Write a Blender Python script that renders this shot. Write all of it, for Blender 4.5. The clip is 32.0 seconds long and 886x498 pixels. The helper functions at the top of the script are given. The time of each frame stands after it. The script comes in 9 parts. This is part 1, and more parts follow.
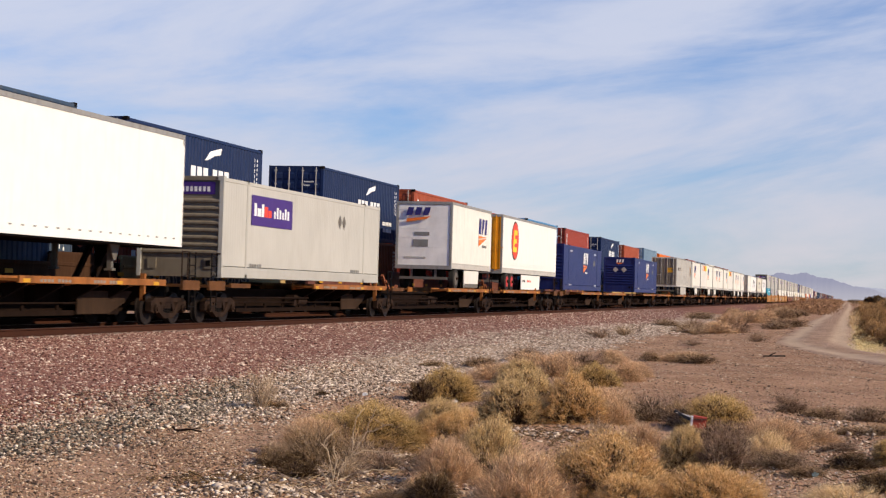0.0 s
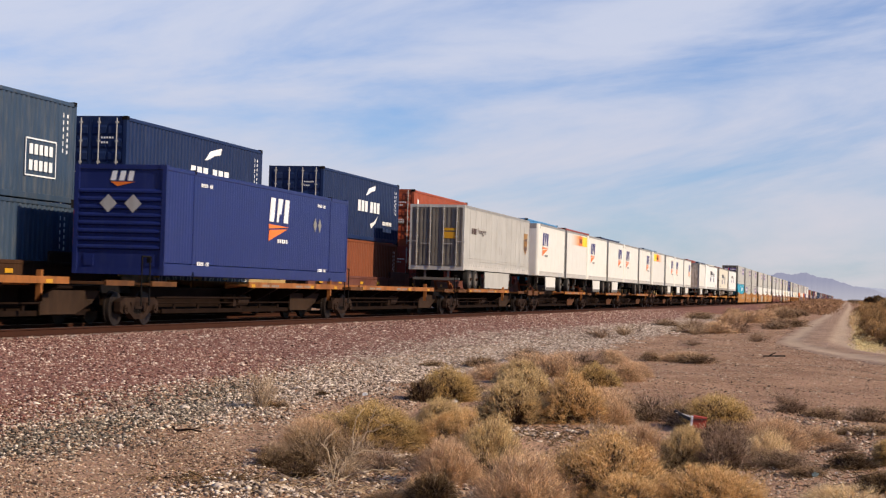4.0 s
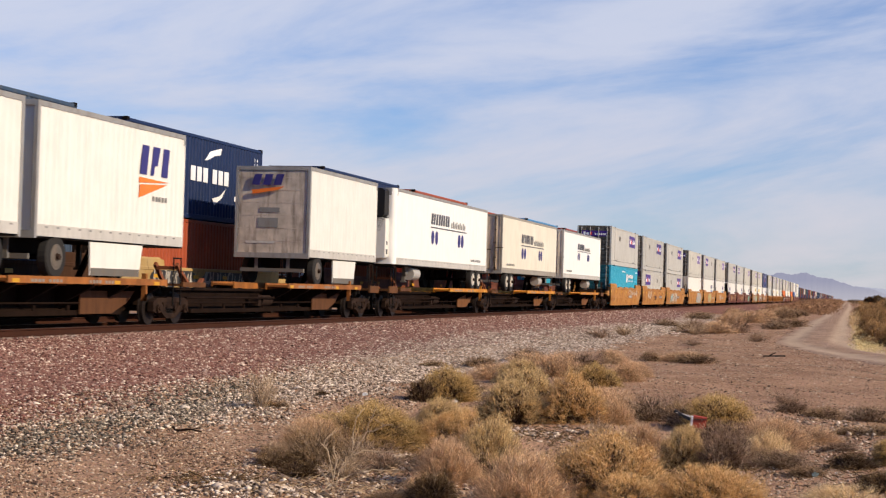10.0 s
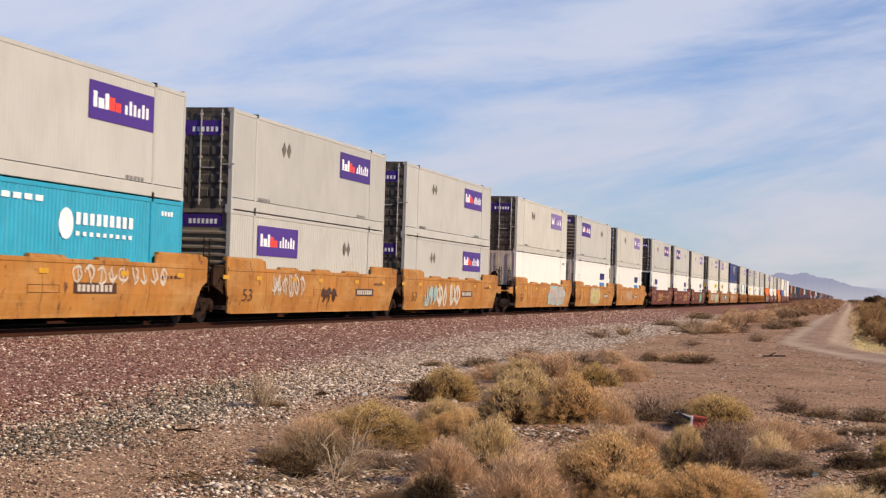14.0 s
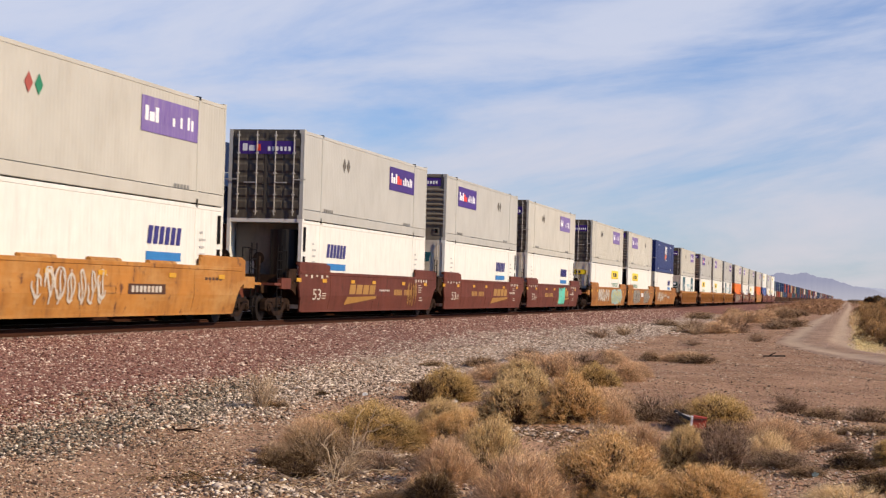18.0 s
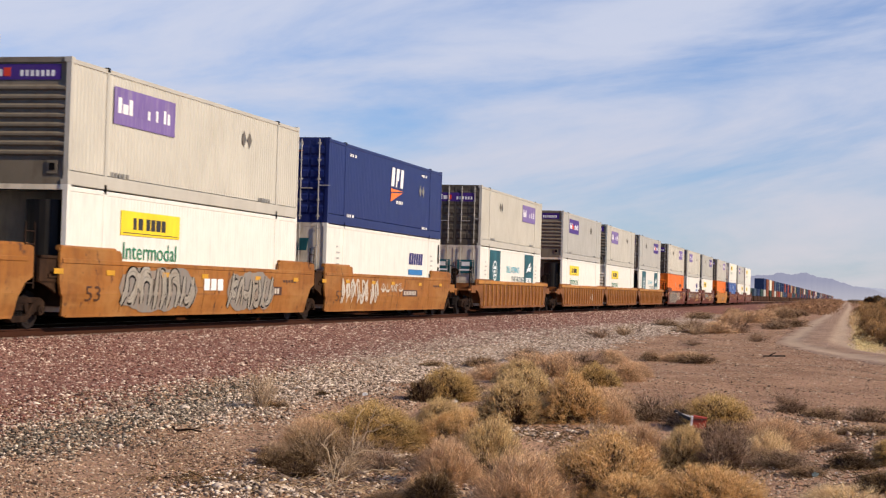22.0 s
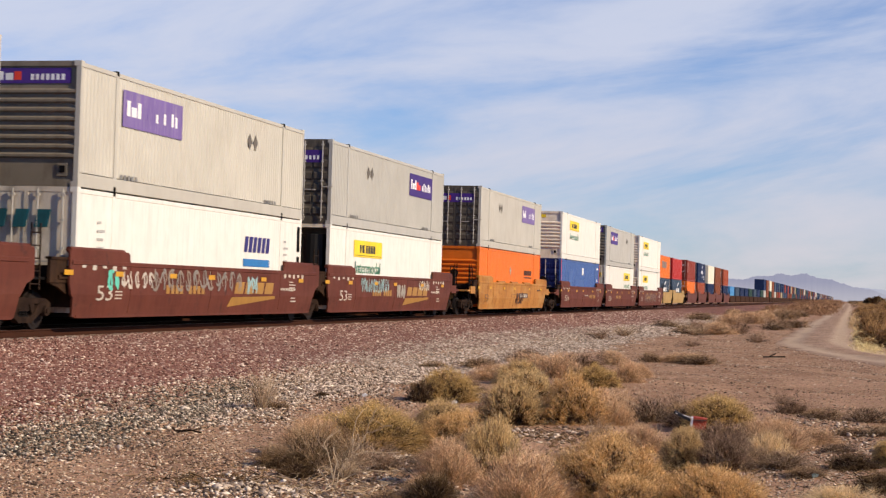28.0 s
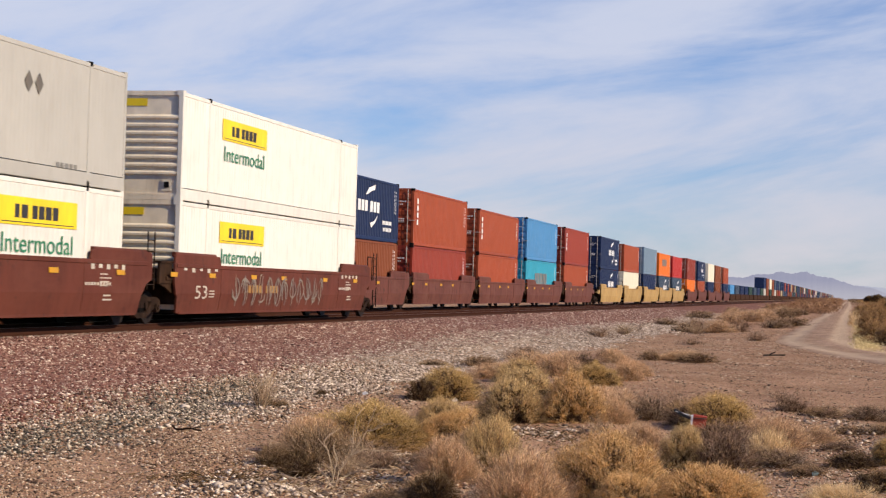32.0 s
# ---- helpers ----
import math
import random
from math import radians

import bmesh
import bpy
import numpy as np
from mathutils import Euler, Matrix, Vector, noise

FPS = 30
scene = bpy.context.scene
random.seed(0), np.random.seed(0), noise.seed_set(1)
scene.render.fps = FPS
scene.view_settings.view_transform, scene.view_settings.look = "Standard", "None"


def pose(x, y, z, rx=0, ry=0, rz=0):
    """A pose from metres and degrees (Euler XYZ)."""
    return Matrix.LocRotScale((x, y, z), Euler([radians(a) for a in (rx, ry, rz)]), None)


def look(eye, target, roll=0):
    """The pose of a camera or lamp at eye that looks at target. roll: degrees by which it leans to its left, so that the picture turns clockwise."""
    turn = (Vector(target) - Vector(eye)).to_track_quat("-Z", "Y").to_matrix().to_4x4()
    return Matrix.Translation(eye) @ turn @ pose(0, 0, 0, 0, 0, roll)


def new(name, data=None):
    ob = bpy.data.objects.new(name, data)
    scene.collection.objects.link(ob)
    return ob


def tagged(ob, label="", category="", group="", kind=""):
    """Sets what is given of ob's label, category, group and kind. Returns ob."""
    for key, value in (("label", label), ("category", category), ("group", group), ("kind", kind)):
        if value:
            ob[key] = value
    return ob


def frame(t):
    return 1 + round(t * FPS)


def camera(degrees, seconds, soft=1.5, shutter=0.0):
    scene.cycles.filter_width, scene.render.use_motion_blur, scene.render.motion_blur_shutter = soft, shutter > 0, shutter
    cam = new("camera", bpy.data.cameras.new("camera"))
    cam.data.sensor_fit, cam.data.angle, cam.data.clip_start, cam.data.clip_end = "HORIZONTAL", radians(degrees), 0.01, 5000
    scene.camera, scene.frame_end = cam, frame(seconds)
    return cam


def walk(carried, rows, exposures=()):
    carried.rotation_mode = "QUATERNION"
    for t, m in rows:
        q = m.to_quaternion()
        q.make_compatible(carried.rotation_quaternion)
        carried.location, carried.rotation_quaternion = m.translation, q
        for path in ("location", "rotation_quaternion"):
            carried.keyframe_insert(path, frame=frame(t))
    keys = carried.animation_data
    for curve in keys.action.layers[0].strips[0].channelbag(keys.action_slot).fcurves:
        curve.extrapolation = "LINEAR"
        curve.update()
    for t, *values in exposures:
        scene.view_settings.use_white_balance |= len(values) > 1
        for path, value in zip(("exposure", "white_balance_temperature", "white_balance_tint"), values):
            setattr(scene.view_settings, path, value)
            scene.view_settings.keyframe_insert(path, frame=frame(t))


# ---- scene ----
# ---------------- camera ----------------
EYE = Vector((0.0, 0.0, 1.1665))
YAW, PITCH = 0.2392, 0.0235
# the tripod head nods a little after 27 s: seconds and degrees of tilt
NOD = ((0.0, 0.0), (27.4, 0.0), (28.0, 0.030), (28.5, 0.055), (29.4, 0.057), (30.0, 0.034), (30.6, 0.026), (31.0, 0.014), (31.5, -0.002), (32.0, -0.032))


def held(tilt):
    p = PITCH + radians(tilt)
    return look(EYE, EYE + Vector((-math.sin(YAW) * math.cos(p), math.cos(YAW) * math.cos(p), math.sin(p))), 1.672)


cam = camera(29.75, 32.0, soft=1.25, shutter=0.1)
walk(cam, [(t, held(a)) for t, a in NOD], exposures=[(0.0, -0.02, 7350, 11.0), (32.0, -0.02, 7350, 11.0)])

# ---------------- the plan ----------------
NEAR_X = -18.525      # centre of the track on which the train runs
FAR_X = -22.875       # centre of the second track
GROUND = -0.55        # desert floor; 0 is the top of the rails


def travel(t):
    """Metres the running train has gone since 20 s."""
    u = t - 20.0
    return 24.6976 * u + 0.00775 * u * u


# ---------------- light ----------------
SUN_DIR = Vector((0.85, -0.21, 0.50)).normalized()
sun_data = bpy.data.lights.new("sun", "SUN")
sun_data.energy, sun_data.angle, sun_data.color = 5.0, radians(0.55), (1.0, 0.88, 0.71)
sun = new("sun", sun_data)
sun.matrix_world = look((60, -20, 80), Vector((60, -20, 80)) - SUN_DIR)


def build_world():
    w = bpy.data.worlds.new("desert_sky")
    scene.world = w
    w.use_nodes = True
    nt = w.node_tree
    N, Lk = nt.nodes, nt.links
    N.clear()
    out = N.new("ShaderNodeOutputWorld")
    bg = N.new("ShaderNodeBackground")
    bg.inputs["Strength"].default_value = 0.099
    sky = N.new("ShaderNodeTexSky")
    sky.sky_type = "NISHITA"
    sky.sun_disc = False
    sky.sun_elevation = math.asin(SUN_DIR.z)
    sky.sun_rotation = math.atan2(SUN_DIR.x, SUN_DIR.y)
    sky.air_density, sky.dust_density, sky.ozone_density = 0.9, 0.3, 1.2
    co = N.new("ShaderNodeTexCoord")
    # thin cirrus: noise on the dome, stretched along the wind
    mp = N.new("ShaderNodeMapping")
    tilt = N.new("ShaderNodeMapping")
    tilt.inputs["Rotation"].default_value = (0.0, radians(9), radians(8))
    Lk.new(co.outputs["Generated"], tilt.inputs["Vector"])
    mp.inputs["Scale"].default_value = (4.2, 4.2, 19.0)
    mp.inputs["Location"].default_value = (0.35, 0.2, 0.62)
    Lk.new(tilt.outputs["Vector"], mp.inputs["Vector"])
    n1 = N.new("ShaderNodeTexNoise")
    n1.inputs["Scale"].default_value = 1.0
    n1.inputs["Detail"].default_value = 7.0
    n1.inputs["Roughness"].default_value = 0.58
    n1.inputs["Distortion"].default_value = 0.35
    Lk.new(mp.outputs["Vector"], n1.inputs["Vector"])
    r1 = N.new("ShaderNodeValToRGB")
    r1.color_ramp.interpolation = "EASE"
    r1.color_ramp.elements[0].position, r1.color_ramp.elements[1].position = 0.26, 0.66
    r1.color_ramp.elements[0].color = (0.15, 0.15, 0.15, 1)
    # the veil thins out towards +x
    sep = N.new("ShaderNodeSeparateXYZ")
    Lk.new(co.outputs["Generated"], sep.inputs["Vector"])
    drift = N.new("ShaderNodeMath")
    drift.operation = "MULTIPLY_ADD"
    drift.inputs[1].default_value, drift.inputs[2].default_value = -0.38, -0.10
    Lk.new(sep.outputs["X"], drift.inputs[0])
    cover = N.new("ShaderNodeMath")
    cover.operation = "ADD"
    Lk.new(n1.outputs["Fac"], cover.inputs[0])
    Lk.new(drift.outputs[0], cover.inputs[1])
    # haze closes the gaps towards the horizon
    low = N.new("ShaderNodeMath")
    low.operation, low.use_clamp = "MULTIPLY_ADD", True
    low.inputs[1].default_value, low.inputs[2].default_value = -1.1, 0.145
    Lk.new(sep.outputs["Z"], low.inputs[0])
    full = N.new("ShaderNodeMath")
    full.operation = "ADD"
    Lk.new(cover.outputs[0], full.inputs[0])
    Lk.new(low.outputs[0], full.inputs[1])
    Lk.new(full.outputs[0], r1.inputs["Fac"])
    mx = N.new("ShaderNodeMix")
    mx.data_type = "RGBA"
    mul = N.new("ShaderNodeMath")
    mul.operation = "MULTIPLY"
    mul.inputs[1].default_value = 0.86
    thin = N.new("ShaderNodeMapRange")
    thin.interpolation_type = "SMOOTHSTEP"
    thin.inputs["From Min"].default_value, thin.inputs["From Max"].default_value = 0.17, 0.32
    thin.inputs["To Min"].default_value, thin.inputs["To Max"].default_value = 1.0, 0.0
    Lk.new(sep.outputs["Z"], thin.inputs["Value"])
    mthin = N.new("ShaderNodeMath")
    mthin.operation = "MULTIPLY"
    Lk.new(r1.outputs["Color"], mthin.inputs[0])
    Lk.new(thin.outputs["Result"], mthin.inputs[1])
    Lk.new(mthin.outputs[0], mul.inputs[0])
    Lk.new(mul.outputs[0], mx.inputs["Factor"])
    tint = N.new("ShaderNodeMix")
    tint.data_type, tint.blend_type = "RGBA", "MULTIPLY"
    tint.inputs["Factor"].default_value = 1.0
    tint.inputs["B"].default_value = (0.48, 0.82, 1.42, 1)
    Lk.new(sky.outputs["Color"], tint.inputs["A"])
    Lk.new(tint.outputs["Result"], mx.inputs["A"])
    # the veil is whiter and warmer low down, where dust hangs in the air
    dust = N.new("ShaderNodeMapRange")
    dust.interpolation_type = "SMOOTHSTEP"
    dust.inputs["From Min"].default_value, dust.inputs["From Max"].default_value = 0.0, 0.17
    Lk.new(sep.outputs["Z"], dust.inputs["Value"])
    veil = N.new("ShaderNodeMix")
    veil.data_type = "RGBA"
    veil.inputs["A"].default_value, veil.inputs["B"].default_value = (6.75, 6.75, 8.0, 1), (6.25, 7.1, 9.35, 1)
    Lk.new(dust.outputs["Result"], veil.inputs["Factor"])
    Lk.new(veil.outputs["Result"], mx.inputs["B"])
    Lk.new(mx.outputs["Result"], bg.inputs["Color"])
    Lk.new(bg.outputs["Background"], out.inputs["Surface"])


build_world()


# ---------------- materials ----------------
def mat(name, color, rough=0.5, metal=0.0, vary=0.10, scale=1.5, dirt=(0.16, 0.12, 0.09), grime=0.15,
        streak=1.0, bump=0.1, fine=60.0, each=0.0, island=False, spec=0.3):
    """Painted or weathered surface: wide tone variation, stains drawn out along z, fine grain relief."""
    m = bpy.data.materials.new(name)
    m.use_nodes = True
    nt = m.node_tree
    N, Lk = nt.nodes, nt.links
    b = N["Principled BSDF"]
    b.inputs["Metallic"].default_value = metal
    b.inputs["Specular IOR Level"].default_value = spec
    co = N.new("ShaderNodeTexCoord")
    big = N.new("ShaderNodeTexNoise")
    big.inputs["Scale"].default_value, big.inputs["Detail"].default_value = scale, 5.0
    Lk.new(co.outputs["Object"], big.inputs["Vector"])
    hsv = N.new("ShaderNodeHueSaturation")
    hsv.inputs["Color"].default_value = (*color, 1)
    rng = N.new("ShaderNodeMapRange")
    rng.inputs["From Min"].default_value, rng.inputs["From Max"].default_value = 0.3, 0.7
    rng.inputs["To Min"].default_value, rng.inputs["To Max"].default_value = 1 - vary, 1 + vary
    Lk.new(big.outputs["Fac"], rng.inputs["Value"])
    value = rng.outputs["Result"]
    if each:
        if island:
            src = N.new("ShaderNodeNewGeometry").outputs["Random Per Island"]
        else:
            src = N.new("ShaderNodeObjectInfo").outputs["Random"]
        r2 = N.new("ShaderNodeMapRange")
        r2.inputs["To Min"].default_value, r2.inputs["To Max"].default_value = 1 - each, 1 + each
        Lk.new(src, r2.inputs["Value"])
        mm = N.new("ShaderNodeMath")
        mm.operation = "MULTIPLY"
        Lk.new(value, mm.inputs[0])
        Lk.new(r2.outputs["Result"], mm.inputs[1])
        value = mm.outputs[0]
    Lk.new(value, hsv.inputs["Value"])
    mp = N.new("ShaderNodeMapping")
    mp.inputs["Scale"].default_value = (5 * streak, 5 * streak, 0.7)
    Lk.new(co.outputs["Object"], mp.inputs["Vector"])
    st = N.new("ShaderNodeTexNoise")
    st.inputs["Scale"].default_value, st.inputs["Detail"].default_value, st.inputs["Roughness"].default_value = 1.0, 7.0, 0.65
    Lk.new(mp.outputs["Vector"], st.inputs["Vector"])
    rp = N.new("ShaderNodeMapRange")
    rp.inputs["From Min"].default_value, rp.inputs["From Max"].default_value = 0.48, 0.78
    rp.inputs["To Max"].default_value = min(1.0, grime * 3)
    Lk.new(st.outputs["Fac"], rp.inputs["Value"])
    mx = N.new("ShaderNodeMix")
    mx.data_type = "RGBA"
    mx.inputs["B"].default_value = (*dirt, 1)
    Lk.new(rp.outputs["Result"], mx.inputs["Factor"])
    Lk.new(hsv.outputs["Color"], mx.inputs["A"])
    Lk.new(mx.outputs["Result"], b.inputs["Base Color"])
    rr = N.new("ShaderNodeMapRange")
    rr.inputs["To Min"].default_value, rr.inputs["To Max"].default_value = max(0.05, rough - 0.12), min(1, rough + 0.15)
    Lk.new(st.outputs["Fac"], rr.inputs["Value"])
    Lk.new(rr.outputs["Result"], b.inputs["Roughness"])
    if bump:
        fn = N.new("ShaderNodeTexNoise")
        fn.inputs["Scale"].default_value, fn.inputs["Detail"].default_value = fine, 3.0
        Lk.new(co.outputs["Object"], fn.inputs["Vector"])
        bp = N.new("ShaderNodeBump")
        bp.inputs["Strength"].default_value, bp.inputs["Distance"].default_value = bump, 0.02
        Lk.new(fn.outputs["Fac"], bp.inputs["Height"])
        Lk.new(bp.outputs["Normal"], b.inputs["Normal"])
    return m


def worn(name, paint, chalk, rust, amount):
    """Old car-body paint: chalky fading in clouds, rust scabs and stains that run down, dust along the low edge of each stain."""
    m = mat(name, paint, 0.66, spec=0.3, vary=0.16, scale=0.55, dirt=rust, grime=0.16 * amount, streak=0.45, each=0.06)
    N, Lk = m.node_tree.nodes, m.node_tree.links
    b = N["Principled BSDF"]
    src = b.inputs["Base Color"].links[0].from_socket
    co = N.new("ShaderNodeTexCoord")
    col = src
    for k, (tone, scale, lo, hi, top) in enumerate(((chalk, (0.55, 0.55, 1.6), 0.46, 0.72, 0.75), (rust, (2.6, 2.6, 2.2), 0.60, 0.68, 0.75 * amount), (chalk, (0.25, 0.25, 9.0), 0.56, 0.80, 0.5))):
        mp = N.new("ShaderNodeMapping")
        mp.inputs["Scale"].default_value = scale
        mp.inputs["Location"].default_value = (3.1 * k, 1.7 * k, 0.4)
        Lk.new(co.outputs["Object"], mp.inputs["Vector"])
        n = N.new("ShaderNodeTexNoise")
        n.inputs["Scale"].default_value, n.inputs["Detail"].default_value, n.inputs["Roughness"].default_value = 1.0, 9.0, 0.66
        Lk.new(mp.outputs["Vector"], n.inputs["Vector"])
        r = N.new("ShaderNodeMapRange")
        r.inputs["From Min"].default_value, r.inputs["From Max"].default_value, r.inputs["To Max"].default_value = lo, hi, top
        Lk.new(n.outputs["Fac"], r.inputs["Value"])
        x = N.new("ShaderNodeMix")
        x.data_type = "RGBA"
        x.inputs["B"].default_value = (*tone, 1)
        Lk.new(r.outputs["Result"], x.inputs["Factor"])
        Lk.new(col, x.inputs["A"])
        col = x.outputs["Result"]
    Lk.new(col, b.inputs["Base Color"])
    return m


GREYBOX = mat("grey_container_paint", (0.43, 0.420, 0.385), 0.5, grime=0.05, vary=0.07, scale=0.5, streak=0.4, each=0.08)
GREYWARM = mat("weathered_warm_grey_paint", (0.485, 0.463, 0.405), 0.5, grime=0.07, dirt=(0.22, 0.17, 0.12), vary=0.08, scale=0.5, streak=0.4, each=0.05)
WHITE = mat("white_paint", (0.74, 0.72, 0.66), 0.42, grime=0.06, vary=0.05, each=0.05)
CREAM = mat("aged_white_paint", (0.70, 0.655, 0.54), 0.5, grime=0.045, vary=0.06, scale=0.7, streak=0.3)
BRIGHTWHITE = mat("clean_white_trailer_skin", (0.84, 0.83, 0.79), 0.35, grime=0.03, vary=0.03)
PALEDOOR = mat("scuffed_white_door", (0.88, 0.86, 0.82), 0.45, grime=0.06, dirt=(0.2, 0.15, 0.11), streak=0.5)
TRAILERWHITE = mat("white_trailer_skin", (0.73, 0.71, 0.65), 0.35, grime=0.05, vary=0.04, each=0.04)
UPSGREY = mat("dusty_grey_trailer_skin", (0.43, 0.418, 0.385), 0.5, grime=0.08, vary=0.08, scale=0.7, streak=0.35)
ALU = mat("bare_aluminium", (0.34, 0.33, 0.31), 0.5, metal=0.3, grime=0.2, vary=0.1)
GALV = mat("galvanised_steel", (0.42, 0.40, 0.37), 0.5, metal=0.1, grime=0.15)
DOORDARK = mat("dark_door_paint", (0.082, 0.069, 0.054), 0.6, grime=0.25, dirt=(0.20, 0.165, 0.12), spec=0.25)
DIRTYDOOR = mat("dirty_white_door", (0.60, 0.53, 0.44), 0.6, grime=0.33, dirt=(0.13, 0.09, 0.06), streak=0.35, spec=0.2)
BLUE = mat("royal_blue_paint", (0.010, 0.019, 0.108), 0.4, grime=0.05, dirt=(0.1, 0.12, 0.2), each=0.05)
MIDBLUE = mat("faded_blue_paint", (0.046, 0.108, 0.31), 0.45, grime=0.10, dirt=(0.2, 0.22, 0.28))
NAVY = mat("navy_container_paint", (0.010, 0.023, 0.074), 0.5, spec=0.15, grime=0.04, dirt=(0.16, 0.16, 0.16), each=0.12)
SLATE = mat("slate_blue_container_paint", (0.035, 0.060, 0.100), 0.5, spec=0.15, grime=0.15, dirt=(0.18, 0.17, 0.15), each=0.12)
PALEBLUE = mat("pale_blue_container_paint", (0.14, 0.22, 0.31), 0.5, grime=0.1, dirt=(0.22, 0.22, 0.22))
BRIGHTRED = mat("bright_red_container_paint", (0.42, 0.022, 0.018), 0.45, grime=0.06, dirt=(0.2, 0.05, 0.04))
SKYBLUE = mat("bright_blue_container_paint", (0.05, 0.23, 0.48), 0.45, grime=0.1, dirt=(0.25, 0.25, 0.25))
TEAL = mat("turquoise_container_paint", (0.012, 0.30, 0.44), 0.45, grime=0.06, dirt=(0.2, 0.25, 0.25))
ORANGEBOX = mat("orange_container_paint", (0.72, 0.155, 0.015), 0.45, grime=0.06, dirt=(0.35, 0.12, 0.05))
REDBOX = mat("red_container_paint", (0.26, 0.034, 0.018), 0.5, grime=0.07, dirt=(0.10, 0.04, 0.025), each=0.12)
BRICKBOX = mat("brick_red_container_paint", (0.31, 0.062, 0.026), 0.5, spec=0.2, grime=0.06, dirt=(0.14, 0.05, 0.03), each=0.1)
WELLORANGE = worn("weathered_orange_car_paint", (0.385, 0.157, 0.031), (0.48, 0.268, 0.096), (0.13, 0.050, 0.022), 1.5)
WELLBROWN = worn("oxide_brown_car_paint", (0.118, 0.029, 0.016), (0.140, 0.042, 0.025), (0.038, 0.015, 0.010), 0.9)
WELLRUST = worn("rusty_orange_car_paint", (0.30, 0.112, 0.022), (0.39, 0.19, 0.060), (0.09, 0.036, 0.018), 1.4)
RIBRUST = worn("stained_rust_orange_paint", (0.195, 0.068, 0.018), (0.30, 0.130, 0.042), (0.055, 0.024, 0.013), 1.9)
DECKDARK = mat("grimy_shade_dark_end_steel", (0.030, 0.016, 0.010), 0.8, grime=0.3, dirt=(0.085, 0.042, 0.020), vary=0.35, scale=3.0, streak=0.4, spec=0.1)
SPINEORANGE = mat("worn_orange_deck_paint", (0.30, 0.105, 0.024), 0.65, grime=0.30, dirt=(0.06, 0.026, 0.014), vary=0.35, streak=0.4)
HITCHRED = mat("rust_red_hitch_steel", (0.23, 0.072, 0.032), 0.7, grime=0.3, dirt=(0.10, 0.04, 0.02), spec=0.2)
# SPINEBROWN, SPINEGREY, DARKSTEEL, TRUCKRUST, WHEELSTEEL: darkened to carry the shade under the cars
SPINEBROWN = mat("shade_dark_rust_brown_steel", (0.012, 0.0065, 0.0045), 0.85, grime=0.3, dirt=(0.022, 0.012, 0.008), vary=0.3, spec=0.05)
BELLYORANGE = mat("orange_brown_sill_plate", (0.16, 0.065, 0.022), 0.7, grime=0.3, dirt=(0.06, 0.03, 0.018), spec=0.2)
BELLYRUST = mat("rust_brown_sill_plate", (0.095, 0.040, 0.018), 0.75, grime=0.3, dirt=(0.05, 0.024, 0.014), spec=0.15)
DECKRUST = mat("rusty_end_deck", (0.12, 0.048, 0.016), 0.7, grime=0.3, dirt=(0.04, 0.018, 0.010), streak=0.3, spec=0.2)
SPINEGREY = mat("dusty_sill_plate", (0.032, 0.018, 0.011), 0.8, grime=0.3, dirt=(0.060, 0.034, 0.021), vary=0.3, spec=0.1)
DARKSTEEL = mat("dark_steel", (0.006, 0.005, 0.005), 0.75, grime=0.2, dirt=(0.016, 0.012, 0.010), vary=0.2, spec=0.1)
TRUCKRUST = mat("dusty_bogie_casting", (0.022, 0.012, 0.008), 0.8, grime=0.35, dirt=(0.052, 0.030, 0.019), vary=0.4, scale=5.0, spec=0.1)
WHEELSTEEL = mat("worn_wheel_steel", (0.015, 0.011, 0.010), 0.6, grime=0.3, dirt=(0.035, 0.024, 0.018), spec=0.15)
RUBBER = mat("black_tyre_rubber", (0.022, 0.021, 0.020), 0.8, grime=0.15, dirt=(0.05, 0.042, 0.035), spec=0.2)
RIMWHITE = mat("painted_wheel_rim", (0.62, 0.57, 0.47), 0.5, grime=0.3)
RIMRED = mat("red_wheel_rim", (0.55, 0.02, 0.02), 0.45, grime=0.15)
PURPLE = mat("purple_decal", (0.060, 0.022, 0.19), 0.45, grime=0.04, vary=0.05, bump=0, each=0.15)
FADEDPURPLE = mat("faded_purple_decal", (0.17, 0.11, 0.32), 0.55, grime=0.25, dirt=(0.42, 0.38, 0.42), streak=2.5, bump=0)
DECALWHITE = mat("white_decal", (0.80, 0.80, 0.80), 0.5, grime=0.05, bump=0)
DECALRED = mat("red_decal", (0.78, 0.06, 0.03), 0.45, grime=0.05, bump=0)
DULLRED = mat("faded_red_placard", (0.36, 0.075, 0.055), 0.5, grime=0.1, bump=0)
DECALORANGE = mat("orange_decal", (0.83, 0.19, 0.03), 0.45, grime=0.05, bump=0)
REFLECT = mat("aged_amber_reflector", (0.60, 0.30, 0.02), 0.5, grime=0.2, bump=0)
RAILGREY = mat("grey_trailer_rail", (0.50, 0.48, 0.44), 0.45, grime=0.1)
BRONZE = mat("bronze_grey_trailer_rail", (0.30, 0.27, 0.225), 0.5, grime=0.1)
DECALYELLOW = mat("yellow_decal", (0.86, 0.62, 0.03), 0.45, grime=0.05, bump=0)
DECALINDIGO = mat("indigo_decal", (0.032, 0.028, 0.16), 0.45, grime=0.04, bump=0)
DECALBLUE = mat("blue_decal", (0.02, 0.17, 0.43), 0.45, grime=0.04, bump=0)
DECALGREEN = mat("green_decal", (0.02, 0.20, 0.10), 0.45, grime=0.04, bump=0)
DECALTEAL = mat("dark_teal_decal", (0.010, 0.085, 0.105), 0.45, grime=0.10, dirt=(0.03, 0.26, 0.30), vary=0.45, scale=1.3, streak=2.5, bump=0)
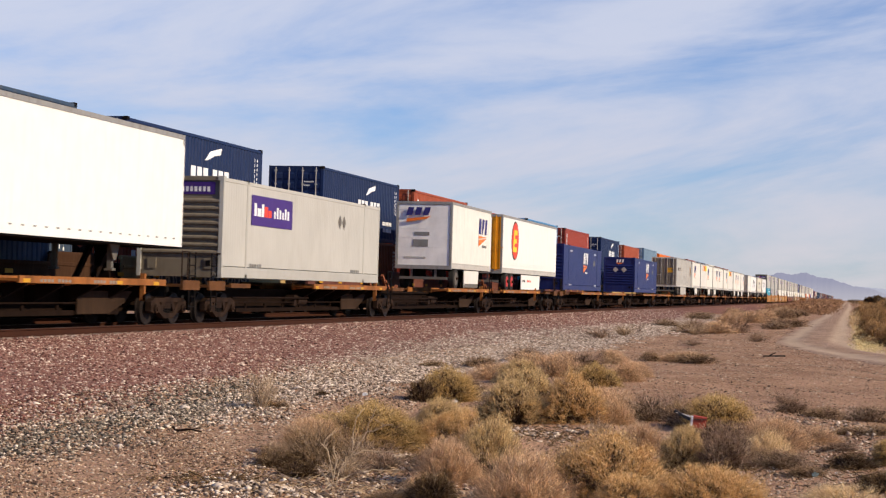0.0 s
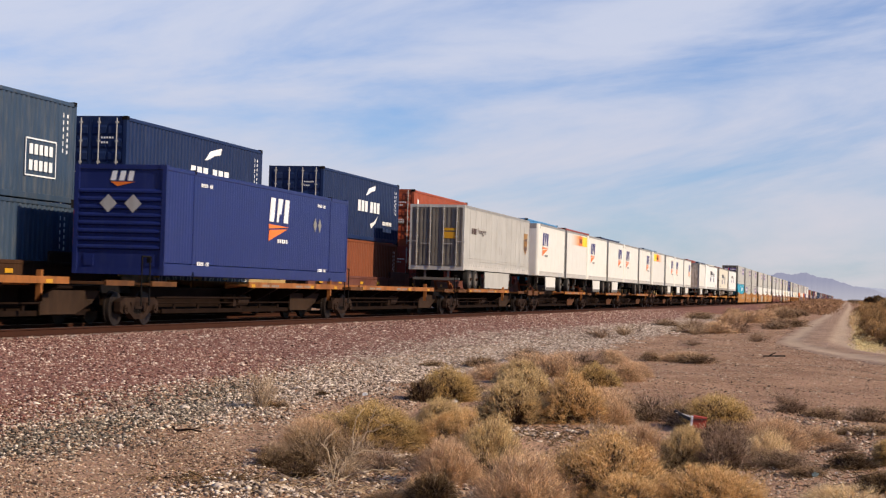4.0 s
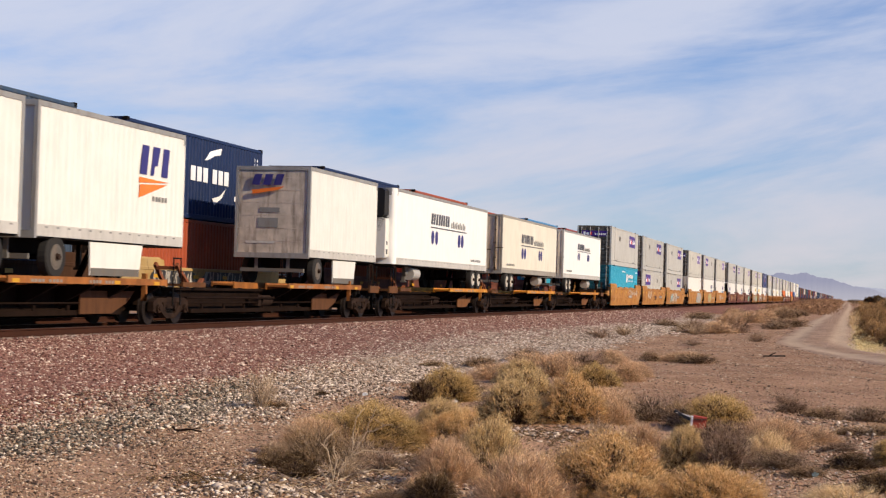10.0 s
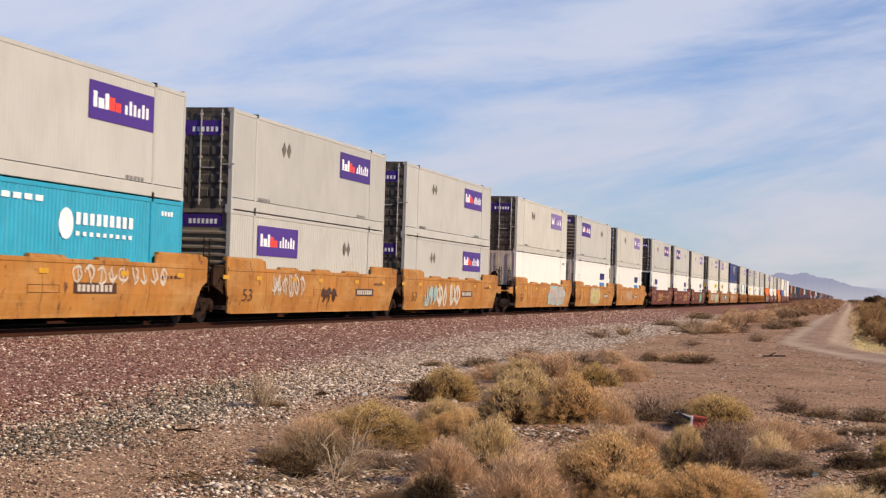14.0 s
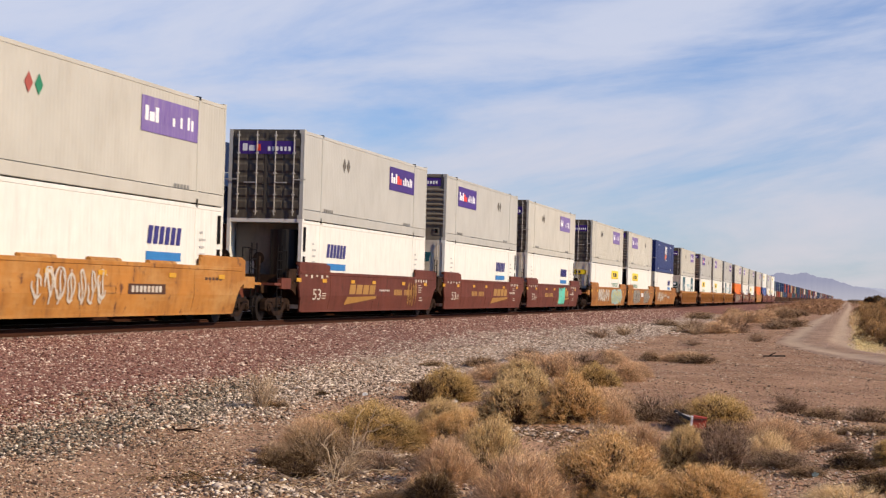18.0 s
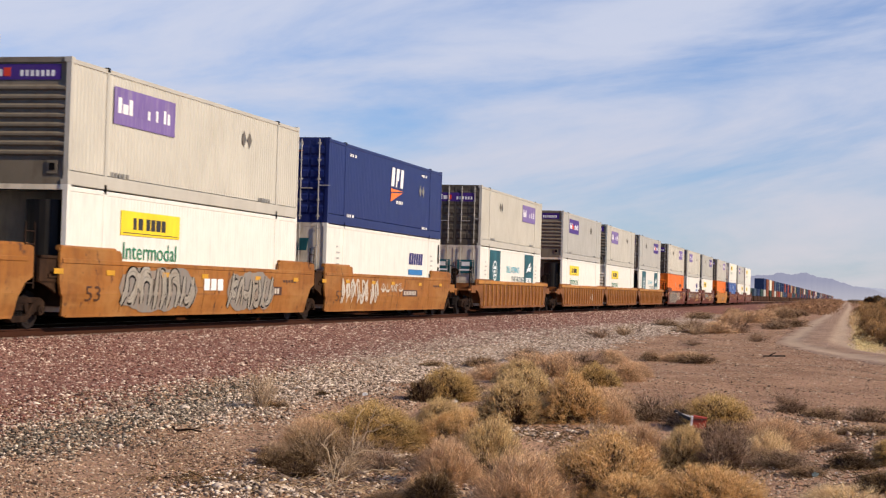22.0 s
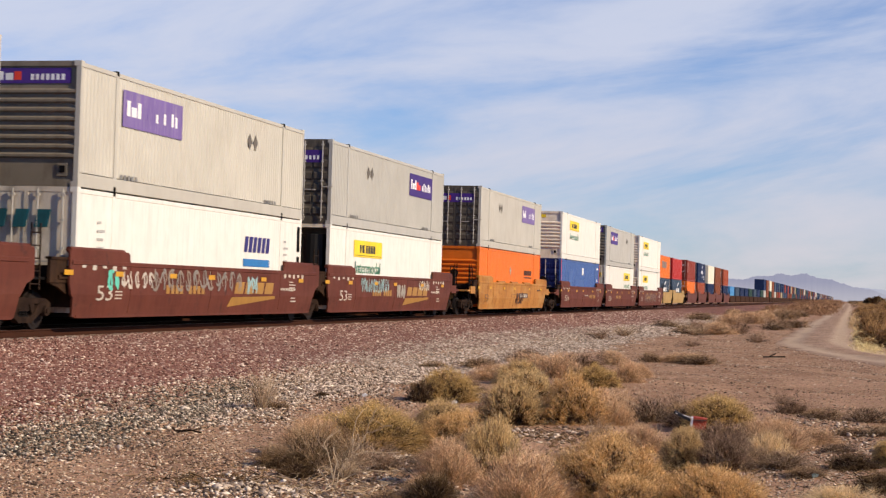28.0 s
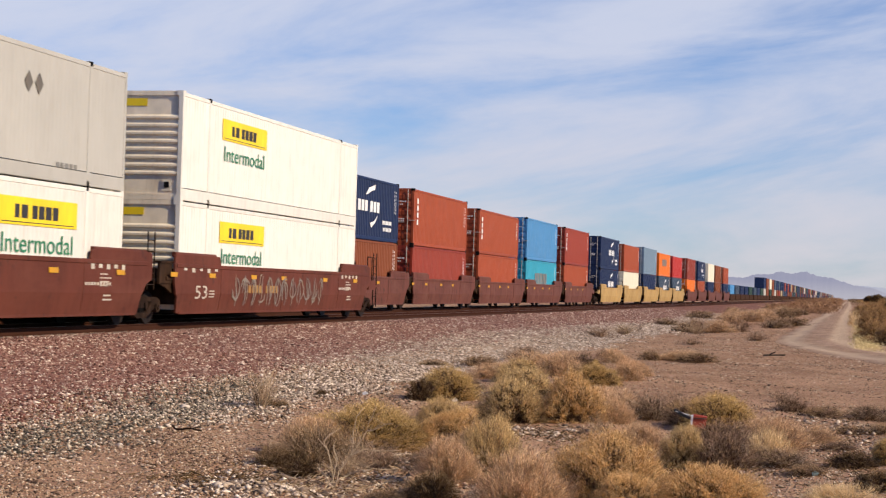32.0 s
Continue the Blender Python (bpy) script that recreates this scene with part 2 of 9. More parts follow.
DECALCYAN = mat("cyan_decal", (0.02, 0.42, 0.55), 0.45, grime=0.04, bump=0)
DECALBLACK = mat("black_decal", (0.03, 0.03, 0.035), 0.5, grime=0.05, bump=0)
PALESTENCIL = mat("pale_grey_stencil", (0.42, 0.41, 0.39), 0.6, grime=0.2, bump=0)
LOGOGREY = mat("slate_grey_decal", (0.075, 0.075, 0.09), 0.5, grime=0.05, bump=0)
DECALGREY = mat("grey_stencil", (0.22, 0.22, 0.21), 0.6, grime=0.2, bump=0)
DECALGOLD = mat("gold_decal", (0.34, 0.175, 0.04), 0.5, grime=0.1, bump=0)
DECALBROWN = mat("brown_decal", (0.07, 0.028, 0.012), 0.45, grime=0.05, bump=0)
SPRAYWHITE = mat("white_spray_paint", (0.50, 0.46, 0.40), 0.7, grime=0.3, dirt=(0.45, 0.3, 0.18), bump=0)
SPRAYGREY = mat("grey_spray_paint", (0.22, 0.20, 0.18), 0.7, grime=0.25, dirt=(0.35, 0.2, 0.1), bump=0)
SPRAYGREEN = mat("mint_spray_paint", (0.10, 0.52, 0.40), 0.65, grime=0.15, bump=0)
SPRAYLIME = mat("lime_spray_paint", (0.52, 0.50, 0.16), 0.65, grime=0.15, bump=0)
SPRAYMIX = mat("dull_silver_spray_paint", (0.34, 0.31, 0.26), 0.6, grime=0.25, dirt=(0.14, 0.11, 0.08), bump=0)
# front ends and recessed walls: stained, and darker than the sides to carry shade
ENDGREY = mat("stained_shade_grey_end_paint", (0.205, 0.172, 0.130), 0.6, grime=0.3, dirt=(0.10, 0.072, 0.046), streak=0.4, spec=0.2)
SPRAYPINK = mat("pink_spray_paint", (0.52, 0.27, 0.23), 0.65, grime=0.15, bump=0)
SPRAYBLUE = mat("pale_blue_spray_paint", (0.28, 0.42, 0.42), 0.65, grime=0.15, bump=0)
RAIL = mat("rusty_rail_steel", (0.046, 0.017, 0.010), 0.85, spec=0.1, grime=0.25, dirt=(0.055, 0.022, 0.014))
RAILHEAD = mat("worn_rail_head", (0.16, 0.12, 0.10), 0.35, metal=0.8, grime=0.3)
TIE = mat("weathered_concrete_tie", (0.32, 0.27, 0.23), 0.85, grime=0.3, each=0.1)
YELLOWDOOR = mat("amber_door_paint", (0.75, 0.30, 0.015), 0.45, grime=0.1)
REFRIG = mat("dark_refrigeration_case", (0.012, 0.011, 0.011), 0.5, grime=0.1, dirt=(0.05, 0.04, 0.03), spec=0.2)
SPINEYELLOW = mat("orange_yellow_deck_paint", (0.52, 0.20, 0.022), 0.6, grime=0.25, dirt=(0.20, 0.09, 0.05), vary=0.2, streak=0.35)
RIMGREY = mat("dusty_grey_rim", (0.10, 0.088, 0.074), 0.6, grime=0.3)
LEGGREY = mat("dull_landing_gear_steel", (0.13, 0.12, 0.105), 0.6, grime=0.3, spec=0.3)
# stained white ends, made lighter and warmer than the sides to offset their shade
PALEEND = mat("shade_lifted_ribbed_end_paint", (0.84, 0.735, 0.575), 0.5, grime=0.16, dirt=(0.30, 0.20, 0.12), vary=0.15, streak=0.6)


# ---------------- mesh building ----------------
class G:
    """Collects solid pieces of one mesh."""

    def __init__(self):
        self.v, self.f, self.smooth = [], [], False

    def box(self, x0, x1, y0, y1, z0, z1):
        n = len(self.v)
        self.v += [(x0, y0, z0), (x1, y0, z0), (x1, y1, z0), (x0, y1, z0), (x0, y0, z1), (x1, y0, z1), (x1, y1, z1), (x0, y1, z1)]
        self.f += [tuple(n + i for i in q) for q in ((0, 3, 2, 1), (4, 5, 6, 7), (0, 1, 5, 4), (1, 2, 6, 5), (2, 3, 7, 6), (3, 0, 4, 7))]
        return self

    def soft(self, x0, x1, y0, y1, z0, z1, c=0.02):
        """A box with its four long y edges chamfered."""
        return self.prism([(x0 + c, z0), (x1 - c, z0), (x1, z0 + c), (x1, z1 - c), (x1 - c, z1), (x0 + c, z1), (x0, z1 - c), (x0, z0 + c)], "y", y0, y1)

    def prism(self, poly, axis, a, b):
        """A polygon drawn in the plane across axis, drawn out from a to b. For x the polygon is (y, z); y: (x, z); z: (x, y)."""
        def at(p, k):
            return (k, p[0], p[1]) if axis == "x" else (p[0], k, p[1]) if axis == "y" else (p[0], p[1], k)
        n, m = len(self.v), len(poly)
        area = sum(poly[i][0] * poly[(i + 1) % m][1] - poly[(i + 1) % m][0] * poly[i][1] for i in range(m))
        if (area < 0) != (axis == "y"):
            poly = poly[::-1]
        self.v += [at(p, a) for p in poly] + [at(p, b) for p in poly]
        self.f.append(tuple(range(n + m - 1, n - 1, -1)))
        self.f.append(tuple(range(n + m, n + 2 * m)))
        for i in range(m):
            j = (i + 1) % m
            self.f.append((n + i, n + j, n + m + j, n + m + i))
        return self

    def cyl(self, axis, c, r, a, b, n=16, r2=None, phase=0.0):
        """A cylinder round the point c of the plane across axis, from a to b."""
        r2 = r if r2 is None else r2
        def at(k, rad, th):
            p = (c[0] + rad * math.cos(th), c[1] + rad * math.sin(th))
            return (k, p[0], p[1]) if axis == "x" else (p[0], k, p[1]) if axis == "y" else (p[0], p[1], k)
        s = len(self.v)
        for k, rad in ((a, r), (b, r2)):
            self.v += [at(k, rad, phase + 2 * math.pi * i / n) for i in range(n)]
        flip = axis == "y"
        def add(q):
            self.f.append(tuple(q[::-1]) if flip else tuple(q))
        add([s + i for i in range(n - 1, -1, -1)])
        add([s + n + i for i in range(n)])
        for i in range(n):
            j = (i + 1) % n
            add([s + i, s + j, s + n + j, s + n + i])
        return self

    def rod(self, p, q, r, n=6):
        """A round bar from p to q."""
        p, q = Vector(p), Vector(q)
        d = (q - p).normalized()
        u = d.orthogonal().normalized()
        w = d.cross(u)
        s = len(self.v)
        for o in (p, q):
            self.v += [tuple(o + r * (math.cos(2 * math.pi * i / n) * u + math.sin(2 * math.pi * i / n) * w)) for i in range(n)]
        self.f.append(tuple(s + i for i in range(n - 1, -1, -1)))
        self.f.append(tuple(s + n + i for i in range(n)))
        for i in range(n):
            j = (i + 1) % n
            self.f.append((s + i, s + j, s + n + j, s + n + i))
        return self

    def bar(self, p, q, w, h):
        """A flat bar from p to q, w across and h high."""
        p, q = Vector(p), Vector(q)
        d = (q - p).normalized()
        u = d.cross(Vector((0, 0, 1)))
        u = u.normalized() if u.length > 1e-4 else Vector((1, 0, 0))
        v = u.cross(d).normalized()
        s = len(self.v)
        for o in (p, q):
            self.v += [tuple(o + a * w / 2 * u + b * h / 2 * v) for a, b in ((-1, -1), (1, -1), (1, 1), (-1, 1))]
        self.f += [tuple(s + i for i in k) for k in ((3, 2, 1, 0), (4, 5, 6, 7), (0, 1, 5, 4), (1, 2, 6, 5), (2, 3, 7, 6), (3, 0, 4, 7))]
        return self

    def ribs(self, x, y0, y1, z0, z1, pitch, depth, side=1):
        """A pressed side sheet with upright trapezoid ribs; x is its outer face."""
        n = max(1, round((y1 - y0) / pitch))
        p = (y1 - y0) / n
        prof = []
        for i in range(n):
            o = y0 + i * p
            prof += [(o, x), (o + 0.36 * p, x), (o + 0.5 * p, x - side * depth), (o + 0.86 * p, x - side * depth)]
        prof.append((y1, x))
        s = len(self.v)
        for y, xx in prof:
            self.v += [(xx, y, z0), (xx, y, z1)]
        for i in range(len(prof) - 1):
            q = (s + 2 * i, s + 2 * i + 2, s + 2 * i + 3, s + 2 * i + 1)
            self.f.append(q if side > 0 else q[::-1])
        return self

    def mesh(self, name, material):
        m = bpy.data.meshes.new(name)
        m.from_pydata(self.v, [], self.f)
        m.materials.append(material)
        if self.smooth:
            m.shade_smooth()
        m.update()
        return m


CACHE = {}


def shape(key, material, fn):
    """The mesh that fn draws, built once for each key and material."""
    k = (key, material.name)
    if k not in CACHE:
        g = G()
        fn(g)
        CACHE[k] = g.mesh(str(key[0] if isinstance(key, tuple) else key), material)
    return CACHE[k]


def part(name, mesh, parent, at=None, label=""):
    ob = new(name, mesh)
    ob.parent = parent
    if at is not None:
        ob.location = at
    return tagged(ob, label=label) if label else ob


def thing(name, at, label, category, group="", kind=""):
    ob = new(name)
    ob.empty_display_size = 0.3
    ob.location = at
    return tagged(ob, label, category, group, kind)


FONT_CACHE = {}


def lettering(word, material, width, height):
    """The mesh of a word, standing on the near side of a thing, reading along +y."""
    k = (word, material.name, round(width, 2), round(height, 2))
    if k not in FONT_CACHE:
        cu = bpy.data.curves.new("lettering", "FONT")
        cu.body, cu.extrude, cu.resolution_u = word, 0.0, 3
        tmp = bpy.data.objects.new("lettering_tmp", cu)
        m = bpy.data.meshes.new_from_object(tmp)
        co = np.array([v.co[:] for v in m.vertices])
        lo, hi = co.min(0), co.max(0)
        for v in m.vertices:
            y = (v.co.x - lo[0]) / (hi[0] - lo[0]) * width
            z = (v.co.y - lo[1]) / (hi[1] - lo[1]) * height
            v.co = (0, y, z)
        m.materials.clear()
        m.materials.append(material)
        bpy.data.objects.remove(tmp)
        FONT_CACHE[k] = m
    return FONT_CACHE[k]


def decal(parent, name, material, x, y0, y1, z0, z1, label="", lean=0.0):
    """A painted panel on the near side of a thing: its outer plane at x, leaning by lean metres over its height."""
    w, h = y1 - y0, z1 - z0
    m = shape((name, round(w, 3), round(h, 3), round(lean, 3)), material,
              lambda g: g.prism([(0, 0), (w, 0), (w + lean, h), (lean, h)], "x", -0.004, 0.0))
    return part(name, m, parent, (x, y0, z0), label)


def bars(parent, name, material, x, rects, label=""):
    """A line of unreadable writing: small upright bars, each (y0, y1, z0, z1), as one painted part."""
    key = (name, tuple(round(v, 3) for r in rects for v in r))
    m = shape(key, material, lambda g: [g.box(-0.004, 0.0, a, b, c, d) for a, b, c, d in rects])
    return tagged(part(name, m, parent, (x, 0, 0), label), kind="stuff")


def spray(parent, name, material, x, y0, y1, z0, z1, seed, width=0.07, n=7):
    """Graffiti strokes: bent bands of paint on the near side."""
    rng = random.Random(seed)
    def draw(g):
        w, h = y1 - y0, z1 - z0
        for i in range(n):
            cy = w * (i + 0.5) / n
            # each letter: two bent strokes and a leaning stem
            strokes = []
            for _ in range(2):
                a, r, ry = rng.uniform(0, 6.28), h * rng.uniform(0.26, 0.46), w / n * rng.uniform(0.25, 0.5)
                turn = rng.choice((-1, 1)) * rng.uniform(1.8, 4.4)
                mz = h * rng.uniform(0.42, 0.6)
                strokes.append([(cy + ry * math.cos(a + turn * k / 12) * (1 + 0.15 * math.sin(3 * a + k)), mz + r * math.sin(a + turn * k / 12)) for k in range(13)])
            lean = w / n * rng.uniform(-0.25, 0.3)
            strokes.append([(cy + lean * (k / 6 - 0.5) + 0.04 * math.sin(k), h * (0.06 + 0.88 * k / 6)) for k in range(7)])
            for pts in strokes:
                px = rng.uniform(-0.0035, 0.0)
                m = len(pts)
                edge = []
                for k in range(m):
                    p0, p1 = pts[max(0, k - 1)], pts[min(m - 1, k + 1)]
                    dy, dz = p1[0] - p0[0], p1[1] - p0[1]
                    l = math.hypot(dy, dz) or 1
                    tw = width * (0.55 + 0.75 * math.sin(math.pi * (k + 0.7) / (m + 0.4))) / 2
                    edge.append(((pts[k][0] + dz / l * tw, pts[k][1] - dy / l * tw), (pts[k][0] - dz / l * tw, pts[k][1] + dy / l * tw)))
                s = len(g.v)
                for e in edge:
                    for c in e:
                        g.v.append((px, c[0], min(max(c[1], 0.0), h)))
                for k in range(m - 1):
                    g.f.append((s + 2 * k, s + 2 * k + 2, s + 2 * k + 3, s + 2 * k + 1))
    m = shape((name, seed), material, draw)
    return tagged(part(name, m, parent, (x, y0, z0)), kind="stuff")


def piece(parent, back, ink, line, x, y0, y1, z0, z1, n, seed, thick=0.17):
    """A big graffiti piece: a cloud of colour, and on it fat bent letters-like strokes with a rim and inner lines."""
    rng = random.Random(seed)
    w, h = y1 - y0, z1 - z0
    cols = 26
    ends = []
    for k in range(cols + 1):
        u = k / cols
        arch = (1 - abs(2 * u - 1) ** 4) ** 0.5
        wob = 0.05 * math.sin(9 * u + seed) + 0.04 * math.sin(23 * u + 2 * seed) + rng.uniform(-0.03, 0.03)
        ends.append((w * u, h * max(0.0, 0.5 - 0.47 * arch + wob), h * min(1.0, 0.5 + 0.47 * arch + wob)))

    def cloud(g):
        bend = CREASE - z0
        for y, lo, hi in ends:
            g.v += [(0.0, y, lo), (0.0, y, min(max(bend, lo + 0.002), hi - 0.002)), (0.0, y, hi)]
        for k in range(cols):
            for j in (0, 1):
                g.f.append((3 * k + j, 3 * k + 3 + j, 3 * k + 4 + j, 3 * k + 1 + j))
    p = part("graffiti", shape(("paint_patch", seed), back, cloud), parent, (x, y0, z0))
    runs = []
    cell = w * 0.90 / n
    for i in range(n):
        c = w * 0.05 + (i + 0.5) * cell
        lean = rng.uniform(-0.10, 0.22)
        for _ in range(2):
            a, turn = rng.uniform(0, 6.28), rng.choice((-1, 1)) * rng.uniform(1.0, 2.6)
            ry, rz, mz = cell * rng.uniform(0.22, 0.46), h * rng.uniform(0.20, 0.36), h * rng.uniform(0.36, 0.64)
            runs.append([(c + ry * math.cos(a + turn * q / 10) + lean * (rz * math.sin(a + turn * q / 10)), mz + rz * math.sin(a + turn * q / 10)) for q in range(11)])
        for o in (-0.32, 0.3):
            bend, low, high = rng.uniform(-0.25, 0.25), rng.uniform(0.06, 0.2), rng.uniform(0.75, 0.94)
            runs.append([(c + o * cell + (lean + 0.1) * (q / 6 - 0.5) * h + bend * cell * abs(q / 6 - 0.5), h * (low + (high - low) * q / 6)) for q in range(7)])

    def bands(g, t, px, fade):
        for k, pts in enumerate(runs):
            m = len(pts)
            lift = px + 0.0004 * (k % 4)
            s = len(g.v)
            for q in range(m):
                a, b = pts[max(0, q - 1)], pts[min(m - 1, q + 1)]
                dy, dz = b[0] - a[0], b[1] - a[1]
                l = math.hypot(dy, dz) or 1
                tw = t * (fade + (1 - fade) * math.sin(math.pi * (q + 0.6) / (m + 0.2))) / 2
                for sg in (1, -1):
                    g.v.append((lift, pts[q][0] + sg * dz / l * tw, min(h * 0.985, max(0.015 * h, pts[q][1] - sg * dy / l * tw))))
            for q in range(m - 1):
                g.f.append((s + 2 * q, s + 2 * q + 2, s + 2 * q + 3, s + 2 * q + 1))
    tagged(part("paint_rim", shape(("paint_rim", seed), line, lambda g: bands(g, thick * 1.6, 0.0015, 0.6)), p), kind="stuff")
    tagged(part("paint_stroke", shape(("paint_stroke", seed), ink, lambda g: bands(g, thick, 0.0045, 0.45)), p), kind="stuff")
    tagged(part("paint_line", shape(("paint_line", seed), back, lambda g: bands(g, thick * 0.16, 0.0075, 0.2)), p), kind="stuff")
    return p


# ---------------- wheels and bogies ----------------
def bogie(parent, y, z=0.0):
    """A two-axle freight bogie, its middle at y."""
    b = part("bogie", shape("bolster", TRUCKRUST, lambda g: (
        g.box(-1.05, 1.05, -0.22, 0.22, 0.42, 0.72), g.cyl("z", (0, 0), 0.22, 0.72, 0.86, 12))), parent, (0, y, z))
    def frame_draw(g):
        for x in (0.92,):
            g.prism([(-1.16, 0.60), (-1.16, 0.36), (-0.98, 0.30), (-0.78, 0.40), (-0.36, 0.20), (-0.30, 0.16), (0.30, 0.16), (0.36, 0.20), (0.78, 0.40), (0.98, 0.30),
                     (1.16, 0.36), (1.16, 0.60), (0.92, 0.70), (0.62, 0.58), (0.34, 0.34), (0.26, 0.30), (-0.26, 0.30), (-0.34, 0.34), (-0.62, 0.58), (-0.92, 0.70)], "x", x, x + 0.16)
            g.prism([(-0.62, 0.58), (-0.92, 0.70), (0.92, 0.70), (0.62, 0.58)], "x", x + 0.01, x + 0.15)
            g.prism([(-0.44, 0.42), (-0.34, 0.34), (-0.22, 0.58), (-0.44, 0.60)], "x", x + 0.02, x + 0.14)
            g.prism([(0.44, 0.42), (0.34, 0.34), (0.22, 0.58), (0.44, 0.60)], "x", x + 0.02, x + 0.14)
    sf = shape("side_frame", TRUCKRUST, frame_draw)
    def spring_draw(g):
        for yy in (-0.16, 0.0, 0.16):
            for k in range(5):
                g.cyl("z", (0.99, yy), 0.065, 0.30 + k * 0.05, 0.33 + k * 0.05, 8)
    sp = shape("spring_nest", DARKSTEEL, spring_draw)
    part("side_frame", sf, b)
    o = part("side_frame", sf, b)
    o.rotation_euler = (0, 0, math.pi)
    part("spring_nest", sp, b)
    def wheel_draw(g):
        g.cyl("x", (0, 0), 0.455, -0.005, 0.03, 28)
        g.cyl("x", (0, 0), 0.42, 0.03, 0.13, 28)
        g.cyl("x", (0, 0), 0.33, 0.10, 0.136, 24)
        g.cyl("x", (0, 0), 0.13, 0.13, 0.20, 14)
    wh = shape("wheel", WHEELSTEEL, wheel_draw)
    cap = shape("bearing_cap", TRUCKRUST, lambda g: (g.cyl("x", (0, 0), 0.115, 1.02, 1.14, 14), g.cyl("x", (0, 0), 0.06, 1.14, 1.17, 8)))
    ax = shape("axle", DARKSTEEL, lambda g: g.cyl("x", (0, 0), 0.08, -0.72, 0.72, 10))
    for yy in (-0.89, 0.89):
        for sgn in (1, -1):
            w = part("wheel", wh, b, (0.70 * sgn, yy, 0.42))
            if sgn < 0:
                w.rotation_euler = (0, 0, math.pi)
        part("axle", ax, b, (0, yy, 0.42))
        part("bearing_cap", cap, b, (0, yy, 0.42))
    return b


# ---------------- boxes that ride on the cars ----------------
def end_doors(parent, W, H, material, y=0.0, rods=GALV, bands=True, x_in=0.07, handles=True):
    """Two doors with pressed panels and locking rods across the end at y."""
    def door_draw(g):
        w = W / 2 - x_in - 0.01
        g.box(0.006, w, 0.0, 0.05, 0.16, H - 0.12)
        g.box(0.006, 0.05, -0.02, 0.0, 0.16, H - 0.12)
        g.box(w - 0.05, w, -0.02, 0.0, 0.16, H - 0.12)
        if bands is True:
            n = 6
            for i in range(n):
                z0 = 0.24 + i * (H - 0.48) / n
                hh = (H - 0.48) / n
                for a, b in ((0.09, w * 0.46), (w * 0.54, w - 0.09)):
                    g.prism([(z0 + 0.04, 0), (z0 + 0.11, -0.035), (z0 + hh - 0.11, -0.035), (z0 + hh - 0.04, 0)][::1] and
                            [(0.0, z0 + 0.04), (-0.035, z0 + 0.11), (-0.035, z0 + hh - 0.11), (0.0, z0 + hh - 0.04)], "x", a, b)
    dm = shape(("door", W, H, bands, x_in), material, door_draw)
    hw = shape(("locking_rod", W, H), rods, lambda g: (
        g.cyl("z", (0, -0.06), 0.021, 0.10, H - 0.06, 8),
        *[g.box(-0.05, 0.05, -0.075, -0.03, z, z + 0.05) for z in (0.2, 0.75, H * 0.5, H - 0.8, H - 0.22)]))
    hd = shape("door_handle", rods, lambda g: g.box(0.0, 0.42, -0.085, -0.06, 0.0, 0.035)) if handles else None
    for sgn in (1, -1):
        dd = part("door", dm, parent, (0, y, 0))
        if sgn < 0:
            dd.scale = (-1, 1, 1)
        if bands is False:
            wd = W / 2 - x_in - 0.01
            for i in range(5):
                part("door_rib", shape(("door_rib", H), material, lambda g: g.box(0, 0.11, -0.025, 0.0, 0.2, H - 0.16)), dd, (0.1 + i * (wd - 0.2) / 5, 0, 0))
        for f in (0.26, 0.78):
            part("locking_rod", hw, dd, ((W / 2 - x_in) * f, 0, 0))
            if handles:
                part("door_handle", hd, dd, ((W / 2 - x_in) * f, 0, 1.15 if f < 0.5 else 1.25))


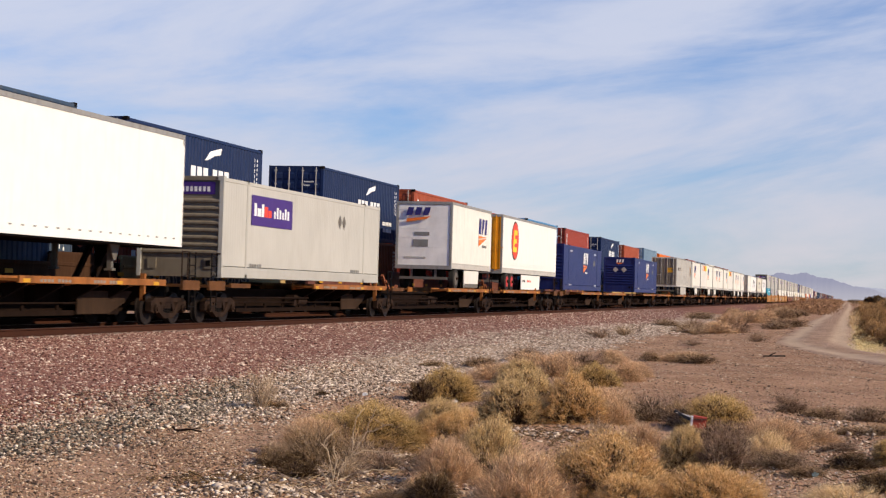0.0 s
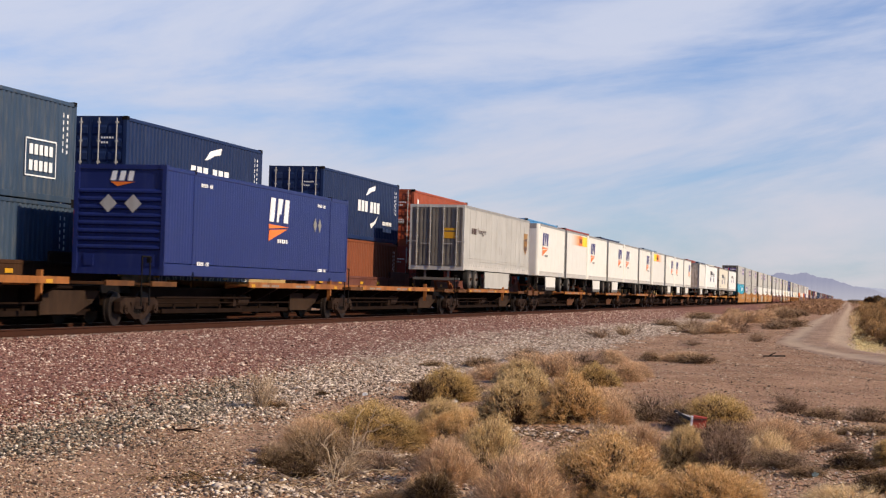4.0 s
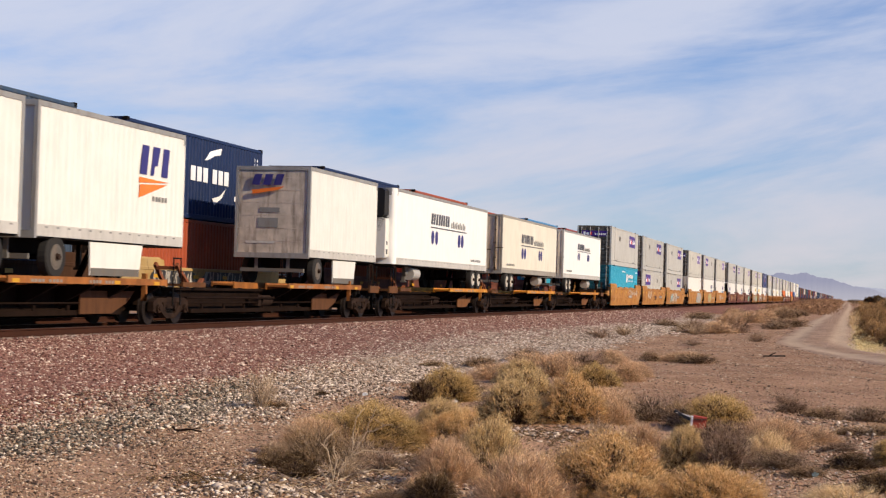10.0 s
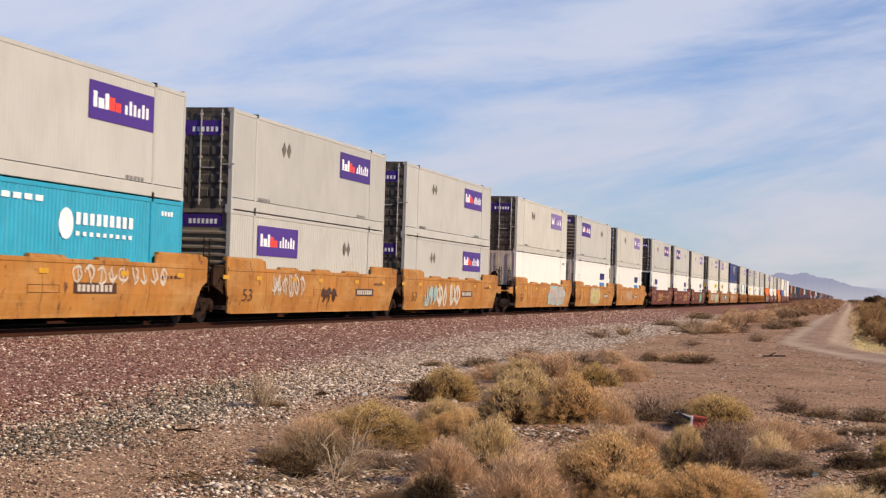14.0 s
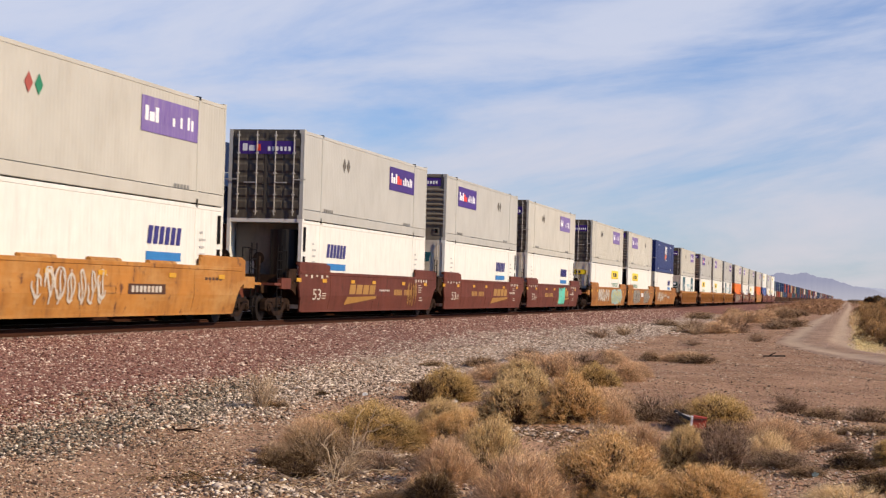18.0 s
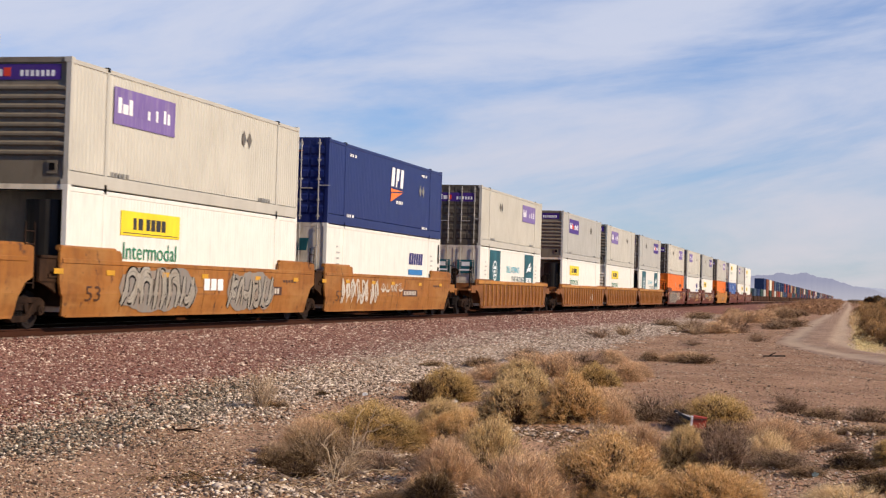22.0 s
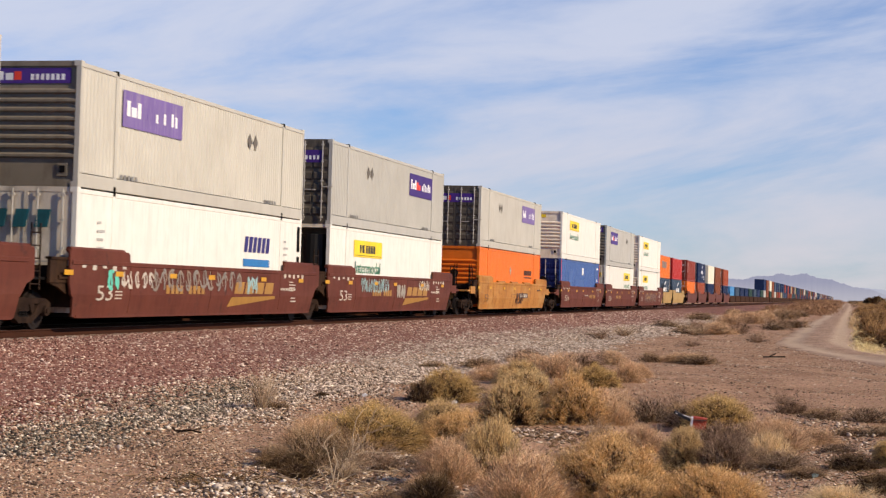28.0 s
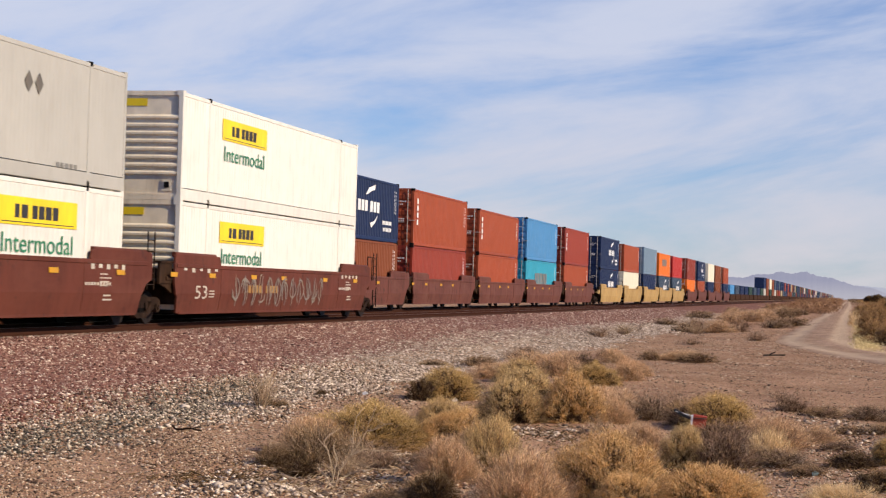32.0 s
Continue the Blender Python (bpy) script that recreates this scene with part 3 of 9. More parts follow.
def container(name, at, L, W, H, material, end, label, category, group="", pitch=0.28, depth=0.03, posts=True,
              endmat=None, full=True, topmat=None):
    """A freight container lying along y from 0 to L; its seen end is at y = 0 and its near side at x = W / 2."""
    t = thing(name, at, label, category, group)
    h = W / 2
    sheet_in = 0.012
    part("side_panel", shape(("side_panel", L, W, H, pitch, depth, posts), material, lambda g: g.ribs(h - sheet_in, 0.1, L - 0.1, 0.335 if posts else 0.16, H - 0.12, pitch, depth)), t)
    part("far_side_panel", shape(("far_side_panel", L, W, H), material, lambda g: g.box(-h + 0.01, -h + 0.04, 0.1, L - 0.1, 0.16, H - 0.09)), t)
    part("roof", shape(("roof", L, W, H), topmat or material, lambda g: g.box(-h + 0.05, h - 0.05, 0.05, L - 0.05, H - 0.075, H - 0.04)), t)
    part("underframe", shape(("underframe", L, W, H), material, lambda g: g.box(-h + 0.06, h - 0.06, 0.06, L - 0.06, 0.03, 0.13)), t)
    rail_b = shape(("bottom_rail", L, posts), material, lambda g: g.soft(-0.045, 0.045, 0.10, L - 0.10, 0.0, 0.315 if posts else 0.17, 0.012))
    rail_t = shape(("top_rail", L), material, lambda g: g.soft(-0.04, 0.04, 0.10, L - 0.10, -0.11, 0.0, 0.012))
    for sx in (1, -1):
        part("bottom_rail", rail_b, t, (sx * (h - 0.045), 0, 0.0))
        part("top_rail", rail_t, t, (sx * (h - 0.04), 0, H - 0.032))
    post = shape(("corner_post", H), material, lambda g: g.box(-0.06, 0.06, -0.05, 0.05, 0.0, H))
    for sx in (1, -1):
        for yy in (0.05, L - 0.05):
            part("corner_post", post, t, (sx * (h - 0.062), yy, 0.0))
    if posts and full:
        o = (L - 12.19) / 2
        ip = shape(("lifting_post", H), material, lambda g: g.box(-0.05, 0.0, -0.07, 0.07, 0.02, H - 0.02))
        ic = shape("lifting_casting", DARKSTEEL, lambda g: g.box(-0.14, 0.004, -0.07, 0.07, 0.0, 0.11))
        for yy in (o, L - o):
            part("lifting_post", ip, t, (h - 0.002, yy, 0))
            part("lifting_casting", ic, t, (h - 0.004, yy, H - 0.108))
            part("lifting_casting", ic, t, (h - 0.004, yy, 0.002))
    if full:
        cc = shape("corner_casting", material if posts else DARKSTEEL, lambda g: g.box(-0.09, 0.09, -0.09, 0.09, 0.0, 0.12))
        for yy in (0.086, L - 0.086):
            for zz in (-0.002, H - 0.116):
                part("corner_casting", cc, t, (h - 0.088, yy, zz))
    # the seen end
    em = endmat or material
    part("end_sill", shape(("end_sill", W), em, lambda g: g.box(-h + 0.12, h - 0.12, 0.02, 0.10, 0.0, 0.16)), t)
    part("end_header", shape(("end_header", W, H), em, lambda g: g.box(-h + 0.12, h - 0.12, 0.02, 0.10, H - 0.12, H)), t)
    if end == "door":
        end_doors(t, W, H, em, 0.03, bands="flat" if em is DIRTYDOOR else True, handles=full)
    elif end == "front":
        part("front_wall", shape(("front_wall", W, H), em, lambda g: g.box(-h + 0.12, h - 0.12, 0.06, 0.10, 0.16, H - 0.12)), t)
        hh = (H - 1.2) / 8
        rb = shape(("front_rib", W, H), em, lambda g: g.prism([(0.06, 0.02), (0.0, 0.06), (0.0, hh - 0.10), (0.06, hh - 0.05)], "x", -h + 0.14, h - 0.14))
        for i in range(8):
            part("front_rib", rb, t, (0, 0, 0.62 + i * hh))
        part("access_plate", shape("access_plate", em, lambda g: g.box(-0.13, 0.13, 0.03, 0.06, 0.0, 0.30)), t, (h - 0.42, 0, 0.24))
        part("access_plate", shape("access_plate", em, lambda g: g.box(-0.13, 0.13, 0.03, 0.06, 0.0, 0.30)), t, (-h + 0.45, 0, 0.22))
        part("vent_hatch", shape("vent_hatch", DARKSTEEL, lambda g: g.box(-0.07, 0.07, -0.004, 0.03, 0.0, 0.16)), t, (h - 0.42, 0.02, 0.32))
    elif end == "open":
        # a white wall, coloured grey for the shade inside the nose
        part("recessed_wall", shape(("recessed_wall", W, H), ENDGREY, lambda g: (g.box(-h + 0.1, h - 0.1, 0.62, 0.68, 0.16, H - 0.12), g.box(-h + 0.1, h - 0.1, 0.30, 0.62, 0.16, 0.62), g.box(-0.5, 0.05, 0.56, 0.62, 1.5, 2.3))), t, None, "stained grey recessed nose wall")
        part("fuel_tank", shape("fuel_tank", REFRIG, lambda g: g.cyl("z", (0, 0), 0.55, 0.62, H - 0.34, 24)), t, (0.60, 0.58, 0), "black upright tank in the recessed nose")
        part("cooling_unit", shape("cooling_unit", GALV, lambda g: (g.soft(-0.30, 0.20, 0.42, 0.62, 0.7, 1.5, 0.04),
             *[g.box(-0.26, 0.16, 0.40, 0.42, z, z + 0.04) for z in (0.8, 0.95, 1.1, 1.25, 1.4)])), t, (-0.6, 0, 0))
    part("end_wall", shape(("end_wall", W, H), material, lambda g: g.box(-h + 0.1, h - 0.1, L - 0.10, L - 0.05, 0.1, H - 0.1)), t)
    return t


def grey_multimodal(at, end, faded=False, ribbed=False, group="grey containers", H=2.9, skin=None, placards=(LEGGREY, LEGGREY)):
    L, W = 16.15, 2.59
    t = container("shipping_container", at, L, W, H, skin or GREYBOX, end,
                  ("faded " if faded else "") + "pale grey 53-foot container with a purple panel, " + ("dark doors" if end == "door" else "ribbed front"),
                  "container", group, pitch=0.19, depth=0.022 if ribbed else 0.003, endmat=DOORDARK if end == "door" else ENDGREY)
    x = W / 2 + 0.006
    y0 = 10.35 if end == "door" else 2.30
    pm = FADEDPURPLE if faded else PURPLE
    panel = decal(t, "purple_panel", pm, x, y0, y0 + 3.72, H - 1.28, H - 0.38, "faded purple panel" if faded else "purple panel")
    xx = 0.004
    # logo as plain blocks
    decal(panel, "logo_block", DECALWHITE, xx, 0.22, 0.42, 0.28, 0.66)
    decal(panel, "logo_block", DECALWHITE, xx, 0.50, 0.80, 0.28, 0.52)
    decal(panel, "logo_block", DECALWHITE, xx, 0.86, 1.06, 0.28, 0.66)
    decal(panel, "logo_block", FADEDPURPLE if faded else DECALRED, xx, 1.10, 1.40, 0.28, 0.60)
    decal(panel, "logo_block", FADEDPURPLE if faded else DECALRED, xx, 1.44, 1.74, 0.28, 0.50)
    bars(panel, "logo_bar", DECALWHITE, xx, [(1.98 + k * 0.25, 2.12 + k * 0.25, 0.28, 0.50 + 0.06 * ((k * 2) % 3)) for k in range(6) if not (faded and k in (1, 3))])
    for k in (0, 1):
        yy = (4.45 if end == "door" else L - 5.0) + 0.48 * k
        part("placard", shape("placard", placards[k], lambda g: g.prism([(0, -0.24), (0.19, 0), (0, 0.24), (-0.19, 0)], "x", -0.004, 0.0)), t, (x, yy, 2.07))
    for yy in (2.25, L - 3.6):
        bars(t, "stencil", DECALGREY, x, [(yy + k * 0.22, yy + 0.14 + k * 0.22, 0.32, 0.44) for k in range(5)])
    if end == "door":
        pan = part("purple_panel", shape("door_panel", PURPLE, lambda g: g.box(-0.98, 0.98, -0.006, 0.0, 0.0, 0.42)), t, (0, -0.008, H - 0.80), "purple panel across the doors")
        part("logo_block", shape("door_logo", DECALWHITE, lambda g: (g.box(-0.82, -0.66, -0.004, 0, 0.1, 0.34), g.box(-0.60, -0.40, -0.004, 0, 0.1, 0.28))), pan, (0, -0.007, 0))
        part("logo_block", shape("door_logo_red", DECALRED, lambda g: g.box(-0.36, -0.2, -0.004, 0, 0.1, 0.32)), pan, (0, -0.007, 0))
        part("logo_bar", shape("door_bars", DECALWHITE, lambda g: [g.box(0.05 + 0.14 * k, 0.13 + 0.14 * k, -0.004, 0, 0.1, 0.24) for k in range(6)]), pan, (0, -0.007, 0))
    elif end == "front":
        pan = part("purple_panel", shape("front_panel", PURPLE, lambda g: g.box(-1.02, 1.02, -0.006, 0.0, 0.0, 0.36)), t, (0, 0.05, H - 0.52), "purple panel across the front")
        part("logo_block", shape("front_logo", DECALWHITE, lambda g: (g.box(-0.85, -0.70, -0.004, 0, 0.08, 0.28), g.box(-0.64, -0.45, -0.004, 0, 0.08, 0.24))), pan, (0, -0.007, 0))
        part("logo_block", shape("front_logo_red", DECALRED, lambda g: g.box(-0.42, -0.24, -0.004, 0, 0.08, 0.28)), pan, (0, -0.007, 0))
        part("logo_bar", shape("front_bars", DECALWHITE, lambda g: [g.box(0.0 + 0.13 * k, 0.08 + 0.13 * k, -0.004, 0, 0.08, 0.22) for k in range(7)]), pan, (0, -0.007, 0))
    return t


def blue_freight(at, end, H=2.87):
    L, W = 16.15, 2.59
    t = container("shipping_container", at, L, W, H, BLUE, end, "royal blue 53-foot container with a white and orange logo", "container", "blue containers",
                  pitch=0.19, depth=0.004)
    x = W / 2 + 0.006
    y0 = 7.9
    blocks_logo(t, x, y0, 1.25, DECALWHITE, DECALWHITE)
    for yy, zz in ((2.4, 2.45), (L - 3.3, 0.3), (2.25, 0.3), (L - 3.5, 2.45)):
        bars(t, "stencil", DECALWHITE, x, [(yy + k * 0.125, yy + 0.08 + k * 0.125, zz, zz + 0.10) for k in range(7) if k != 4])
    for k in (0, 1):
        part("placard", shape("placard", DECALGREY, lambda g: g.prism([(0, -0.24), (0.19, 0), (0, 0.24), (-0.19, 0)], "x", -0.004, 0.0)), t, (x, (L - 3.7) + 0.48 * k, 1.85))
    if end == "front":
        part("placard", shape("front_placards", GALV, lambda g: [g.prism([(c, -0.24), (c + 0.24, 0), (c, 0.24), (c - 0.24, 0)], "y", -0.006, 0.0) for c in (-0.32, 0.38)]), t, (0, -0.004, 1.85))
    part("logo_block", shape("end_logo", DECALWHITE, lambda g: [g.prism([(c, 0), (c + 0.14, 0), (c + 0.20, 0.26), (c + 0.06, 0.26)], "y", -0.006, 0) for c in (-0.3, -0.06, 0.18)]), t, (0, -0.008 if end == "door" else 0.05, H - 0.42))
    part("logo_stripe", shape("end_logo_stripe", DECALORANGE, lambda g: g.prism([(-0.3, -0.02), (0.4, -0.02), (-0.1, -0.14)], "y", -0.006, 0)), t, (0, -0.008 if end == "door" else 0.05, H - 0.43))
    return t


def blocks_logo(t, x, y, z, ink, small, s=1.0):
    """Three leaning blocks over an orange wedge, with small bars below: a haulier's mark as plain shapes."""
    for k in range(3):
        o = y + k * 0.66 * s
        w = (0.46, 0.50, 0.44)[k]
        poly = [(0.04, 0.0), (w, 0.0), (w + 0.12, 0.80), (0.16, 0.80)] if k != 1 else [(0.04, 0.0), (0.22, 0.0), (0.30, 0.28), (0.46, 0.28), (0.62, 0.80), (0.16, 0.80)]
        m = shape(("logo_block", k, s), ink, lambda g, p=poly: g.prism([(a * s, b * s * 0.92) for a, b in p], "x", -0.004, 0.0))
        part("logo_block", m, t, (x, o, z + 0.52 * s))
    part("logo_wedge", shape(("logo_wedge", s), DECALORANGE, lambda g: (
        g.prism([(0, 0.30 * s), (1.9 * s, 0.40 * s), (0, 0.44 * s)], "x", -0.004, 0.0), g.prism([(0, -0.08 * s), (0.05 * s, 0.26 * s), (1.75 * s, 0.34 * s)], "x", -0.004, 0.0))), t, (x, y + 0.02, z))
    bars(t, "logo_bar", small, x, [(y + (0.85 + k * 0.2) * s, y + (0.98 + k * 0.2) * s, z - 0.12 * s, z) for k in range(5)])


def white_intermodal(at, end, group="white containers", H=2.9, side=None, material=None):
    """White container with a yellow panel and a green word under it."""
    L, W = 16.15, 2.59
    t = container("shipping_container", at, L, W, H, material or WHITE, end, "white 53-foot container with a yellow panel and green lettering", "container", group,
                  pitch=0.19, depth=0.006, endmat=DIRTYDOOR if end == "door" else PALEEND)
    x = W / 2 + 0.006
    y0 = {"l": 2.9, "m": 5.2, "r": 10.0}[side or ("l" if end != "door" else "r")]
    pan = decal(t, "yellow_panel", DECALYELLOW, x, y0, y0 + 3.66, H - 1.03, H - 0.43, "yellow panel")
    bars(pan, "logo_bar", DECALBLACK, 0.004, [(a, b, 0.15, 0.44) for a, b in ((0.72, 0.92), (1.02, 1.30), (1.50, 1.74), (1.80, 2.06), (2.12, 2.40), (2.46, 2.72))])
    decal(pan, "panel_rule", DECALBLACK, 0.004, 0.15, 3.5, 0.05, 0.07)
    part("lettering", lettering("Intermodal", DECALGREEN, 3.3, 0.42), t, (x + 0.002, y0 + 0.18, H - 1.62), "green word Intermodal")
    if end == "door":
        part("yellow_panel", shape("yellow_end_panel", DECALYELLOW, lambda g: g.box(-1.0, 1.0, -0.006, 0.0, 0.0, 0.32)), t, (0, -0.008, H - 0.86))
        part("logo_bar", shape("yellow_end_bars", DECALBLACK, lambda g: [g.box(-0.6 + 0.2 * k, -0.46 + 0.2 * k, -0.012, -0.006, 0.08, 0.26) for k in range(6)]), t, (0, -0.008, H - 0.86))
    elif end == "front":
        part("yellow_panel", shape("yellow_front_panel", DECALYELLOW, lambda g: g.box(-0.35, 0.35, -0.006, 0.0, 0.0, 0.20)), t, (-0.1, 0.05, H - 0.40))
    return t


def white_reefer(at, end, logo="l", H=2.9):
    """White refrigerated container with a leaning blue mark."""
    L, W = 16.15, 2.59
    t = container("refrigerated_container", at, L, W, H, WHITE, end, "white refrigerated 53-foot container with a blue mark", "container", "refrigerated containers",
                  pitch=0.19, depth=0.003, endmat=DIRTYDOOR if end != "open" else None)
    x = W / 2 + 0.006
    if logo:
        y0 = 2.7 if logo == "l" else 10.95
        for k in range(6):
            decal(t, "logo_block", DECALINDIGO, x, y0 + 0.37 * k, y0 + 0.26 + 0.37 * k, 1.72, 2.18, lean=0.10)
        decal(t, "logo_bar", DECALBLUE, x, y0 - 0.05, y0 + 2.2, 1.30, 1.52, "blue bar")
    for yy in (1.1, L - 1.7):
        bars(t, "stencil", PALESTENCIL, x, [(yy, yy + (0.20, 0.42, 0.34, 0.38)[k], 2.1 - 0.20 * k, 2.16 - 0.20 * k) for k in range(4)])
    # upright dark slots at the nose
    for k in (0, 1):
        yy = 0.16 if end == "open" else L - 0.42
        decal(t, "vent_slot", DARKSTEEL, x, yy, yy + 0.24, 0.9 + k * 0.95, 1.7 + k * 0.95)
    if end == "door":
        part("logo_block", shape("end_mark", DECALTEAL, lambda g: [g.prism([(c, 0), (c + 0.34, 0), (c + 0.42, 0.42), (c + 0.08, 0.42)], "y", -0.02, 0) for c in (-0.85, -0.3, 0.25)]), t, (0, -0.028, H - 0.95), "teal mark on the doors")
    return t


def slogan_reefer(at, end, H=2.9):
    """White container with teal panels and a slogan between them."""
    L, W = 16.15, 2.59
    t = container("refrigerated_container", at, L, W, H, WHITE, end, "white container with dark teal panels and a slogan", "container", "slogan containers", pitch=0.19, depth=0.003,
                  endmat=DIRTYDOOR if end == "door" else None)
    x = W / 2 + 0.006
    for k, y0 in enumerate((2.2, 11.3)):
        p = decal(t, "teal_panel", DECALTEAL, x, y0, y0 + 2.6, 0.30, 2.76, "dark teal panel")
        if k == 0:
            part("round_mark", shape("round_mark", DECALWHITE, lambda g: g.cyl("x", (0, 0), 0.5, -0.004, 0.0, 28)), p, (0.004, 1.3, 1.45))
            part("round_mark", shape("round_mark_inner", DECALTEAL, lambda g: g.cyl("x", (0, 0), 0.42, -0.004, 0.0, 28)), p, (0.008, 1.3, 1.45))
            part("round_mark", shape("round_mark_bars", DECALWHITE, lambda g: (g.box(-0.004, 0, -0.25, 0.25, 0.08, 0.22), g.box(-0.004, 0, -0.25, 0.1, -0.10, 0.02), g.box(-0.004, 0, -0.2, 0.25, -0.28, -0.16))), p, (0.012, 1.3, 1.45))
            for z in (0.62, 0.36):
                decal(p, "logo_bar", DECALWHITE, 0.004, 0.4, 2.2, z, z + 0.14)
        else:
            part("winged_mark", shape("winged_mark", DECALWHITE, lambda g: (
                g.prism([(0.0, 0.0), (0.5, 0.12), (1.2, 0.1), (1.5, 0.42), (1.1, 0.3), (0.6, 0.34), (0.2, 0.2)], "x", -0.004, 0.0),
                g.prism([(0.5, 0.38), (0.95, 0.36), (1.25, 0.62)], "x", -0.004, 0.0))), p, (0.004, 0.55, 1.45))
            for q in range(4):
                decal(p, "logo_block", DECALWHITE, 0.004, 0.5 + 0.42 * q, 0.5 + 0.42 * q + 0.26, 0.80, 1.20)
            decal(p, "logo_bar", DECALWHITE, 0.004, 0.6, 2.0, 0.5, 0.56)
    part("lettering", lettering("DELIVERING", DECALCYAN, 3.4, 0.33), t, (x + 0.002, 6.4, 1.70), "cyan word DELIVERING")
    part("lettering", lettering("THE FUTURE", DECALTEAL, 3.5, 0.33), t, (x + 0.002, 7.75, 1.19), "teal words THE FUTURE")
    for yy in (1.1, L - 1.7):
        bars(t, "stencil", PALESTENCIL, x, [(yy, yy + (0.20, 0.42, 0.34, 0.38)[k], 2.1 - 0.20 * k, 2.16 - 0.20 * k) for k in range(4)])
    if end == "door":
        for sx in (-0.6, 0.6):
            part("teal_panel", shape("teal_door_panel", DECALTEAL, lambda g: (g.box(-0.42, 0.42, -0.024, 0.0, 1.2, 1.85),)), t, (sx, -0.02, 0.35))
            part("logo_bar", shape("teal_door_bars", DECALWHITE, lambda g: (g.box(-0.2, 0.2, -0.03, -0.024, 1.55, 1.75), g.box(-0.3, 0.3, -0.03, -0.024, 1.32, 1.40))), t, (sx, -0.02, 0.35))
    return t


def plain_box(at, material, end, label, H=2.9, L=16.15, W=2.59, pitch=0.19, depth=0.02, posts=True, group="", marks=True, endmat=None, full=True):
    t = container("shipping_container", at, L, W, H, material, end, label, "container", group, pitch=pitch, depth=depth, posts=posts, endmat=endmat, full=full)
    if marks:
        x = W / 2 + 0.006
        bars(t, "stencil", DECALWHITE if material not in (WHITE, CREAM) else DECALGREY, x, [(L - 1.4 + 0.2 * k, L - 1.27 + 0.2 * k, H - 0.45, H - 0.33) for k in range(4)])
    return t


# ---------------- road trailers ----------------
def tyre_pair(t, y, z, rim, x=1.02):
    ty = shape("tyre", RUBBER, lambda g: (g.cyl("x", (0, 0), 0.49, 0.03, 0.21, 26), g.cyl("x", (0, 0), 0.465, 0.0, 0.03, 26, 0.49), g.cyl("x", (0, 0), 0.49, 0.21, 0.245, 26, 0.455)))
    rm = shape("rim", rim, lambda g: (g.cyl("x", (0, 0), 0.29, 0.20, 0.252, 22), g.cyl("x", (0, 0), 0.25, 0.252, 0.262, 20, 0.22)))
    hb = shape("hub", TRUCKRUST, lambda g: (g.cyl("x", (0, 0), 0.09, 0.255, 0.268, 16), g.cyl("x", (0, 0), 0.065, 0.268, 0.33, 12)))
    for sx in (1, -1):
        w = part("wheel", ty, t, (sx * x, y, z))
        if sx < 0:
            w.rotation_euler = (0, 0, math.pi)
        part("rim", rm, w)
        part("hub", hb, w)
    part("axle", shape("trailer_axle", DARKSTEEL, lambda g: g.cyl("x", (0, 0), 0.07, -1.0, 1.0, 8)), t, (0, y, z))


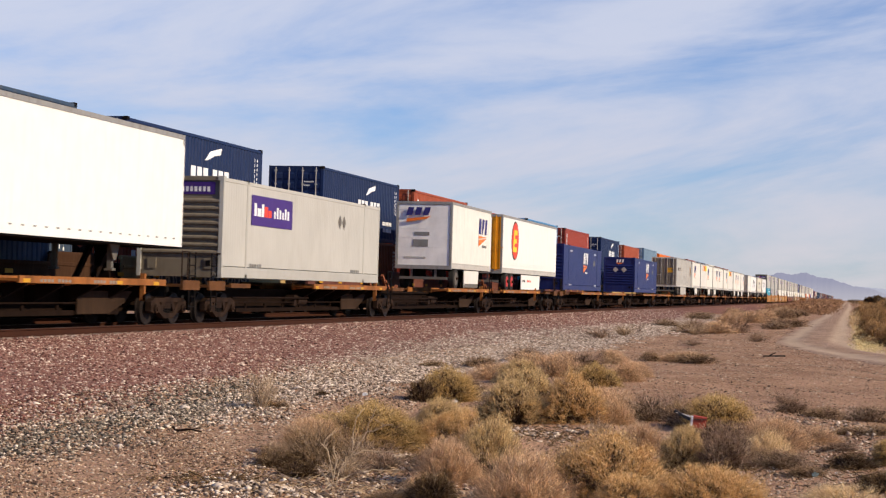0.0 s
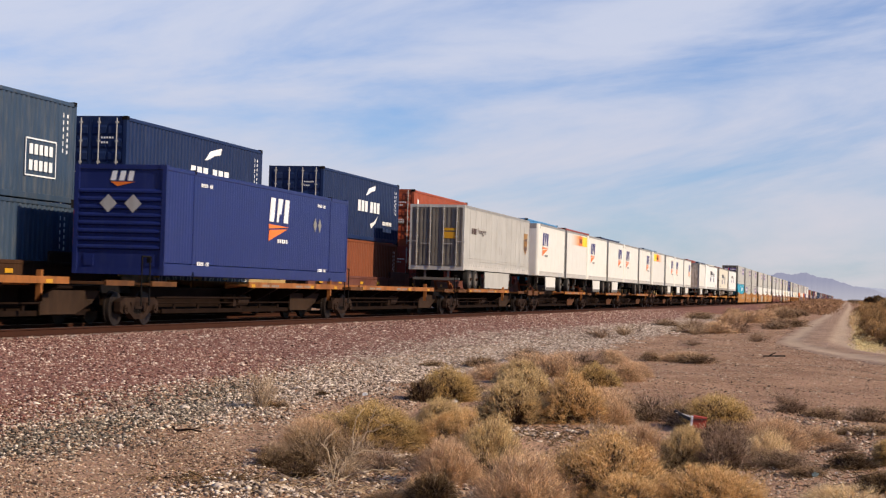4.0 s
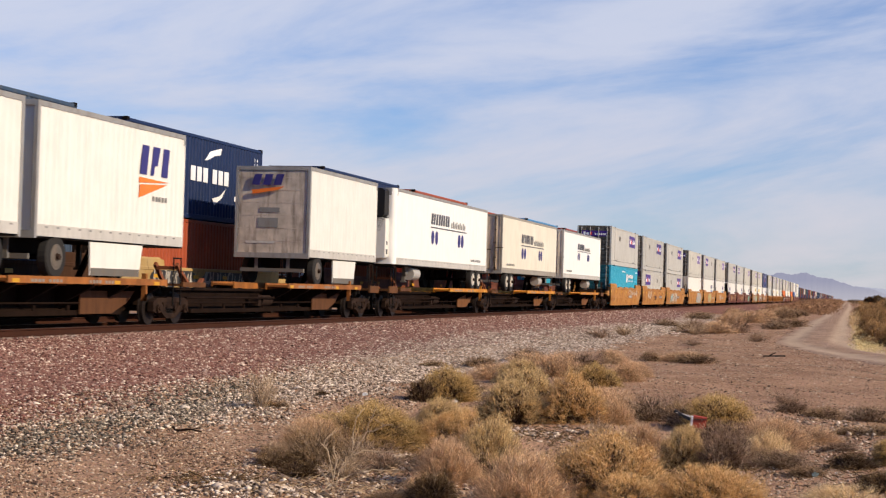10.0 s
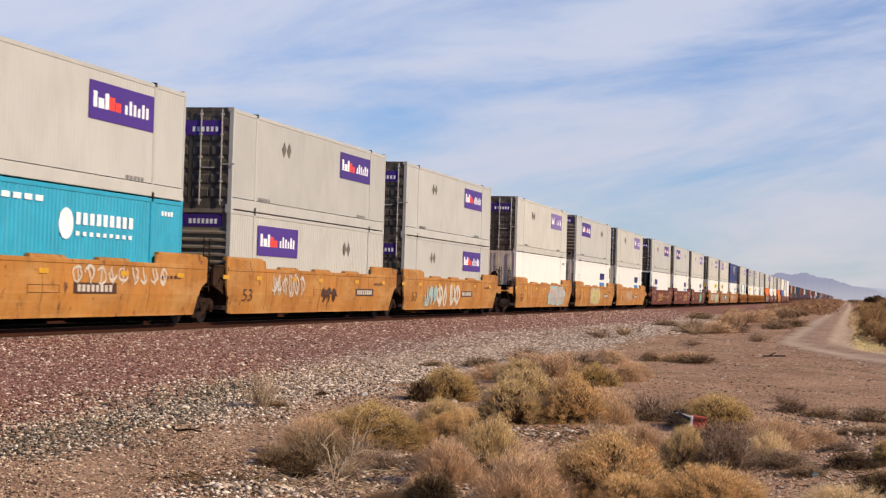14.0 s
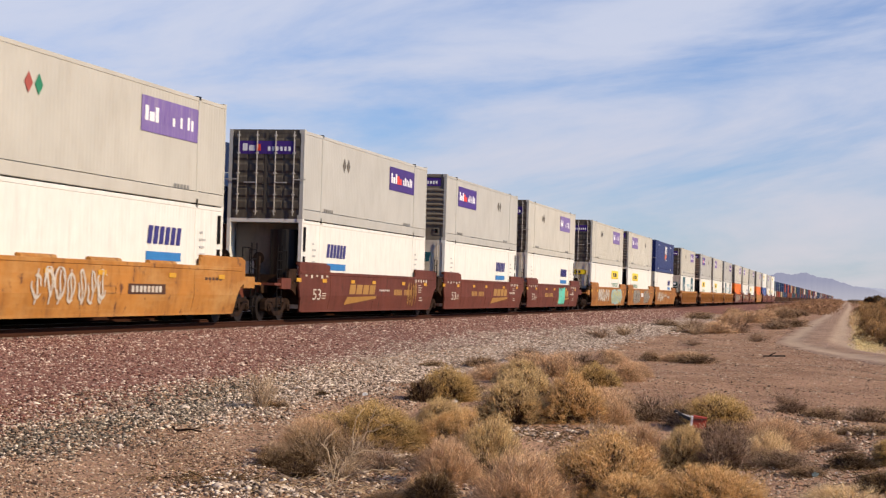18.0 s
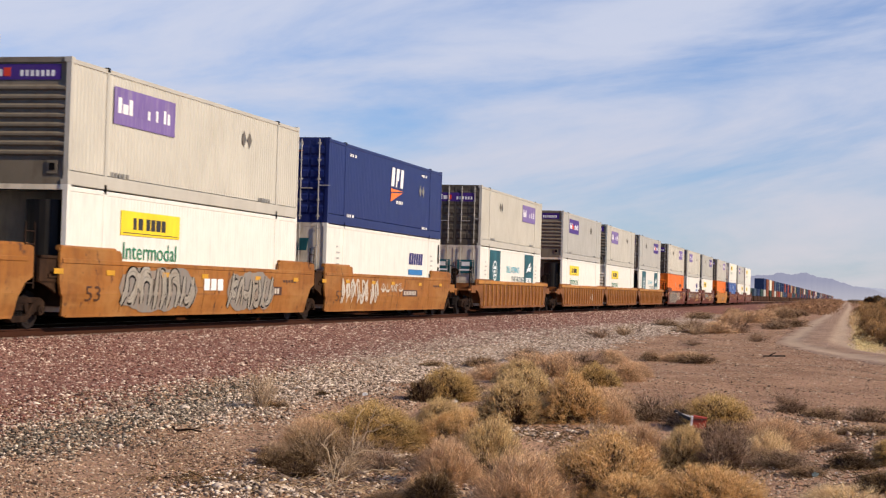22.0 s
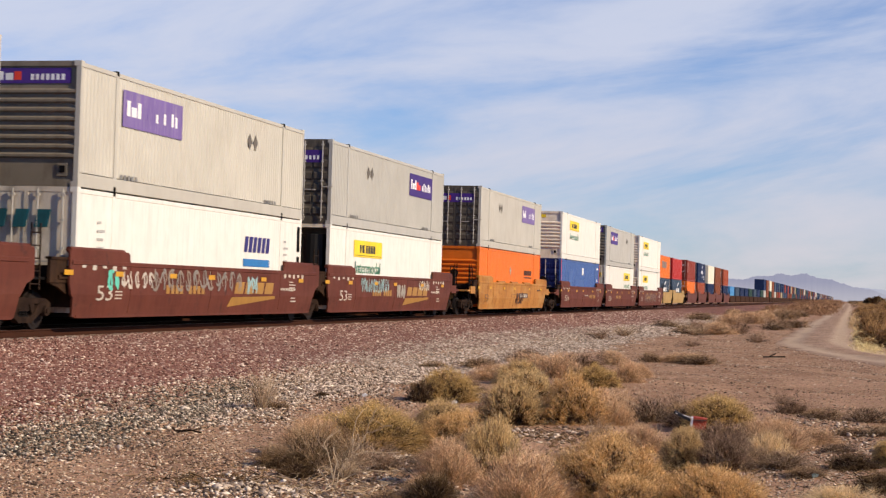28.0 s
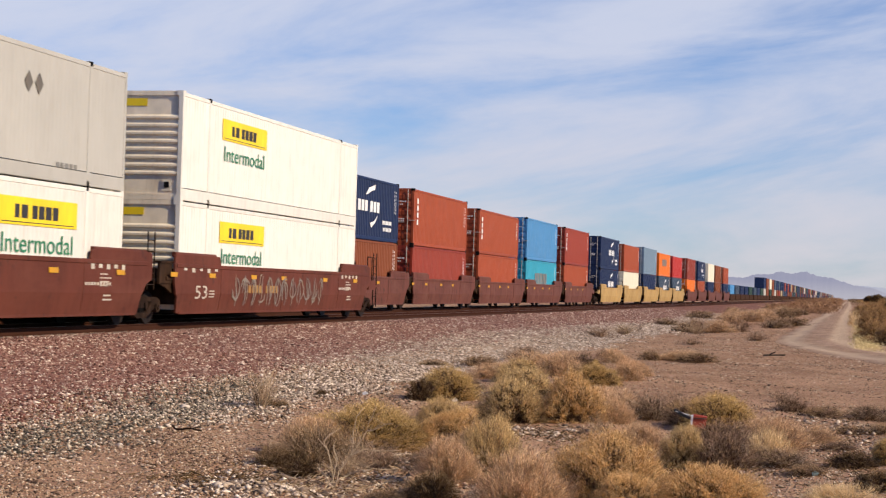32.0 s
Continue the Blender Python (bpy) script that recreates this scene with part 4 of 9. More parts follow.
def trailer(at, L, nose, skin, label, group="", ribbed=True, rear=None, skirt=None, rim=RIMWHITE, tandem=False, zb=0.93, zt=3.90, legs=True, railmat=None, tank=False, topmat=None, deep=0.12, rub=False):
    """A road trailer lying along y from 0 to L; nose 'l' or 'r' says which end is its front. Its wheels stand on z = 0."""
    W = 2.59
    h = W / 2
    t = thing("road_trailer", at, label, "trailer", group)
    a, b = (0.22, L - 0.1) if nose == "l" else (0.1, L - 0.22)
    part("side_panel", shape(("trailer_side", L, nose, ribbed, zb, zt), skin, lambda g: g.ribs(h - 0.01, a, b, zb + 0.26, zt - 0.12, 0.30 if ribbed else 0.6, 0.010 if ribbed else 0.003)), t)
    part("far_side_panel", shape(("trailer_far", L, zb, zt), skin, lambda g: g.box(-h, -h + 0.03, 0.2, L - 0.2, zb, zt)), t)
    part("roof", shape(("trailer_roof", L, zt), ALU, lambda g: g.prism([(-h + 0.02, zt - 0.03), (h - 0.02, zt - 0.03), (h - 0.1, zt + 0.012), (-h + 0.1, zt + 0.012)], "y", 0.12, L - 0.12)), t)
    part("floor", shape(("trailer_floor", L, zb), DARKSTEEL, lambda g: (g.box(-h + 0.05, h - 0.05, 0.1, L - 0.1, zb - 0.04, zb + 0.12),)), t)
    rb = railmat or RAILGREY
    part("bottom_rail", shape(("trailer_rail", L, a, b, zb), rb, lambda g: (g.box(h - 0.05, h, a, b, zb, zb + 0.16), g.box(h - 0.05, h - 0.003, a, b, zb + 0.16, zb + 0.26))), t)
    rv = shape(("rail_slots", L), DECALGREY, lambda g: [g.box(0, 0.004, y, y + 0.13, 0, 0.035) for y in np.arange(0.5, L - 0.4, 0.55)])
    part("rail_slots", rv, t, (h, 0, zb + 0.19))
    part("top_rail", shape(("trailer_top_rail", L, a, b, deep), topmat or ALU, lambda g: g.box(h - 0.05, h + 0.002, a, b, 0.12 - deep, 0.12)), t, (0, 0, zt - 0.12))
    if rub:
        part("rub_rail", shape(("rub_rail", L), skin, lambda g: (g.box(0, 0.012, a, b, 0.0, 0.05), g.box(0, 0.012, a, b, 0.12, 0.15))), t, (h - 0.006, 0, zb + 0.42))
    ny = 0.0 if nose == "l" else L
    sg = 1 if nose == "l" else -1
    def nose_draw(g):
        pts = []
        for k in range(7):
            th = math.pi / 2 * k / 6
            pts.append((h - 0.22 + 0.22 * math.cos(th), ny + sg * (0.22 - 0.22 * math.sin(th))))
        pts += [(-p[0], p[1]) for p in pts[::-1]]
        g.prism(pts + [(-h, ny + sg * 0.24), (h, ny + sg * 0.24)], "z", zb, zt)
    part("nose", shape(("nose", L, nose, zb, zt), skin, nose_draw), t)
    part("nose_cap", shape(("nose_cap", L, nose, zt), ALU, lambda g: g.prism([(h - 0.05, ny + sg * 0.10), (h + 0.004, ny + sg * 0.20), (h + 0.004, ny + sg * 0.26), (-h, ny + sg * 0.26), (-h, ny + sg * 0.2), (-h + 0.05, ny + sg * 0.1), (-h + 0.2, ny - sg * 0.005), (h - 0.2, ny - sg * 0.005)], "z", zt - 0.28, zt + 0.005)), t)
    part("gladhand_panel", shape("gladhand_panel", DARKSTEEL, lambda g: (g.box(-0.35, 0.35, -0.05, 0.05, 0.0, 0.28), g.box(-0.12, 0.12, -0.09, 0.09, 0.34, 0.52), g.rod((-0.3, -0.05, 0.1), (-0.1, -0.12, -0.3), 0.02, 5), g.rod((0.3, -0.05, 0.1), (0.1, -0.12, -0.3), 0.02, 5))), t, (0.15, ny - sg * 0.05, zb + 0.25), "dark brake line panel on the nose")
    # the rear: frame and two doors
    ry = L if nose == "l" else 0.0
    rs = -1 if nose == "l" else 1
    y1, y2 = sorted((ry, ry + rs * 0.12))
    part("rear_frame", shape(("rear_frame", L, nose, zb, zt), railmat or ALU, lambda g: (g.box(h - 0.09, h + 0.003, y1, y2, zb - 0.05, zt), g.box(-h, -h + 0.09, y1, y2, zb - 0.05, zt), g.box(-h + 0.09, h - 0.09, y1, y2, zt - 0.12, zt + 0.004), g.box(-h + 0.09, h - 0.09, y1, y2, zb - 0.05, zb + 0.12))), t)
    if nose == "r":
        part("door_frame", shape(("door_back", zb, zt), skin, lambda g: g.box(-h + 0.09, h - 0.09, 0.07, 0.10, 0.1, zt - zb - 0.1)), t, (0, 0, zb))
        if rear is not None:
            dmat, bands, rodmat = rear
            if bands == "roll":
                part("roll_door", shape(("roll_door", zb, zt), dmat, lambda g: (g.box(-h + 0.12, h - 0.12, 0.03, 0.07, zb + 0.12, zt - 0.14))), t, None, "flat white roll-up rear door")
                for z in np.arange(zb + 0.5, zt - 0.3, 0.42):
                    part("door_slat_joint", shape("door_slat_joint", dmat, lambda g: g.box(-h + 0.12, h - 0.12, 0.024, 0.03, 0, 0.012)), t, (0, 0, float(z)))
                part("door_bar", shape("door_bar", RAILGREY, lambda g: g.box(-0.9, 0.1, 0.018, 0.03, 0, 0.08)), t, (0, 0, zb + 0.42))
                part("rear_label", shape("rear_label", DECALGREY, lambda g: (g.box(-0.35, 0.35, 0.014, 0.022, 0, 0.16), g.box(-0.4, 0.3, 0.014, 0.022, -0.5, -0.18))), t, (-0.1, 0, zb + 1.45))
            else:
              end_doors(t, W, zt - zb, dmat, 0.02, rodmat, bands=bands, x_in=0.09)
            for o in list(t.children):
                if o.name.split(".")[0] == "door":
                    o.location.z = zb
    else:
        part("rear_wall", shape(("rear_wall", L, zb, zt), skin, lambda g: g.box(-h + 0.09, h - 0.09, L - 0.1, L - 0.05, zb + 0.1, zt - 0.1)), t)
    # running gear
    wheels = []
    off = 1.15 if not tandem else 2.2
    base = L - off if nose == "l" else off
    wheels = [base] if not tandem else [base - 0.62, base + 0.62]
    for y in wheels:
        tyre_pair(t, y, 0.49, rim)
    part("suspension", shape(("suspension", tandem), DARKSTEEL, lambda g: (g.box(-0.55, -0.40, -1.0, 1.0, 0.50, zb), g.box(0.40, 0.55, -1.0, 1.0, 0.50, zb))), t, (0, base, 0))
    bump_y = ry + rs * 0.15
    part("rear_bumper", shape(("rear_bumper", zb), LEGGREY, lambda g: (g.box(-1.1, 1.1, -0.05, 0.05, 0.42, 0.54), g.box(-0.6, -0.5, -0.04, 0.04, 0.54, zb), g.box(0.5, 0.6, -0.04, 0.04, 0.54, zb))), t, (0, bump_y, 0))
    if legs:
        ly = ny + sg * (2.1 if L < 12 else 3.4)
        for sx in (0.75, -0.75):
            part("landing_leg", shape("landing_leg", LEGGREY, lambda g: (g.box(-0.06, 0.06, -0.06, 0.06, 0.30, zb), g.box(-0.10, 0.10, -0.10, 0.10, 0.24, 0.30))), t, (sx, ly, 0))
        part("leg_brace", shape("leg_brace", LEGGREY, lambda g: (g.prism([(-0.32, zb), (0.32, zb), (0.06, 0.50), (-0.06, 0.50)], "x", 0.84, 0.87))), t, (0, ly, 0))
    if skirt:
        y0, y1 = skirt
        part("side_skirt", shape(("side_skirt", y0, y1, zb), skin, lambda g: g.prism([(y0, zb), (y1, zb), (y1 - (0.2 if nose == "r" else 0.05), 0.10), (y0 + (0.05 if nose == "r" else 0.25), 0.10)], "x", h - 0.10, h - 0.06)), t, None, "plain side skirt panel")
        part("skirt_band", shape(("skirt_band", y0, y1), LEGGREY, lambda g: g.box(h - 0.10, h - 0.055, y0 + (0.06 if nose == "r" else 0.24), y1 - (0.19 if nose == "r" else 0.06), 0.10, 0.28)), t, None, "grey lower band of the skirt") if L < 12 else None
    if tank:
        part("fuel_tank", shape("trailer_tank", GALV, lambda g: g.cyl("y", (0.85, 0.60), 0.26, 0.0, 1.1, 18)), t, (0, ny + sg * 4.3 - (0.55), 0))
    return t


# ---------------- rail cars ----------------
MOVERS = []


def ladder(parent, x, y, z0, z1, material=DARKSTEEL, w=0.42):
    m = shape(("ladder", z0, z1, w), material, lambda g: (g.rod((0, -w / 2, z0), (0, -w / 2, z1), 0.02), g.rod((0, w / 2, z0), (0, w / 2, z1), 0.02),
              *[g.rod((0, -w / 2, z), (0, w / 2, z), 0.016) for z in np.arange(z0 + 0.12, z1, 0.28)]))
    return part("ladder", m, parent, (x, y, 0))


def coupler(parent, y0, y1):
    m = shape(("coupler", round(y1 - y0, 2)), DARKSTEEL, lambda g: (g.box(-0.10, 0.10, 0, y1 - y0, 0.70, 0.95), g.box(-0.17, 0.17, (y1 - y0) * 0.35, (y1 - y0) * 0.65, 0.66, 1.0)))
    return part("coupler", m, parent, (0, y0, 0))


def hose(parent, y, x=0.5):
    m = shape("brake_hose", RUBBER, lambda g: [g.rod(a, b, 0.022, 5) for a, b in (((0, -0.5, 0.75), (0, -0.3, 0.5)), ((0, -0.3, 0.5), (0, 0.0, 0.42)), ((0, 0.0, 0.42), (0, 0.3, 0.5)), ((0, 0.3, 0.5), (0, 0.5, 0.75)))])
    part("brake_hose", m, parent, (x, y, 0))


CREASE, TUCK = 0.80, 0.16      # below this height the sides lean inwards, by this much for each metre


def tucked(z):
    return TUCK * max(0.0, CREASE - z)


def well_side(g, Lc, hump=True, ribbed=False):
    a, b = -1.30, Lc + 1.55
    top, hi = 1.58, 1.83 if hump else 1.66
    e = a if ribbed else -0.50
    head = [(e, 1.15), (e, hi - 0.06), (e + 0.06, hi), (2.62, hi), (2.72, hi - 0.05), (2.76, top), (Lc - 1.95, top), (Lc - 1.90, hi - 0.05), (Lc - 1.80, hi), (b - 0.06, hi), (b, hi - 0.06), (b, 1.15), (b - 0.35, 1.02)]
    corner = (-0.75, 1.02) if ribbed else (-0.49, 1.02)
    foot = [(b - 0.62, 0.72), (b - 0.70, 0.30), (b - 0.78, 0.26), (0.0, 0.26), (-0.20, 0.30), (-0.30, 0.72)]
    if ribbed:
        g.prism(head + foot + [corner], "x", 1.375, 1.43)
        g.box(1.38, 1.48, 0.0, b - 0.8, 0.26, 0.38)
        return
    g.prism(head + [(b - 0.548, CREASE), (-0.42, CREASE), corner], "x", 1.375, 1.43)
    n = len(g.v)
    g.prism([(-0.42, CREASE), (b - 0.548, CREASE)] + foot, "x", 1.375, 1.43)
    g.v[n:] = [(x - tucked(z), y, z) for x, y, z in g.v[n:]]
    g.soft(1.32, 1.45, e + 0.1, b - 0.3, top - 0.10, top + 0.012, 0.015)
    g.box(1.28, 1.362, 0.0, b - 0.8, 0.255, 0.32)
    for y0, y1 in ((e + 0.1, 2.5), (Lc - 1.7, b - 0.1)):
        g.cyl("y", (1.33, hi - 0.012), 0.075, y0, y1, 10)


def well_car(s, units, material, label, Lc=16.15, ribbed=False, group="well cars", X=NEAR_X, moving=True, marks="orange", full=True):
    """An articulated well car; units are the places along the train at which its boxes begin."""
    car = thing("well_car", (X, s, 0), label, "rail car", group)
    if moving:
        MOVERS.append((car, s, X, 0.0))
    ends = [u - s for u in units]
    near = shape(("side_sill", Lc, ribbed), material, lambda g: well_side(g, Lc, not ribbed, ribbed))
    floor = shape(("well_floor", Lc), DARKSTEEL, lambda g: (g.box(-1.28, 1.28, 0.2, 3.3, 0.27, 0.36), g.box(-1.28, 1.28, Lc - 3.3, Lc - 0.2, 0.27, 0.36), g.box(-1.28, 1.28, Lc / 2 - 0.5, Lc / 2 + 0.5, 0.27, 0.36)))
    tab = shape("end_tab", DECKDARK, lambda g: (g.box(1.26, 1.33, -1.28, -0.46, 1.06, 1.62), g.box(1.20, 1.36, -1.28, -0.46, 1.58, 1.64), g.prism([(-1.28, 1.06), (-0.46, 1.06), (-0.40, 0.80), (-0.80, 0.95)], "x", 1.24, 1.30)))
    # unribbed cars' bulkheads are coloured dark for the shade inside the bogie arch
    bulk = shape(("end_bulkhead", ribbed), RIBRUST if ribbed else DECKDARK, lambda g: (g.box(-1.37, 1.37, -0.14, -0.06, 0.5, 1.45), g.box(-1.37, 1.37, -0.9, -0.14, 1.15, 1.24), g.prism([(-0.5, -0.9), (0.5, -0.9), (0.28, -1.5), (-0.28, -1.5)], "z", 0.85, 1.2)))
    seam = shape("weld_seam", material, lambda g: (g.box(1.428, 1.437, -0.02, 0.02, CREASE, 1.47), g.prism([(1.428, CREASE), (1.437, CREASE), (1.437 - tucked(0.36), 0.36), (1.428 - tucked(0.36), 0.36)], "y", -0.02, 0.02)))
    lid = shape("guide_lid", material, lambda g: g.prism([(1.30, 1.57), (1.44, 1.57), (1.44, 1.60), (1.40, 1.655), (1.34, 1.67), (1.30, 1.655)], "y", 0.0, 1.7))
    plate = shape("access_plate_rim", DECALBROWN, lambda g: [g.box(1.436, 1.441, y0, y1, z0, z1) for y0, y1, z0, z1 in ((0, 1.5, 0.985, 0.995), (0, 1.5, 0.815, 0.825), (0, 0.012, 0.815, 0.995), (1.488, 1.5, 0.815, 0.995))])
    rib = shape("side_rib", WELLORANGE if ribbed else material, lambda g: g.prism([(-0.06, 0.38), (0.06, 0.38), (0.05, 1.42), (-0.05, 1.42)], "x", 1.42, 1.50))
    ref = shape("reflector", REFLECT, lambda g: g.box(1.444, 1.449, -0.22, 0.22, -0.06, 0.06))
    for k, o in enumerate(ends):
        part("side_sill", near, car, (0, o, 0))
        if ribbed:
            part("top_chord", shape(("top_chord", Lc), WELLORANGE, lambda g: g.soft(1.30, 1.51, -1.1, Lc + 1.35, 1.43, 1.60, 0.015)), car, (0, o, 0), "ochre top chord")
        far = part("side_sill", near, car, (0, o, 0))
        far.scale = (-1, 1, 1)
        part("well_floor", floor, car, (0, o, 0))
        if not ribbed:
            part("end_tab", tab, car, (0, o, 0), "dark grimy end plate")
        part("end_bulkhead", bulk, car, (0, o, 0))
        e2 = part("end_bulkhead", bulk, car, (0, o + Lc + 0.25, 0))
        e2.rotation_euler = (0, 0, math.pi)
        if full:
            if ribbed:
                n = 17
                for i in range(n):
                    part("side_rib", rib, car, (0, o + 0.35 + i * (Lc - 0.4) / (n - 1), 0))
            else:
                for i in (2.8, 8.1, Lc - 2.3):
                    part("weld_seam", seam, car, (0, o + i, 0))
                if marks == "orange":
                    for i in (4.1, 7.5, 10.9) if material is WELLORANGE else ():
                        part("guide_lid", lid, car, (0, o + i, 0))
                    part("access_plate", plate, car, (0, o + 7.4, 0))
            for i in (-0.6, 2.1, 5.4, 8.1, 12.3, 15.8):
                if i < Lc:
                    part("reflector", ref, car, (0.052 if ribbed else 0.004, o + i, 1.30 if not ribbed else 1.49))
            if not ribbed:
                well_marks(car, o, marks, k)
    # bogies at both ends and between the units
    ys = [ends[0] - 1.55] + [(a + Lc + b) / 2 for a, b in zip(ends, ends[1:])] + [ends[-1] + Lc + 1.75]
    for y in ys:
        bogie(car, y)
    for y, d in ((ends[0] - 1.3, -1), (ends[-1] + Lc + 1.5, 1)):
        part("end_platform", shape(("end_platform", d), material, lambda g: (g.box(-1.40, 1.40, min(0, d * 1.5), max(0, d * 1.5), 1.10, 1.18), g.box(1.28, 1.42, min(0, d * 0.9), max(0, d * 0.9), 1.0, 1.34), g.box(-0.35, 0.35, min(0, d * 1.7), max(0, d * 1.7), 0.70, 1.1))), car, (0, y, 0))
        coupler(car, *sorted((y + d * 1.6, y + d * 2.15)))
        ladder(car, 1.36, y + d * 0.95, 0.35, 2.35)
        part("grab_rail", shape("grab_rail", DARKSTEEL, lambda g: (g.rod((1.3, -0.3, 1.18), (1.3, -0.3, 2.2), 0.02), g.rod((1.3, 0.3, 1.18), (1.3, 0.3, 2.2), 0.02), g.rod((1.3, -0.3, 2.2), (1.3, 0.3, 2.2), 0.02))), car, (0, y + d * 0.45, 0))
        hose(car, y + d * 2.1)
        part("brake_stand", shape("brake_stand", TRUCKRUST, lambda g: (g.box(-0.08, 0.08, -0.08, 0.08, 1.18, 2.0), g.cyl("y", (0, 1.95), 0.19, 0.08, 0.11, 18))), car, (0.5, y + d * 0.6, 0))
    for a, b in zip(ends, ends[1:]):
        m = (a + Lc + b) / 2
        ladder(car, 1.40, m - 0.25, 0.9, 2.35, TRUCKRUST)
        part("joint_platform", shape("joint_platform", DARKSTEEL, lambda g: (g.box(-1.2, 1.2, -0.9, 0.9, 1.12, 1.18), g.box(-0.3, 0.3, -0.8, 0.8, 0.75, 1.12))), car, (0, m, 0))
    return car


def well_marks(car, o, marks, k):
    x = 1.437
    if marks in ("brown", "faint"):
        lg, num = (5.0, 11.0) if k == 0 else (9.9, 5.0)
        for i in range(4 if marks == "brown" else 0):
            decal(car, "logo_block", DECALGOLD, x, o + lg + i * 0.84, o + lg + 0.70 + i * 0.84, 0.86, 1.20, lean=0.14)
        if marks == "brown":
            part("logo_wedge", shape("gold_swoosh", DECALGOLD, lambda g: g.prism([(-0.35, -0.22), (3.6, 0.02), (3.55, 0.10), (-0.1, 0.06)], "x", -0.004, 0)), car, (x, o + lg - 0.1, 0.70))
        part("lettering", lettering("53", SPRAYWHITE, 0.85, 0.36), car, (x + 0.002, o + 0.9, 0.66), "white number 53")
        bars(car, "stencil", SPRAYWHITE, x, [(o + (8.9 if k == 0 else 13.9) + i * 0.16, o + (8.9 if k == 0 else 13.9) + 0.11 + i * 0.16, 0.98, 1.05) for i in range(9)])
        bars(car, "stencil", DECALGOLD, x, [(o + num + i * 0.30, o + num + 0.21 + i * 0.30, 0.84, 1.06) for i in range(9) if i != 4])
        bars(car, "stencil", SPRAYWHITE, x, [(o + 14.2 + i * 0.42, o + 14.38 + i * 0.42, 1.36 + 0.03 * (i % 2), 1.50) for i in range(5)])
        bars(car, "stencil", SPRAYWHITE, x, [(o + 14.7, o + 15.1 + 0.1 * (i % 3), 0.96 + i * 0.09, 0.99 + i * 0.09) for i in range(4)])
        bars(car, "stencil", SPRAYWHITE, x, [(o + 14.9, o + 15.4 - 0.1 * i, 0.62 + i * 0.10, 0.66 + i * 0.10) for i in range(2)])
        bars(car, "stencil", SPRAYWHITE, x, [(o + 0.1 + i * 0.55, o + 0.3 + i * 0.55, 1.42 - 0.05 * (i % 2), 1.54) for i in range(5)])
        bars(car, "stencil", SPRAYWHITE, x, [(o + 1.9, o + 2.3, 0.70 + i * 0.08, 0.73 + i * 0.08) for i in range(3)])
    elif marks == "orange":
        y0 = o + 9.6 if k % 2 == 0 else o + 12.2
        decal(car, "number_plate", DECALBROWN, x, y0, y0 + 2.3, 0.80, 1.06, "dark number board with bars")
        bars(car, "stencil", SPRAYWHITE, x + 0.004, [(y0 + 0.2 + i * 0.24, y0 + 0.36 + i * 0.24, 0.85, 1.01) for i in range(8)])
        part("lettering", lettering("53", DECALBROWN, 0.8, 0.36), car, (x + 0.002, o + 0.8, 0.62), "faded number 53")
        bars(car, "stencil", DECALBROWN, x, [(o + 14.6 + i * 0.26, o + 14.78 + i * 0.26, 1.2, 1.28) for i in range(5)])


